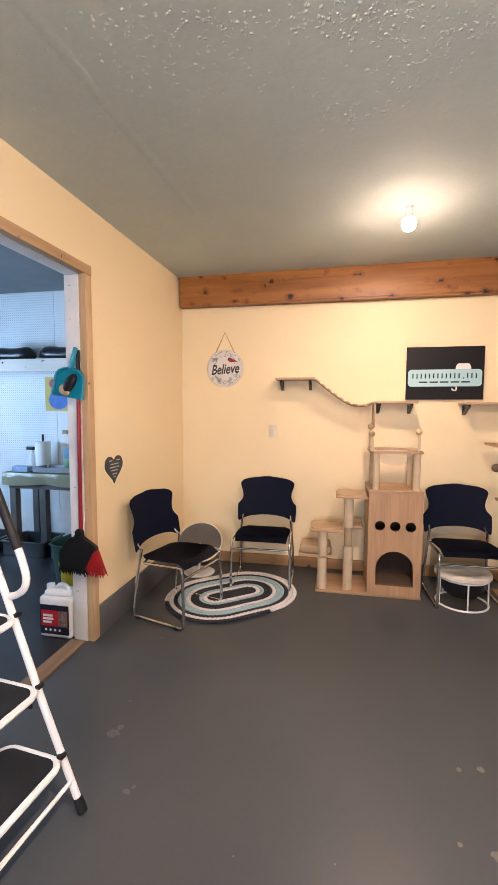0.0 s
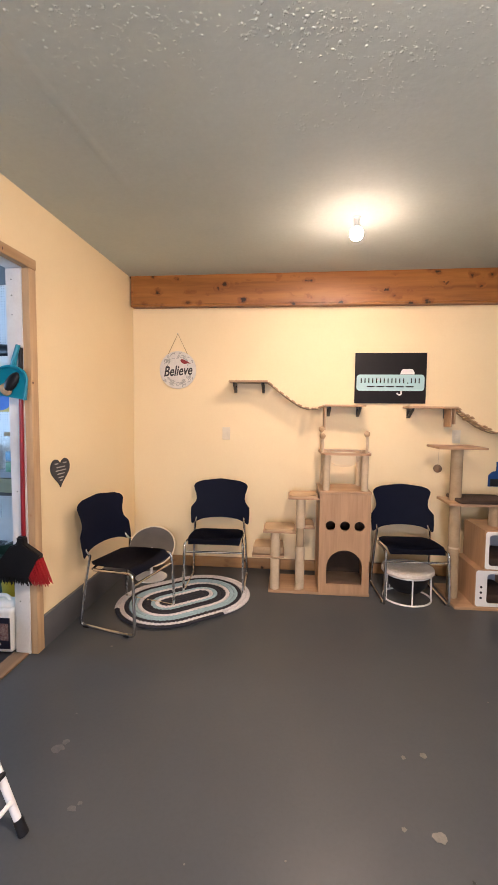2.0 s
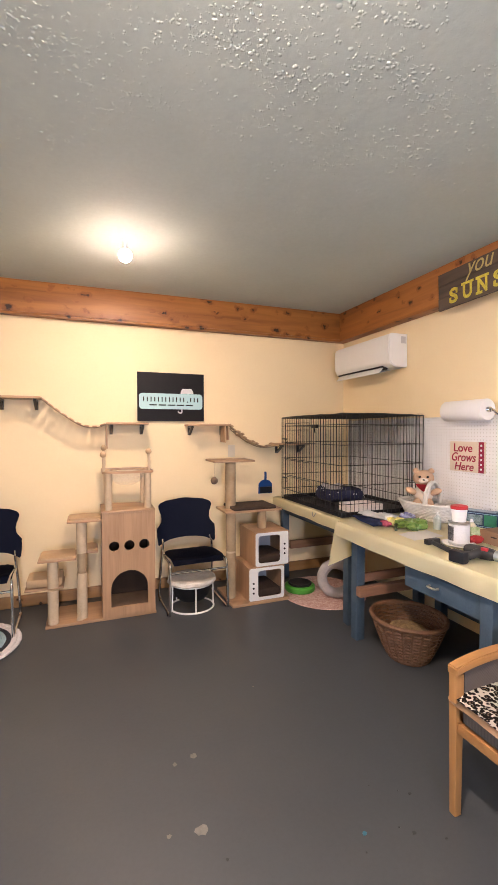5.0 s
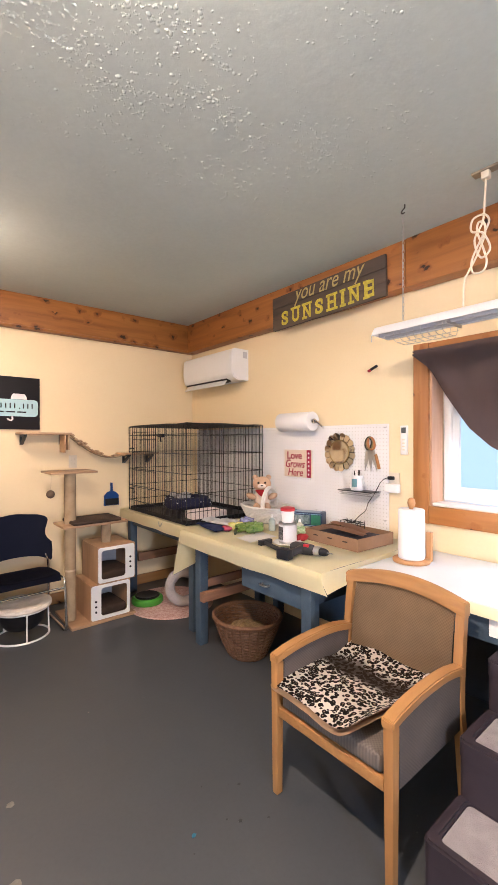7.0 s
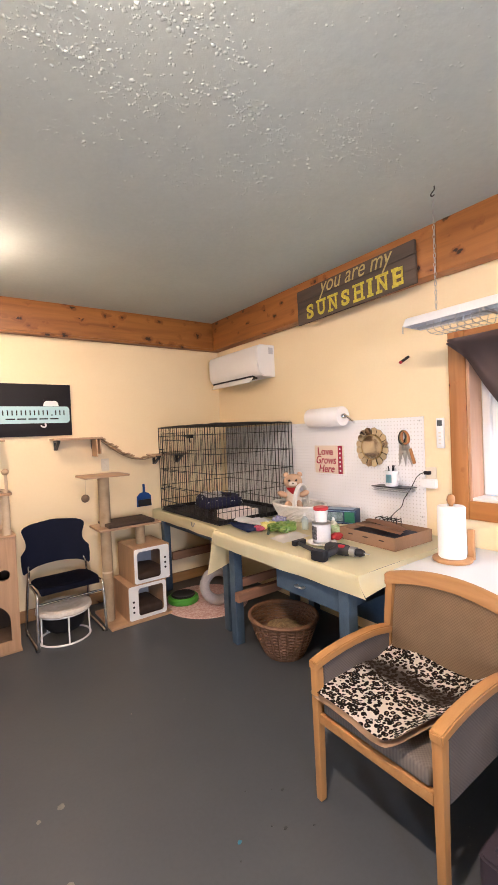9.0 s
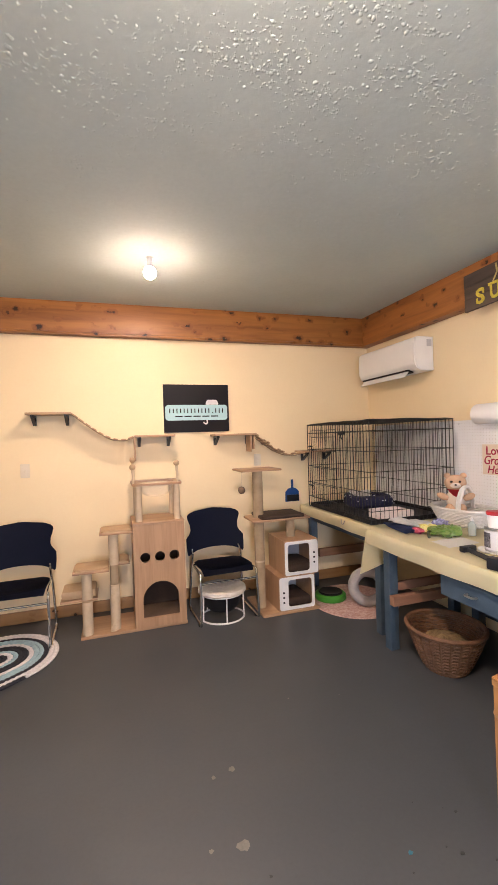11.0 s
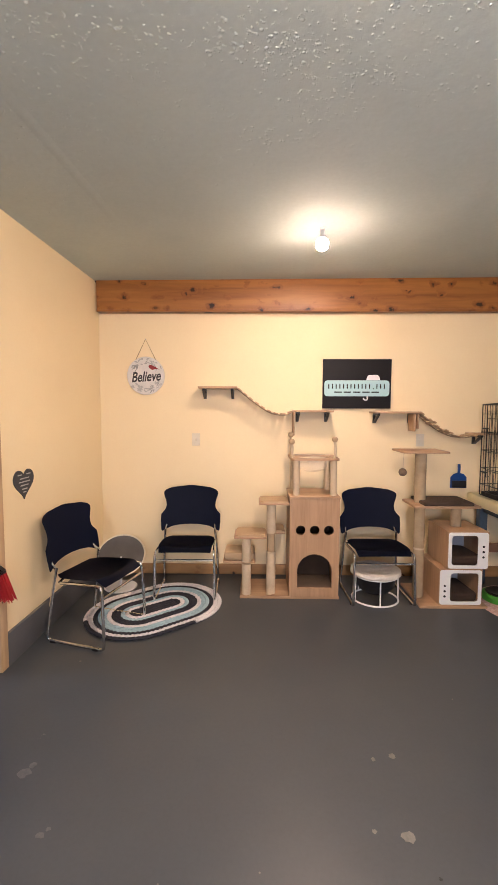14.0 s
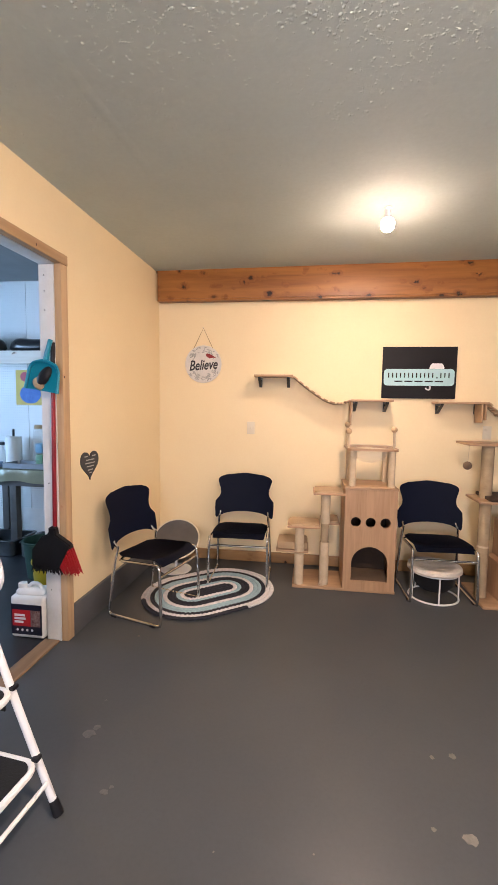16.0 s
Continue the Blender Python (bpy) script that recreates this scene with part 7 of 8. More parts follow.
box(bm, (2.856, 2.142, 1.178), (2.873, 2.442, 1.402), 0.002)
part("board", bm, plain("cream_paint", (0.74, 0.62, 0.48), (0.70, 0.58, 0.44), rough=0.6), ls)
RASP = plain("raspberry_paint", (0.36, 0.012, 0.05), (0.30, 0.01, 0.04), rough=0.5)
bm = B()
box(bm, (2.8535, 2.143, 1.179), (2.8558, 2.186, 1.401))
edge = part("red_edge", bm, RASP, ls, "red edge band", smooth=0)
for k in range(6):
    bm = B()
    slab(bm, circle(2.1645, 1.205 + 0.034 * k, 0.008, 12), [], "x", 2.8522, 2.8534)
    part("dot", bm, SIGN_WHITE, edge, "white dot")
text("Love", RASP, ls, on_east(2.8545, 2.322, 1.356), 0.165, 0.062, bold=0.015)
text("Grows", RASP, ls, on_east(2.8545, 2.315, 1.287), 0.215, 0.066, shear=0.25, bold=0.01)
text("Here", RASP, ls, on_east(2.8545, 2.312, 1.217), 0.170, 0.060, shear=0.25, bold=0.01)

mi = thing("sunburst_mirror", "round mirror with a scalloped ring of mirror tiles", "mirror", at=(2.866, 1.862, 1.391))
MIRROR = plain("antique_mirror", (0.60, 0.58, 0.55), (0.48, 0.46, 0.43), rough=0.05, metal=1.0, bump=0.0, spread=0.03)
MC = (1.866, 1.391)
bm = B()
slab(bm, circle(*MC, 0.086, 40), [], "x", 2.858, 2.872)
part("glass", bm, MIRROR, mi)
bm = B()
tube(bm, [(2.858, MC[0] + 0.088 * math.cos(2 * math.pi * k / 40), MC[1] + 0.088 * math.sin(2 * math.pi * k / 40)) for k in range(40)], 0.004, 6, closed=True)
part("ring", bm, plain("aged_brass", (0.50, 0.36, 0.16), (0.36, 0.25, 0.10), rough=0.3, metal=1.0), mi, "aged brass ring")
rng = random.Random(2)
for k in range(16):
    a0, a1 = 2 * math.pi * k / 16 + 0.02, 2 * math.pi * (k + 1) / 16 - 0.02
    am = (a0 + a1) / 2
    pts = [(0.092, a0), (0.138, a0), (0.146, am), (0.138, a1), (0.092, a1)]
    t = rng.uniform(-0.004, 0.004)
    bm = B()
    slab(bm, [(MC[0] + r * math.cos(a), MC[1] + r * math.sin(a)) for r, a in pts], [], "x", 2.861 + t, 2.868 + t)
    for v in bm.verts:
        d = math.hypot(v.co.y - MC[0], v.co.z - MC[1])
        v.co.x += (d - 0.09) * (-0.10 + 22 * t)
    part("mirror_tile", bm, MIRROR, mi)
bm = B()
slab(bm, circle(*MC, 0.13, 32), [], "x", 2.869, 2.8735)
part("backing", bm, BLACK, mi)

sc = thing("scissors", "steel scissors with black and orange handles hanging", "scissors", at=(2.866, 1.59, 1.40))
for y, tilt, ma in ((1.622, 9, BLACK), (1.602, -3, plain("tan_black_handle", (0.30, 0.21, 0.06), (0.02, 0.02, 0.02), rough=0.5, scale=30)), (1.580, -14, plain("orange_handle", (0.45, 0.17, 0.05), rough=0.45))):
    m = Matrix.Translation((2.866, y, 1.40)) @ Matrix.Rotation(radians(tilt), 4, "X")
    bm = B()
    slab(bm, [(-0.017, 0.025), (0.017, 0.025), (0.015, -0.06), (0.0, -0.14), (-0.013, -0.06)], [], "x", -0.002, 0.002)
    bm.transform(m)
    part("blade", bm, STEEL, sc, "steel blade")
    bm = B()
    tube(bm, [(0, 0.026 * math.cos(q), 0.058 + 0.042 * math.sin(q)) for q in np.linspace(0, 2 * math.pi, 16, endpoint=False)], 0.009, 7, closed=True)
    bm.transform(m)
    part("finger_loop", bm, ma, sc)
bm = B()
box(bm, (2.858, 1.532, 1.28), (2.870, 1.552, 1.385), 0.004, Matrix.Translation((2.86, 1.54, 1.33)) @ Matrix.Rotation(radians(-16), 4, "X") @ Matrix.Translation((-2.86, -1.54, -1.33)))
solo("utility_knife", bm, plain("orange_wood_handle", (0.45, 0.20, 0.06), rough=0.5), "tool with an orange-brown handle on the pegboard", "tool")
ms = thing("pegboard_shelf", "small black wire shelf on the pegboard", "shelf", at=(2.82, 1.68, 1.128))
bm = B()
box(bm, (2.755, 1.52, 1.122), (2.872, 1.80, 1.128), 0.002)
part("tray", bm, BLACK_METAL, ms)
bm = B()
for z in (1.10, 1.112):
    tube(bm, [(2.87, 1.53, z), (2.765, 1.53, z), (2.765, 1.79, z), (2.87, 1.79, z)], 0.0022, 6)
part("wire_edge", bm, STEEL, ms, "wire edge")
mug = thing("mug", "white mug with a blue print holding dark pens", "mug", at=(2.82, 1.672, 1.129))
bm = B()
lathe(bm, [(0, 0), (0.040, 0), (0.043, 0.006), (0.043, 0.105), (0.039, 0.105), (0.038, 0.008), (0, 0.008)], (2.812, 1.672, 1.129))
part("body", bm, WHITE_PLASTIC, mug)
bm = B()
tube(bm, spline([(2.812, 1.648, 1.21), (2.812, 1.620, 1.20), (2.812, 1.618, 1.165), (2.812, 1.648, 1.15)], 5), 0.006, 8)
part("handle", bm, WHITE_PLASTIC, mug)
bm = B()
sheet(bm, [[(2.812 + 0.0438 * math.cos(q), 1.672 + 0.0438 * math.sin(q), z) for z in (1.155, 1.18, 1.21)] for q in np.linspace(radians(160), radians(215), 9)], 0.0006)
part("print", bm, plain("blue_mug_print", (0.20, 0.42, 0.48), rough=0.4), mug, "pale blue printed patch", smooth=0)
for dy, dx, top in ((0.012, -0.01, 1.265), (-0.012, 0.008, 1.27), (0.022, 0.012, 1.25), (-0.02, -0.012, 1.26), (0.0, 0.016, 1.268)):
    bm = B()
    tube(bm, [(2.812 + dx * 0.5, 1.672 + dy * 0.5, 1.14), (2.812 + dx, 1.672 + dy * 1.4, top)], 0.004, 7)
    part("pen", bm, BLACK, mug, "dark pen")

ph = thing("paper_towel_holder", "paper towel roll on a chrome wall holder", "paper towel", "paper towels", at=(2.80, 2.22, 1.63))
bm = B()
lathe(bm, [(0.02, 0), (0.072, 0), (0.075, 0.004), (0.075, 0.346), (0.072, 0.35), (0.02, 0.35)], (2.792, 2.415, 1.628), 32, pose(0, 0, 0, 90))
part("roll", bm, PAPER, ph)
bm = B()
tube(bm, [(2.792, 2.43, 1.628), (2.792, 2.045, 1.628)], 0.009, 10)
part("rod", bm, CHROME, ph)
bm = B()
tube(bm, spline([(2.792, 2.045, 1.628), (2.80, 2.037, 1.625), (2.84, 2.03, 1.60), (2.88, 2.03, 1.575)], 5), 0.010, 8)
lathe(bm, [(0, 0), (0.022, 0), (0.018, 0.012), (0, 0.014)], (2.792, 2.057, 1.628), 18, pose(0, 0, 0, 90))
part("arm", bm, CHROME, ph, "chrome arm")

rem = thing("remote_control", "white air conditioner remote in a wall holder", "remote", at=(2.875, 1.345, 1.48))
bm = B()
box(bm, (2.862, 1.322, 1.385), (2.882, 1.370, 1.575), 0.005)
part("body", bm, WHITE_PLASTIC, rem)
bm = B()
box(bm, (2.8605, 1.330, 1.525), (2.8618, 1.362, 1.562))
part("screen", bm, plain("grey_screen", (0.10, 0.11, 0.11), rough=0.2), rem, "dark grey screen", smooth=0)
for k in range(4):
    bm = B()
    box(bm, (2.8605, 1.338, 1.412 + 0.022 * k), (2.8618, 1.354, 1.420 + 0.022 * k))
    part("button", bm, IVORY, rem, smooth=0)
so = thing("wall_socket", "white socket with a plugged adapter and black cord", "socket", at=(2.875, 1.43, 1.18))
bm = B()
box(bm, (2.872, 1.385, 1.145), (2.883, 1.458, 1.262), 0.003)
part("plate", bm, IVORY, so)
bm = B()
box(bm, (2.835, 1.372, 1.130), (2.8715, 1.466, 1.188), 0.006)
part("adapter", bm, WHITE_PLASTIC, so, "white plug-in adapter")
bm = B()
box(bm, (2.845, 1.415, 1.215), (2.8715, 1.455, 1.238), 0.004)
part("plug", bm, BLACK, so, "black plug")
bm = B()
tube(bm, spline([(2.85, 1.455, 1.228), (2.845, 1.50, 1.20), (2.84, 1.545, 1.12), (2.83, 1.572, 1.075), (2.838, 1.60, 1.04), (2.826, 1.612, 0.99), (2.83, 1.66, 0.95), (2.80, 1.70, 0.90), (2.74, 1.70, 0.905)], 6), 0.0026, 6)
part("cord", bm, BLACK, so, "black cord")
bm = B()
tube(bm, [(2.86, 1.545, 1.99), (2.80, 1.560, 1.955)], 0.010, 8)
hk = solo("wall_clip", bm, BLACK, "small black clip stuck out from the wall", "hook")
bm = B()
tube(bm, [(2.80, 1.560, 1.955), (2.79, 1.562, 1.948)], 0.0102, 8)
part("tip", bm, RED, hk, "dark red tip")

# pine sign under the ceiling
SUN_WOOD = wood("weathered_dark_plank", (0.105, 0.075, 0.052), (0.045, 0.032, 0.024), "y", 18, 0.75)
SUN_YELLOW = plain("worn_yellow_paint", (0.72, 0.60, 0.04), (0.34, 0.27, 0.03), rough=0.65, scale=38, fine=160)
ss = thing("plank_sign", "weathered dark plank sign with worn yellow lettering", "sign", at=(2.76, 1.93, 2.54))
TS = Matrix.Translation((2.752, 1.932, 2.535)) @ Matrix.Rotation(radians(-1.2), 4, "X") @ Matrix.Translation((-2.752, -1.932, -2.535))
for k in range(3):
    bm = B()
    box(bm, (2.742 + 0.002 * (k % 2), 1.402, 2.400 + 0.0905 * k), (2.766, 2.462, 2.4885 + 0.0905 * k), 0.003, TS)
    part("plank", bm, SUN_WOOD, ss)
text("you are my", plain("cream_yellow_paint", (0.52, 0.42, 0.15), (0.34, 0.27, 0.09), rough=0.65, scale=30), ss, TS @ on_east(2.7395, 1.885, 2.600), 0.66, 0.115, shear=0.32)
x = 0.425
for c in "SUNSHINE":
    w = 0.058 if c == "I" else 0.104
    m = TS @ on_east(2.7395, 1.945 + x - w / 2, 2.478)
    text(c, SUN_YELLOW, ss, m, {"I": 0.028}.get(c, 0.076), 0.112, bold=0.03, name="letter")
    feet = {"U": ((-0.026, 1), (0.026, 1)), "N": ((-0.026, 1), (-0.026, -1), (0.026, 1)), "H": ((-0.026, 1), (-0.026, -1), (0.026, 1), (0.026, -1)), "I": ((0, 1), (0, -1)), "E": ((-0.022, 1), (-0.022, -1)), "S": ()}[c]
    for u, v in feet:
        bm = B()
        box(bm, (u - 0.025, v * 0.052 - 0.009, -0.0016), (u + 0.025, v * 0.052 + 0.009, 0.0016))
        bm.transform(m)
        part("serif", bm, SUN_YELLOW, ss, smooth=0)
    if c == "S":
        for u, v in ((0.028, 0.028), (-0.028, -0.028)):
            bm = B()
            box(bm, (u - 0.007, v - 0.018, -0.0016), (u + 0.007, v + 0.018, 0.0016))
            bm.transform(m)
            part("serif", bm, SUN_YELLOW, ss, smooth=0)
    if c == "E":
        for v in (0.030, -0.030):
            bm = B()
            box(bm, (0.024, v - 0.016, -0.0016), (0.036, v + 0.016, 0.0016))
            bm.transform(m)
            part("serif", bm, SUN_YELLOW, ss, smooth=0)
    x -= w + 0.016

# curtain over the window
CURT = plain("mauve_brown_curtain", (0.165, 0.118, 0.108), (0.135, 0.095, 0.088), rough=0.9, scale=4, fine=400, bump=0.5, bump_scale=500)
cu = thing("curtain", "mauve-brown curtain swept aside over the window", "curtain", at=(2.84, 0.7, 2.05))
rows = []
for i in range(41):
    u = i / 40
    y = 1.262 - 1.12 * u
    bottom = float(np.interp(y, [0.14, 0.30, 0.45, 0.58, 0.68, 0.80, 0.93, 1.06, 1.16, 1.262], [2.015, 1.86, 1.66, 1.48, 1.40, 1.43, 1.55, 1.74, 1.92, 2.015]))
    row = []
    for j in range(18):
        v = j / 17
        z = 2.045 - (2.045 - bottom) * v
        fold = 0.014 * math.sin(9 * u + 5 * v) + 0.009 * math.sin(17 * u - 7 * v)
        row.append((2.835 + fold * (0.3 + v), y, z))
    rows.append(row)
bm = B()
sheet(bm, rows, 0.004)
part("cloth", bm, CURT, cu)
bm = B()
tube(bm, [(2.846, 1.272, 2.038), (2.846, 0.13, 2.038)], 0.006, 8)
part("rod", bm, CURT, cu)

# shop light on chains
sl = thing("shop_light", "white tube shop light hanging on a thin chain, unlit", "lamp", at=(2.42, 0.55, 2.08))
SL0, SL1 = -0.05, 1.235
bm = B()
slab(bm, [(2.335, 2.055), (2.362, 2.098), (2.385, 2.108), (2.455, 2.108), (2.478, 2.098), (2.505, 2.055), (2.500, 2.055), (2.470, 2.090), (2.370, 2.090), (2.340, 2.055)], [], "y", SL0, SL1)
part("housing", bm, LADW, sl)
for y in (SL0, SL1 - 0.003):
    bm = B()
    slab(bm, [(2.34, 2.056), (2.37, 2.095), (2.47, 2.095), (2.50, 2.056)], [], "y", y, y + 0.003)
    part("end_cap", bm, LADW, sl)
for x in (2.388, 2.452):
    bm = B()
    cyl(bm, (x, SL0 + 0.02, 2.062), (x, SL1 - 0.02, 2.062), 0.013, seg=14)
    part("tube", bm, plain("grey_unlit_tube", (0.52, 0.54, 0.58), rough=0.3, bump=0), sl, "unlit glass tube")
for y in (0.82, 0.02):
    bm = B()
    box(bm, (2.34, y, 2.04), (2.50, y + 0.01, 2.056), 0.002)
    part("tube_clip", bm, STEEL, sl)
bm = B()
tube(bm, [(2.34, 1.236, 2.057), (2.34, 1.236, 2.02)], 0.003, 6)
part("pull_hook", bm, STEEL, sl)
chain = thing("chain", "thin metal chain hanging from a ceiling hook", "chain", at=(2.41, 1.085, 2.74))
bm = B()
tube(bm, spline([(2.41, 1.078, 2.739), (2.41, 1.078, 2.72), (2.41, 1.090, 2.71), (2.41, 1.098, 2.70), (2.41, 1.088, 2.69), (2.41, 1.078, 2.695)], 5), 0.0035, 6)
part("hook", bm, BLACK_METAL, chain, "black ceiling hook")
zz, k = 2.688, 0
while zz > 2.125:
    bm = B()
    lp = [(0.0055 * math.cos(q), 0.0145 * math.sin(q)) for q in np.linspace(0, 2 * math.pi, 10, endpoint=False)]
    tube(bm, [((2.41 + u if k % 2 else 2.41), (1.087 if k % 2 else 1.087 + u), zz - 0.013 + v) for u, v in lp], 0.0016, 5, closed=True)
    part("link", bm, STEEL, chain)
    zz -= 0.0235
    k += 1
wb = thing("wire_basket", "small thin wire basket hung under the shop light", "basket", at=(2.42, 0.97, 2.0))
for k in range(8):
    bm = B()
    y = 0.84 + 0.037 * k
    tube(bm, spline([(2.335, y, 2.052), (2.338, y, 2.015), (2.36, y, 2.002), (2.42, y, 1.998), (2.48, y, 2.004), (2.50, y, 2.05)], 4), 0.0014, 5)
    part("rib", bm, STEEL, wb)
for x, z in ((2.335, 2.03), (2.342, 2.012), (2.38, 1.999), (2.46, 1.999), (2.50, 2.03)):
    bm = B()
    tube(bm, [(x, 0.835, z), (x, 1.105, z)], 0.0014, 5)
    part("wire", bm, STEEL, wb)
co = thing("cord_bundle", "looped white power cord hanging from the ceiling socket", "cord", at=(2.42, 0.70, 2.74))
bm = B()
box(bm, (2.415, 0.595, 2.728), (2.465, 0.742, 2.7385), 0.002)
part("ceiling_plate", bm, plain("tan_metal_plate", (0.32, 0.28, 0.20), (0.26, 0.22, 0.16), rough=0.5, metal=0.3), co, "tan metal ceiling plate")
bm = B()
box(bm, (2.418, 0.665, 2.692), (2.450, 0.700, 2.727), 0.004)
part("plug", bm, IVORY, co, "cream plug")
bm = B()
pts = [(2.432, 0.683, 2.69), (2.432, 0.688, 2.60), (2.430, 0.695, 2.50), (2.425, 0.730, 2.42), (2.42, 0.70, 2.33), (2.42, 0.66, 2.36), (2.42, 0.69, 2.44), (2.43, 0.745, 2.47), (2.43, 0.74, 2.525), (2.43, 0.69, 2.53), (2.43, 0.668, 2.49),
       (2.425, 0.70, 2.42), (2.42, 0.74, 2.33), (2.42, 0.735, 2.27), (2.42, 0.69, 2.265), (2.42, 0.675, 2.31), (2.425, 0.70, 2.40), (2.43, 0.72, 2.46), (2.43, 0.715, 2.50), (2.43, 0.69, 2.49), (2.425, 0.685, 2.43), (2.42, 0.72, 2.34), (2.42, 0.755, 2.28), (2.42, 0.775, 2.235), (2.42, 0.78, 2.11)]
tube(bm, spline(pts, 6), 0.0048, 7)
part("cord", bm, IVORY, co, "looped cream cord")

# ---- on the counter and the workbench ----
TOP = BENCH_TOP + 0.0045
pt = thing("paper_towel_stand", "paper towel roll on a wooden stand", "paper towel", "paper towels", at=(2.535, 1.11, 0.80))
BEECH_L = wood("turned_beech", (0.50, 0.27, 0.11), (0.36, 0.17, 0.06), "z", 26, 0.45)
bm = B()
lathe(bm, [(0, 0), (0.098, 0), (0.10, 0.004), (0.10, 0.014), (0.094, 0.018), (0, 0.018)], (2.535, 1.11, 0.801), 36)
part("base", bm, BEECH_L, pt)
bm = B()
lathe(bm, [(0.02, 0.019), (0.066, 0.019), (0.070, 0.024), (0.070, 0.288), (0.066, 0.294), (0.02, 0.294)], (2.535, 1.11, 0.801), 36)
part("roll", bm, PAPER, pt)
bm = B()
lathe(bm, [(0, 0.018), (0.011, 0.018), (0.011, 0.30), (0.016, 0.305), (0.022, 0.325), (0.019, 0.345), (0.010, 0.355), (0, 0.357)], (2.535, 1.11, 0.801), 20)
part("post", bm, BEECH_L, pt)
bm = B()
box(bm, (2.60, 1.028, 0.802), (2.622, 1.062, 0.965), 0.004)
part("side_board", bm, BEECH_L, pt, "upright reddish wooden arm")

tr = thing("cardboard_tray", "open brown cardboard tray with oddments on the workbench", "box", at=(2.53, 1.53, TOP))
MT = Matrix.Translation((2.568, 1.565, TOP)) @ pose(0, 0, 0, 0, 0, -3)
for a, b in (((-0.175, -0.215, 0.0), (0.175, 0.215, 0.004)), ((-0.175, -0.215, 0.0042), (-0.171, 0.215, 0.075)), ((0.171, -0.215, 0.0042), (0.175, 0.215, 0.075)), ((-0.1705, -0.215, 0.0042), (0.1705, -0.211, 0.075)), ((-0.1705, 0.211, 0.0042), (0.1705, 0.215, 0.075))):
    bm = B()
    box(bm, a, b, 0.0, MT)
    part("wall" if b[2] > 0.01 else "bottom", bm, CARD, tr, smooth=0)
for y in (-0.12, 0.0, 0.12):
    bm = B()
    slab(bm, circle(y, 0.045, 0.004, 10, 0.022), [], "x", -0.1765, -0.1752, MT)
    part("slot", bm, DARK, tr, "dark slot")
LEATHER = plain("tan_leather", (0.36, 0.19, 0.10), (0.27, 0.13, 0.065), rough=0.6)
for k, (dx, dy, r) in enumerate(((-0.06, 0.0, 6), (0.05, 0.03, -8))):
    rows = []
    for i in range(13):
        u = i / 12
        w = 0.028 + 0.016 * math.sin(math.pi * u) + 0.008 * u
        row = []
        for j in range(7):
            s = j / 6 * 2 - 1
            row.append(MT @ (Matrix.Translation((dx, dy, 0)) @ pose(0, 0, 0, 0, 0, r)) @ Vector((w * s, -0.17 + 0.33 * u, 0.072 + 0.020 * math.sin(2.2 * u) + 0.006 * (1 - s * s))))
        rows.append(row)
    bm = B()
    sheet(bm, rows, 0.012)
    solo("leather_strap", bm, LEATHER, "curved tan leather piece lying across the cardboard tray", "leather", "leather pieces")
bm = B()
box(bm, (-0.14, -0.19, 0.005), (0.15, 0.19, 0.05), 0.01, MT)
solo("dark_cloth", bm, plain("dark_blue_cloth", (0.03, 0.032, 0.05), (0.05, 0.04, 0.04), rough=0.9, scale=20, bump=0.8), "dark folded cloth in the cardboard tray", "cloth")
ch = thing("charger_rack", "small black wire rack at the cardboard tray", "rack", at=(2.70, 1.60, TOP))
for k in range(5):
    bm = B()
    y = 1.56 + 0.035 * k
    tube(bm, [(2.66, y, 0.885), (2.66, y, 0.93), (2.74, y, 0.93), (2.74, y, 0.885)], 0.0032, 6)
    part("hoop", bm, BLACK_METAL, ch)
for x, z in ((2.66, 0.91), (2.74, 0.91), (2.70, 0.93)):
    bm = B()
    tube(bm, [(x, 1.555, z), (x, 1.705, z)], 0.0028, 6)
    part("rail", bm, BLACK_METAL, ch)

can = thing("paint_can", "white-labelled tin standing on a paper plate", "can", at=(2.24, 1.79, TOP))
bm = B()
lathe(bm, [(0, 0), (0.075, 0.0), (0.094, 0.008), (0.092, 0.011), (0.07, 0.004), (0, 0.004)], (2.235, 1.785, TOP), 32)
solo("paper_plate", bm, PAPER, "small white paper plate under the tin", "plate")
bm = B()
lathe(bm, [(0, 0.0), (0.056, 0.0), (0.058, 0.004), (0.056, 0.009), (0.056, 0.118), (0.058, 0.122), (0.058, 0.128), (0.052, 0.129), (0.050, 0.122), (0, 0.122)], (2.24, 1.79, TOP + 0.0045), 32)
part("tin", bm, STEEL, can)
bm = B()
lathe(bm, [(0.0565, 0.012), (0.0572, 0.012), (0.0572, 0.116), (0.0565, 0.116)], (2.24, 1.79, TOP + 0.0045), 32)
lb = part("label", bm, plain("white_label_paper", (0.72, 0.72, 0.74), rough=0.55), can, "white paper label")
bm = B()
rows = [[(2.24 + 0.0582 * math.cos(a), 1.79 + 0.0582 * math.sin(a), TOP + z) for z in (0.028, 0.11)] for a in np.linspace(radians(140), radians(195), 10)]
sheet(bm, rows, 0.0008)
part("print_patch", bm, plain("black_white_print", (0.02, 0.02, 0.02), (0.35, 0.33, 0.33), rough=0.5, scale=60), lb, "dark printed patch")
tub = thing("lidded_tub", "small white tub with a red lid on the tin", "tub", at=(2.24, 1.79, TOP + 0.135))
bm = B()
lathe(bm, [(0, 0), (0.036, 0), (0.043, 0.072), (0, 0.072)], (2.243, 1.792, TOP + 0.134), 28)
part("body", bm, WHITE_PLASTIC, tub)
bm = B()
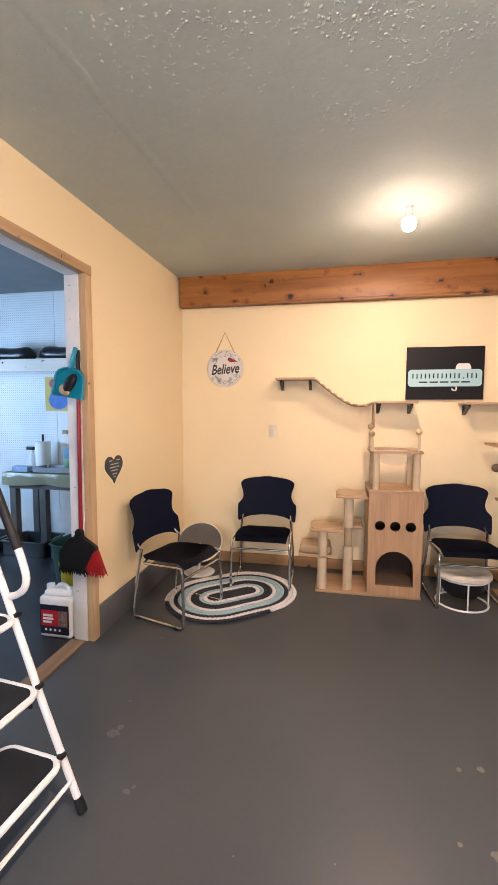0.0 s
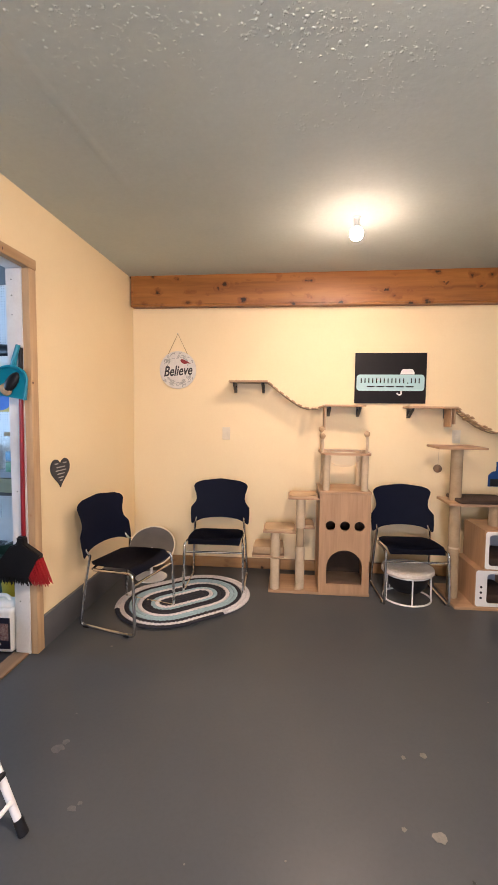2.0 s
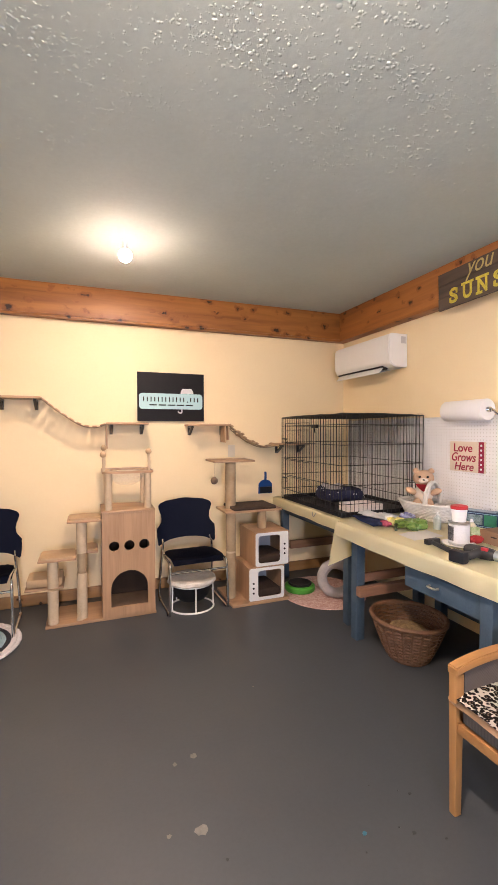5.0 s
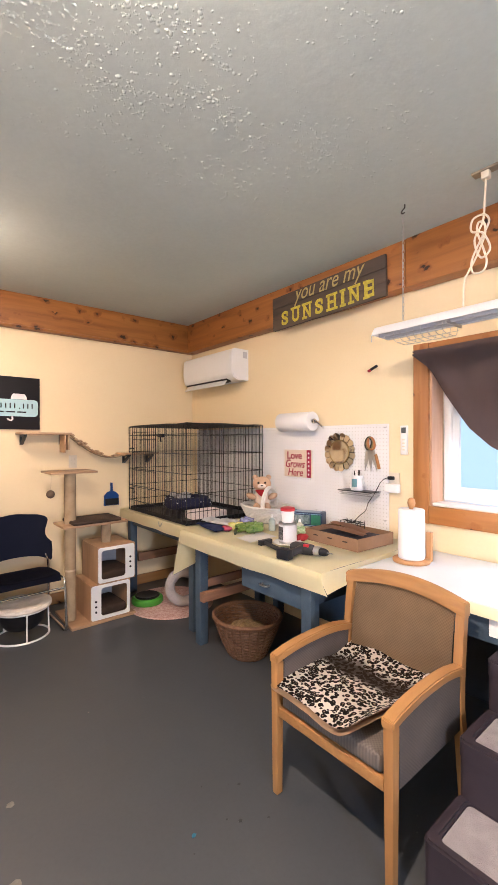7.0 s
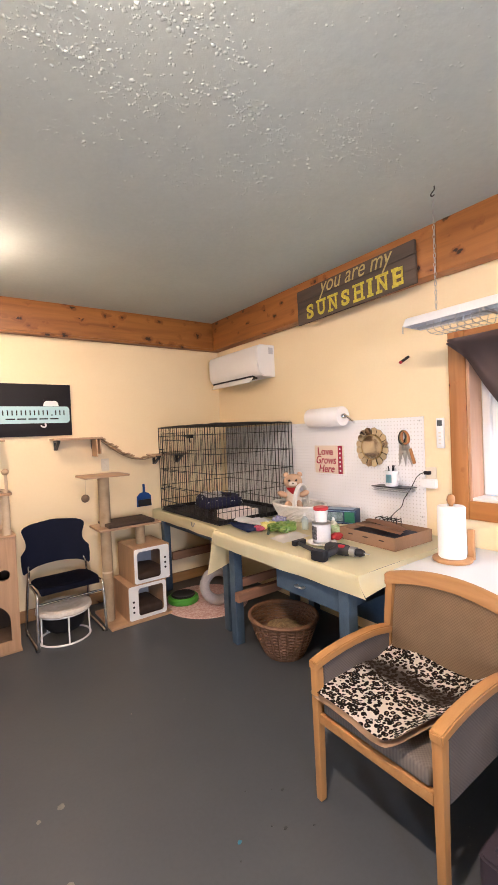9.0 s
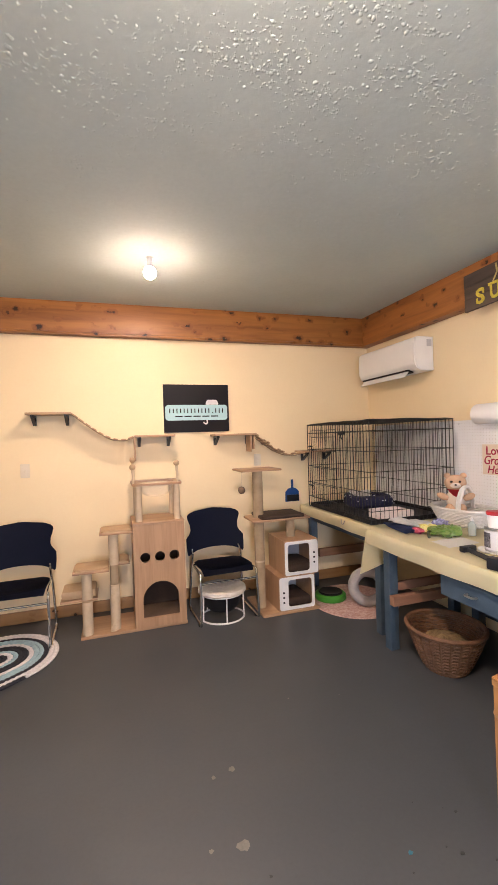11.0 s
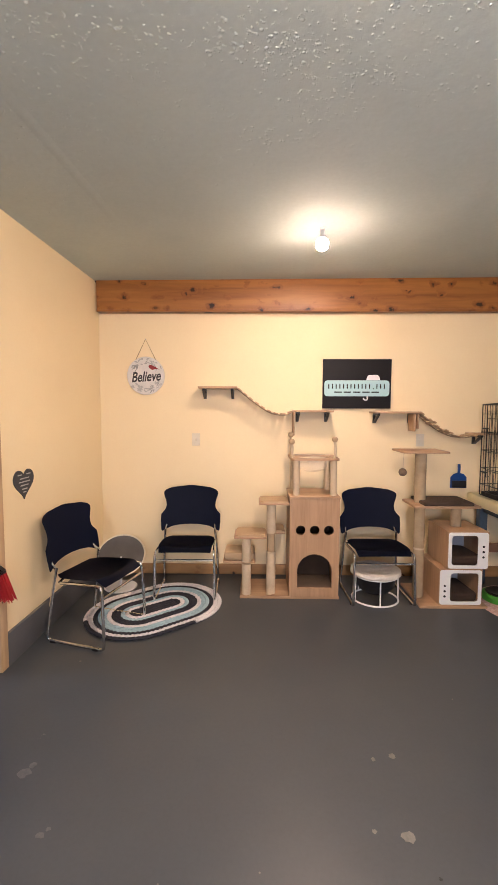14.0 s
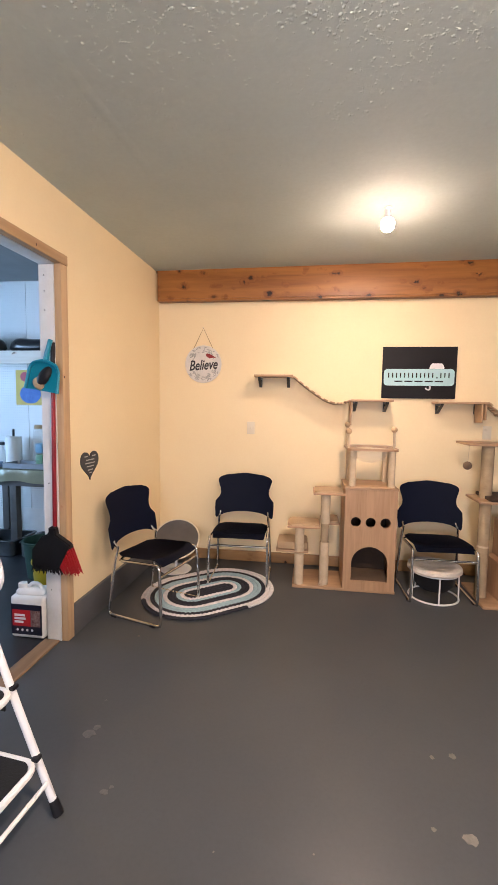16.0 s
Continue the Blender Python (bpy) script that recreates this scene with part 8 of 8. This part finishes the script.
lathe(bm, [(0, 0.0725), (0.047, 0.0725), (0.047, 0.088), (0.043, 0.092), (0, 0.092)], (2.243, 1.792, TOP + 0.134), 28)
part("lid", bm, RED, tub, "red lid")

dr = thing("power_drill", "black cordless drill with a grey chuck lying down", "drill", at=(2.07, 1.45, TOP))
MD = Matrix.Translation((2.121, 1.5125, TOP + 0.034)) @ pose(0, 0, 0, 0, 0, -80)
RUBBER = plain("black_rubber", (0.018, 0.018, 0.019), (0.028, 0.028, 0.029), rough=0.6)
bm = B()
lathe(bm, [(0, -0.11), (0.022, -0.108), (0.031, -0.085), (0.033, -0.02), (0.030, 0.03), (0.024, 0.05), (0, 0.05)], (0, 0, 0), 24, pose(0, 0, 0, 0, 90, 0))
bm.transform(MD)
part("motor_body", bm, RUBBER, dr)
bm = B()
lathe(bm, [(0, 0.05), (0.027, 0.05), (0.027, 0.085), (0, 0.085)], (0, 0, 0), 24, pose(0, 0, 0, 0, 90, 0))
bm.transform(MD)
part("torque_ring", bm, STEEL, dr, "grey torque ring")
bm = B()
lathe(bm, [(0, 0.085), (0.021, 0.085), (0.022, 0.11), (0.014, 0.13), (0, 0.13)], (0, 0, 0), 20, pose(0, 0, 0, 0, 90, 0))
bm.transform(MD)
part("chuck", bm, BLACK, dr)
bm = B()
tube(bm, [(0.13, 0, 0), (0.165, 0, 0)], [0.004, 0.002], 8)
bm.transform(MD)
part("bit", bm, STEEL, dr)
bm = B()
tube(bm, spline([(-0.03, -0.02, 0), (-0.035, -0.08, -0.006), (-0.05, -0.14, -0.008)], 5), [0.024, 0.023, 0.022, 0.021, 0.021, 0.021, 0.022, 0.023, 0.025, 0.027, 0.028], 12)
bm.transform(MD)
part("grip", bm, RUBBER, dr)
bm = B()
box(bm, (-0.092, -0.18, -0.033), (-0.008, -0.13, 0.028), 0.012, MD)
part("battery", bm, BLACK, dr, "black battery pack")
bm = B()
box(bm, (-0.012, -0.03, 0.018), (0.022, -0.012, 0.0335), 0.003, MD)
part("red_badge", bm, RED, dr, "red patch")
ham = thing("hammer", "black pry hammer lying on the tablecloth", "hammer", at=(2.06, 1.70, TOP))
bm = B()
tube(bm, [(2.02, 1.56, TOP + 0.014), (2.09, 1.84, TOP + 0.014)], [0.016, 0.012], 10)
part("handle", bm, RUBBER, ham)
bm = B()
box(bm, (2.055, 1.835, TOP), (2.15, 1.868, TOP + 0.032), 0.006)
part("head", bm, BLACK_METAL, ham, "dark steel head")
bm = B()
rows = [[(2.03 + 0.25 * i / 8 + 0.02 * j / 6, 1.915 + 0.17 * j / 6 + 0.015 * i / 8, TOP + 0.010 + 0.006 * noise.noise(Vector((i * 0.5, j * 0.5, 3)))) for j in range(7)] for i in range(9)]
sheet(bm, rows, 0.002)
solo("paper_sheet", bm, plain("cream_paper", (0.93, 0.92, 0.89), (0.90, 0.88, 0.84), rough=0.8), "slightly curled cream paper sheet on the tablecloth", "paper")

# box of gloves, bottles, bags and other small clutter
bx = thing("carton", "dark blue and green printed carton by the pegboard", "box", at=(2.77, 2.09, TOP))
MB = Matrix.Translation((2.768, 2.092, 0)) @ pose(0, 0, 0, 0, 0, 24)
bm = B()
box(bm, (-0.06, -0.125, TOP), (0.06, 0.125, TOP + 0.105), 0.003, MB)
part("carton_body", bm, plain("navy_carton_print", (0.010, 0.020, 0.075), (0.016, 0.040, 0.085), rough=0.45, scale=9), bx)
bm = B()
box(bm, (-0.0625, -0.03, TOP + 0.02), (-0.0605, 0.10, TOP + 0.085), 0, MB)
part("pale_panel", bm, plain("grey_print", (0.35, 0.42, 0.46), (0.02, 0.07, 0.05), rough=0.45, scale=34), bx, "pale printed panel", smooth=0)
bm = B()
box(bm, (-0.0625, -0.115, TOP + 0.015), (-0.0605, -0.040, TOP + 0.090), 0, MB)
part("green_panel", bm, plain("green_carton_print", (0.015, 0.12, 0.06), (0.03, 0.20, 0.10), rough=0.45, scale=20), bx, "green printed panel", smooth=0)
for dz in (0.008, 0.094):
    bm = B()
    box(bm, (-0.0622, -0.124, TOP + dz), (-0.0606, 0.124, TOP + dz + 0.003), 0, MB)
    part("edge_line", bm, plain("pale_blue_edge", (0.30, 0.45, 0.62), rough=0.45), bx, "pale blue printed edge line", smooth=0)
bm = B()
box(bm, (-0.04, -0.10, TOP + 0.1055), (0.04, 0.10, TOP + 0.107), 0, MB)
part("top_panel", bm, plain("pale_blue_print_top", (0.22, 0.35, 0.50), (0.30, 0.32, 0.34), rough=0.45, scale=20), bx, "pale blue top panel", smooth=0)


def bottle(x, y, r, h, ma, cap, label, cap_ma):
    bo = thing("bottle", label, "bottle", "bottles on the workbench", at=(x, y, TOP))
    bm = B()
    lathe(bm, [(0, 0), (r, 0), (r * 1.02, 0.004), (r * 1.02, h * 0.62), (r * 0.4, h * 0.78), (r * 0.4, h * 0.82), (0, h * 0.82)], (x, y, TOP), 20)
    part("body", bm, ma, bo)
    bm = B()
    cyl(bm, (x, y, TOP + h * 0.82), (x, y, TOP + h), r * 0.45, r * 0.25, seg=14)
    part("cap", bm, cap_ma, bo)


bottle(2.42, 2.13, 0.024, 0.115, plain("clear_blue_gel", (0.52, 0.60, 0.58), rough=0.2), 0, "clear gel bottle with a white pointed cap", WHITE_PLASTIC)
bottle(2.50, 1.93, 0.026, 0.10, plain("cream_bottle", (0.62, 0.60, 0.46), rough=0.35), 0, "small cream plastic bottle with white cap", WHITE_PLASTIC)
for nm, lab, cat, ma, (x, y), (sx, sy, sz), seed in (
        ("plastic_bag", "crumpled green plastic bag of treats", "bag", plain("green_plastic_film", (0.06, 0.16, 0.02), (0.20, 0.26, 0.06), rough=0.3, scale=30), (2.27, 2.20), (0.095, 0.075, 0.034), 1),
        ("plastic_bag", "crumpled yellow plastic bag", "bag", plain("yellow_film", (0.60, 0.50, 0.08), (0.66, 0.60, 0.30), rough=0.3, scale=30), (2.24, 2.33), (0.07, 0.055, 0.028), 2),
        ("toy", "soft dark pink and red cat toy", "toy", plain("pink_red_felt", (0.30, 0.015, 0.05), (0.42, 0.10, 0.14), rough=0.9, scale=30), (2.16, 2.32), (0.032, 0.045, 0.022), 3),
        ("folded_cloth", "folded navy cloth on the workbench", "cloth", plain("navy_cloth", (0.02, 0.035, 0.11), (0.03, 0.045, 0.13), rough=0.95, bump=0.8), (2.16, 2.48), (0.17, 0.085, 0.018), 4),
        ("folded_cloth", "folded white cloth on top of the navy one", "cloth", plain("white_cloth", (0.84, 0.83, 0.82), rough=0.95, bump=0.8), (2.20, 2.46), (0.14, 0.07, 0.022), 5),
        ("folded_cloth", "folded bright green cloth", "cloth", plain("lime_cloth", (0.16, 0.32, 0.03), rough=0.95, bump=0.8), (2.33, 2.48), (0.085, 0.07, 0.020), 6),
        ("plastic_bag", "crumpled clear and purple packet", "bag", plain("purple_film", (0.10, 0.09, 0.28), (0.35, 0.35, 0.45), rough=0.25, scale=30), (2.36, 2.34), (0.06, 0.06, 0.035), 7),
        ("toy", "small red toy beside the tin", "toy", plain("red_felt", (0.40, 0.03, 0.03), rough=0.9), (2.36, 1.78), (0.06, 0.035, 0.02), 8),
        ("plastic_bag", "small green packet beside the tin", "bag", plain("pale_green_film", (0.25, 0.40, 0.15), (0.5, 0.55, 0.4), rough=0.3, scale=40), (2.42, 1.84), (0.05, 0.06, 0.035), 9)):
    base = TOP + (0.034 if "on top" in lab else 0.0)
    if "cloth" in nm:
        rows = []
        for i in range(25):
            row = []
            for j in range(21):
                u, w = i / 12 - 1, j / 10 - 1
                edge = min(1.0, 6 * (1 - max(abs(u), abs(w))))
                p = Vector((sx * u * (1 + 0.10 * noise.noise(Vector((w * 2, seed, 1)))), sy * w * (1 + 0.14 * noise.noise(Vector((u * 2, seed, 5)))), 0))
                lift = sz * (1.0 + 0.9 * noise.noise(Vector((u * 2.2, w * 1.7, seed * 3.1))) + 0.35 * noise.noise(Vector((u * 6, w * 5, seed)))) * (0.35 + 0.65 * edge)
                turn = 0.35 * seed
                row.append((x + p.x * math.cos(turn) - p.y * math.sin(turn), y + p.x * math.sin(turn) + p.y * math.cos(turn), base + 0.003 + max(lift, 0.002)))
            rows.append(row)
        bm = B()
        sheet(bm, rows, 0.005)
        rows = [[(px, py, base + 0.0005) for px, py, pz in row] for row in (rows[2:-2:2])]
        sheet(bm, [row[2:-2:2] for row in rows], 0.003)
        solo(nm, bm, ma, lab, cat)
        continue
    bm = B()
    ball(bm, (x, y, base + sz), 1.0, sx, sy, sz, 32)
    for v in bm.verts:
        c = Vector((x, y, base + sz))
        d = v.co - c
        if nm == "plastic_bag":
            d *= 1 + 0.55 * abs(noise.noise(Vector((d.x * 38, d.y * 38, d.z * 38 + seed * 3)))) - 0.5 * abs(noise.noise(Vector((d.x * 22 + 9, d.y * 22, d.z * 30 + seed))))
        v.co = c + d * (1 + 0.42 * noise.noise(Vector((d.x * 25, d.y * 25, d.z * 25 + seed * 7))) + 0.16 * noise.noise(Vector((d.x * 70, d.y * 70, d.z * 70 + seed))))
        v.co.z = max(v.co.z, base)
    solo(nm, bm, ma, lab, cat, smooth=16)
pen = thing("torch", "black torch with a yellow band lying down", "torch", at=(2.47, 2.02, TOP))
bm = B()
tube(bm, [(2.40, 1.90, TOP + 0.017), (2.52, 2.05, TOP + 0.017)], [0.016, 0.017], 12)
part("barrel", bm, RUBBER, pen)
bm = B()
tube(bm, [(2.52, 2.05, TOP + 0.017), (2.58, 2.12, TOP + 0.017)], [0.014, 0.013], 12)
part("yellow_end", bm, plain("yellow_rubber", (0.55, 0.40, 0.02), rough=0.5), pen, "yellow end")
bm = B()
tube(bm, [(2.12, 2.18, TOP + 0.010), (2.20, 2.28, TOP + 0.012)], 0.010, 8)
solo("marker", bm, plain("olive_plastic", (0.06, 0.07, 0.03), rough=0.5), "dark olive marker on the tablecloth", "pen")

# white wicker basket and plush toy
WICKER_W = plain("white_painted_wicker", (0.76, 0.74, 0.70), (0.62, 0.60, 0.55), rough=0.7, scale=40, bump=0.4)
wkb = thing("wicker_basket", "white painted wicker basket with a hoop handle", "basket", "baskets", at=(2.645, 2.43, TOP))
bm = B()
n, lay = 56, 10
for l in range(lay):
    z = TOP + 0.010 + 0.011 * l
    g = l / (lay - 1)
    rx, ry = 0.125 + 0.045 * g, 0.19 + 0.06 * g
    tube(bm, [(2.645 + (rx + 0.0045 * (1 if (k + l) % 2 else -1)) * math.cos(2 * math.pi * k / n), 2.43 + (ry + 0.0045 * (1 if (k + l) % 2 else -1)) * math.sin(2 * math.pi * k / n), z) for k in range(n)], 0.0058, 5, closed=True)
tagged(part("weave", bm, WICKER_W, wkb), kind="stuff")
bm = B()
slab(bm, [(2.645 + 0.125 * math.cos(a), 2.43 + 0.185 * math.sin(a)) for a in np.linspace(0, 2 * math.pi, 32, endpoint=False)], [], "z", TOP, TOP + 0.008)
part("bottom", bm, WICKER_W, wkb)
bm = B()
tube(bm, [(2.645 + 0.172 * math.cos(2 * math.pi * k / 40), 2.43 + 0.252 * math.sin(2 * math.pi * k / 40), TOP + 0.122) for k in range(40)], 0.011, 7, closed=True)
part("rim", bm, WICKER_W, wkb)
for dy in (-0.008, 0.012):
    bm = B()
    near, far = Vector((2.645 - 0.15 * 0.65 - 0.045, 2.40 - 0.15 * 0.75 + 0.04 + dy, 0)), Vector((2.645 + 0.15 * 0.65 + 0.045, 2.40 + 0.15 * 0.75 - 0.04 + dy, 0))
    tube(bm, spline([near.lerp(far, f) + Vector((0, 0, TOP + z)) for f, z in ((0.0, 0.10), (0.06, 0.18), (0.25, 0.25), (0.5, 0.275), (0.75, 0.25), (0.94, 0.18), (1.0, 0.10))], 5), 0.010, 7)
    part("handle", bm, WICKER_W, wkb)
bear = B()
CXB, CYB, CZB = 2.65, 2.50, TOP + 0.062
FUR, CREAM, EYE = 0, 1, 2
spots = []


def lump(colour, *args, **kw):
    before = len(bear.faces)
    ball(bear, *args, **kw)
    spots.append((before, len(bear.faces), colour))


lump(CREAM, (CXB, CYB, CZB + 0.125), 0.082, 0.85, 0.9, 1.15)
lump(FUR, (CXB - 0.005, CYB, CZB + 0.272), 0.078, 0.92, 1.08, 0.92)
lump(CREAM, (CXB - 0.070, CYB, CZB + 0.256), 0.030, 0.8, 1.25, 0.8)
lump(EYE, (CXB - 0.094, CYB, CZB + 0.264), 0.008, 0.8, 1.3, 0.8, seg=8)
for s in (-1, 1):
    lump(EYE, (CXB - 0.071, CYB + 0.030 * s, CZB + 0.288), 0.011, seg=10)
    lump(FUR, (CXB, CYB + 0.060 * s, CZB + 0.335), 0.025, 0.6, 1.0, 1.0)
    lump(FUR, (CXB - 0.03, CYB + 0.095 * s, CZB + 0.155), 0.034, 1.0, 1.45, 0.85, m=pose(0, 0, 0, 28 * s, 0, 0))
    lump(FUR, (CXB - 0.05, CYB + 0.045 * s, CZB + 0.045), 0.040, 1.2, 0.9, 1.3)
for v in bear.verts:
    v.co += 0.003 * noise.noise_vector(v.co * 60)
SIT = Matrix.Translation((CXB, CYB, CZB)) @ Matrix.Rotation(radians(48), 4, "Z") @ Matrix.Diagonal((0.9, 0.92, 0.86, 1)) @ Matrix.Translation((-CXB, -CYB, -CZB))
bear.transform(SIT)
toy = solo("plush_toy", bear, plain("tan_short_plush", (0.58, 0.38, 0.24), (0.49, 0.31, 0.19), rough=0.95, fine=300, bump=0.7, bump_scale=300), "tan plush toy with dark eyes in the white basket", "toy")
toy.data.materials.append(plain("cream_short_plush", (0.74, 0.64, 0.54), (0.64, 0.53, 0.43), rough=0.95, fine=300, bump=0.7, bump_scale=300))
toy.data.materials.append(plain("dark_glass_eye", (0.02, 0.016, 0.014), rough=0.15))
for first, last, colour in spots:
    for k in range(first, last):
        toy.data.polygons[k].material_index = colour
bm = B()
rows = [[(CXB - 0.062 - 0.012 * math.sin(math.pi * u) - 0.012 * v, CYB - 0.062 + 0.124 * u, CZB + 0.222 - v * 0.062 * (1 - abs(2 * u - 1) ** 1.4)) for v in np.linspace(0, 1, 6)] for u in np.linspace(0, 1, 13)]
sheet(bm, rows, 0.004)
bm.transform(SIT)
solo("bandana", bm, plain("red_cotton", (0.42, 0.015, 0.02), rough=0.9, bump=0.5), "small red bandana round the plush toy's neck", "cloth")

# ---- under the benches ----
WICKER = plain("brown_wicker", (0.21, 0.105, 0.052), (0.10, 0.048, 0.025), rough=0.6, scale=30, fine=200, bump=0.5)
lb2 = thing("laundry_basket", "large brown wicker basket standing on the floor", "basket", "baskets", at=(2.195, 2.145, 0))
LC = (2.195, 2.145)
n, lay = 48, 22
prof = [(0.125 + 0.095 * (l / (lay - 1)) ** 0.85, 0.014 + 0.0114 * l) for l in range(lay)]
bm = B()
for l, (r, z) in enumerate(prof):
    tube(bm, [(LC[0] + (r + 0.004 * (1 if (k // 2 + l) % 2 else -1)) * math.cos(2 * math.pi * k / n), LC[1] + 1.08 * (r + 0.004 * (1 if (k // 2 + l) % 2 else -1)) * math.sin(2 * math.pi * k / n), z) for k in range(n)], 0.0072, 5, closed=True)
tagged(part("weave", bm, WICKER, lb2), kind="stuff")
for k in range(24):
    a = 2 * math.pi * (k + 0.5) / 24
    bm = B()
    tube(bm, [(LC[0] + (r + 0.006) * math.cos(a), LC[1] + 1.08 * (r + 0.006) * math.sin(a), z) for r, z in prof[::7] + [prof[-1]]], 0.006, 6)
    part("stake", bm, WICKER, lb2)
bm = B()
tube(bm, [(LC[0] + 0.226 * math.cos(2 * math.pi * k / 44), LC[1] + 0.243 * math.sin(2 * math.pi * k / 44), 0.266) for k in range(44)], 0.014, 8, closed=True)
part("rim", bm, WICKER, lb2)
bm = B()
slab(bm, [(LC[0] + 0.125 * math.cos(a), LC[1] + 0.135 * math.sin(a)) for a in np.linspace(0, 2 * math.pi, 32, endpoint=False)], [], "z", 0.0, 0.012)
part("bottom", bm, WICKER, lb2)
bm = B()
ball(bm, (LC[0] + 0.02, LC[1] + 0.01, 0.125), 0.15, 1, 1.05, 0.45, seg=40)
for v in bm.verts:
    v.co += 0.024 * noise.noise_vector(v.co * 13) + 0.012 * noise.noise_vector(v.co * 34)
solo("rag", bm, plain("brown_tan_rags", (0.07, 0.042, 0.022), (0.34, 0.24, 0.11), rough=0.95, scale=22, bump=0.8), "bunched brown and tan rag in the basket", "cloth")
bm = B()
lathe(bm, [(0, 0), (0.40, 0), (0.405, 0.004), (0.40, 0.009), (0, 0.010)], (2.245, 3.31, 0.0), 56, sx=0.95, sy=1.0)
for v in bm.verts:
    if v.co.z > 0.003:
        v.co.z += 0.003 * noise.noise(v.co * 30)
solo("pink_mat", bm, plain("pink_braided_cotton", (0.42, 0.20, 0.17), (0.74, 0.58, 0.52), rough=0.95, scale=45, fine=260, bump=1.0, bump_scale=110, depth=0.006), "round pink and white braided mat under the bench", "mat")
bw = thing("track_toy", "green and black round pet bowl on the pink mat", "pet bowl", at=(2.07, 3.42, 0.012))
bm = B()
lathe(bm, [(0, 0), (0.135, 0), (0.142, 0.012), (0.138, 0.045), (0.12, 0.058), (0.105, 0.05), (0, 0.045)], (2.07, 3.42, 0.0115), 36)
part("body", bm, plain("lime_green_plastic", (0.07, 0.30, 0.03), (0.06, 0.26, 0.025), rough=0.4), bw)
bm = B()
lathe(bm, [(0, 0.0455), (0.102, 0.0505), (0.110, 0.062), (0.10, 0.070), (0.05, 0.058), (0, 0.056)], (2.07, 3.42, 0.0115), 32)
part("insert", bm, BLACK, bw, "black insert")
dn = B()
MDN = Matrix.Translation((2.285, 3.14, 0.178)) @ pose(0, 0, 0, 80, 0, -24)
tube(dn, [(0.125 * math.cos(2 * math.pi * k / 40), 0.125 * math.sin(2 * math.pi * k / 40), 0) for k in range(40)], 0.045, 12, closed=True)
dn.transform(MDN)
for v in dn.verts:
    v.co += 0.004 * noise.noise_vector(v.co * 25)
    v.co.z = max(v.co.z, 0.011)
solo("plush_ring", dn, plain("grey_felt", (0.40, 0.37, 0.36), (0.30, 0.28, 0.28), rough=0.95, scale=20, bump=0.8), "grey felt ring tunnel standing on the mat", "cat toy")
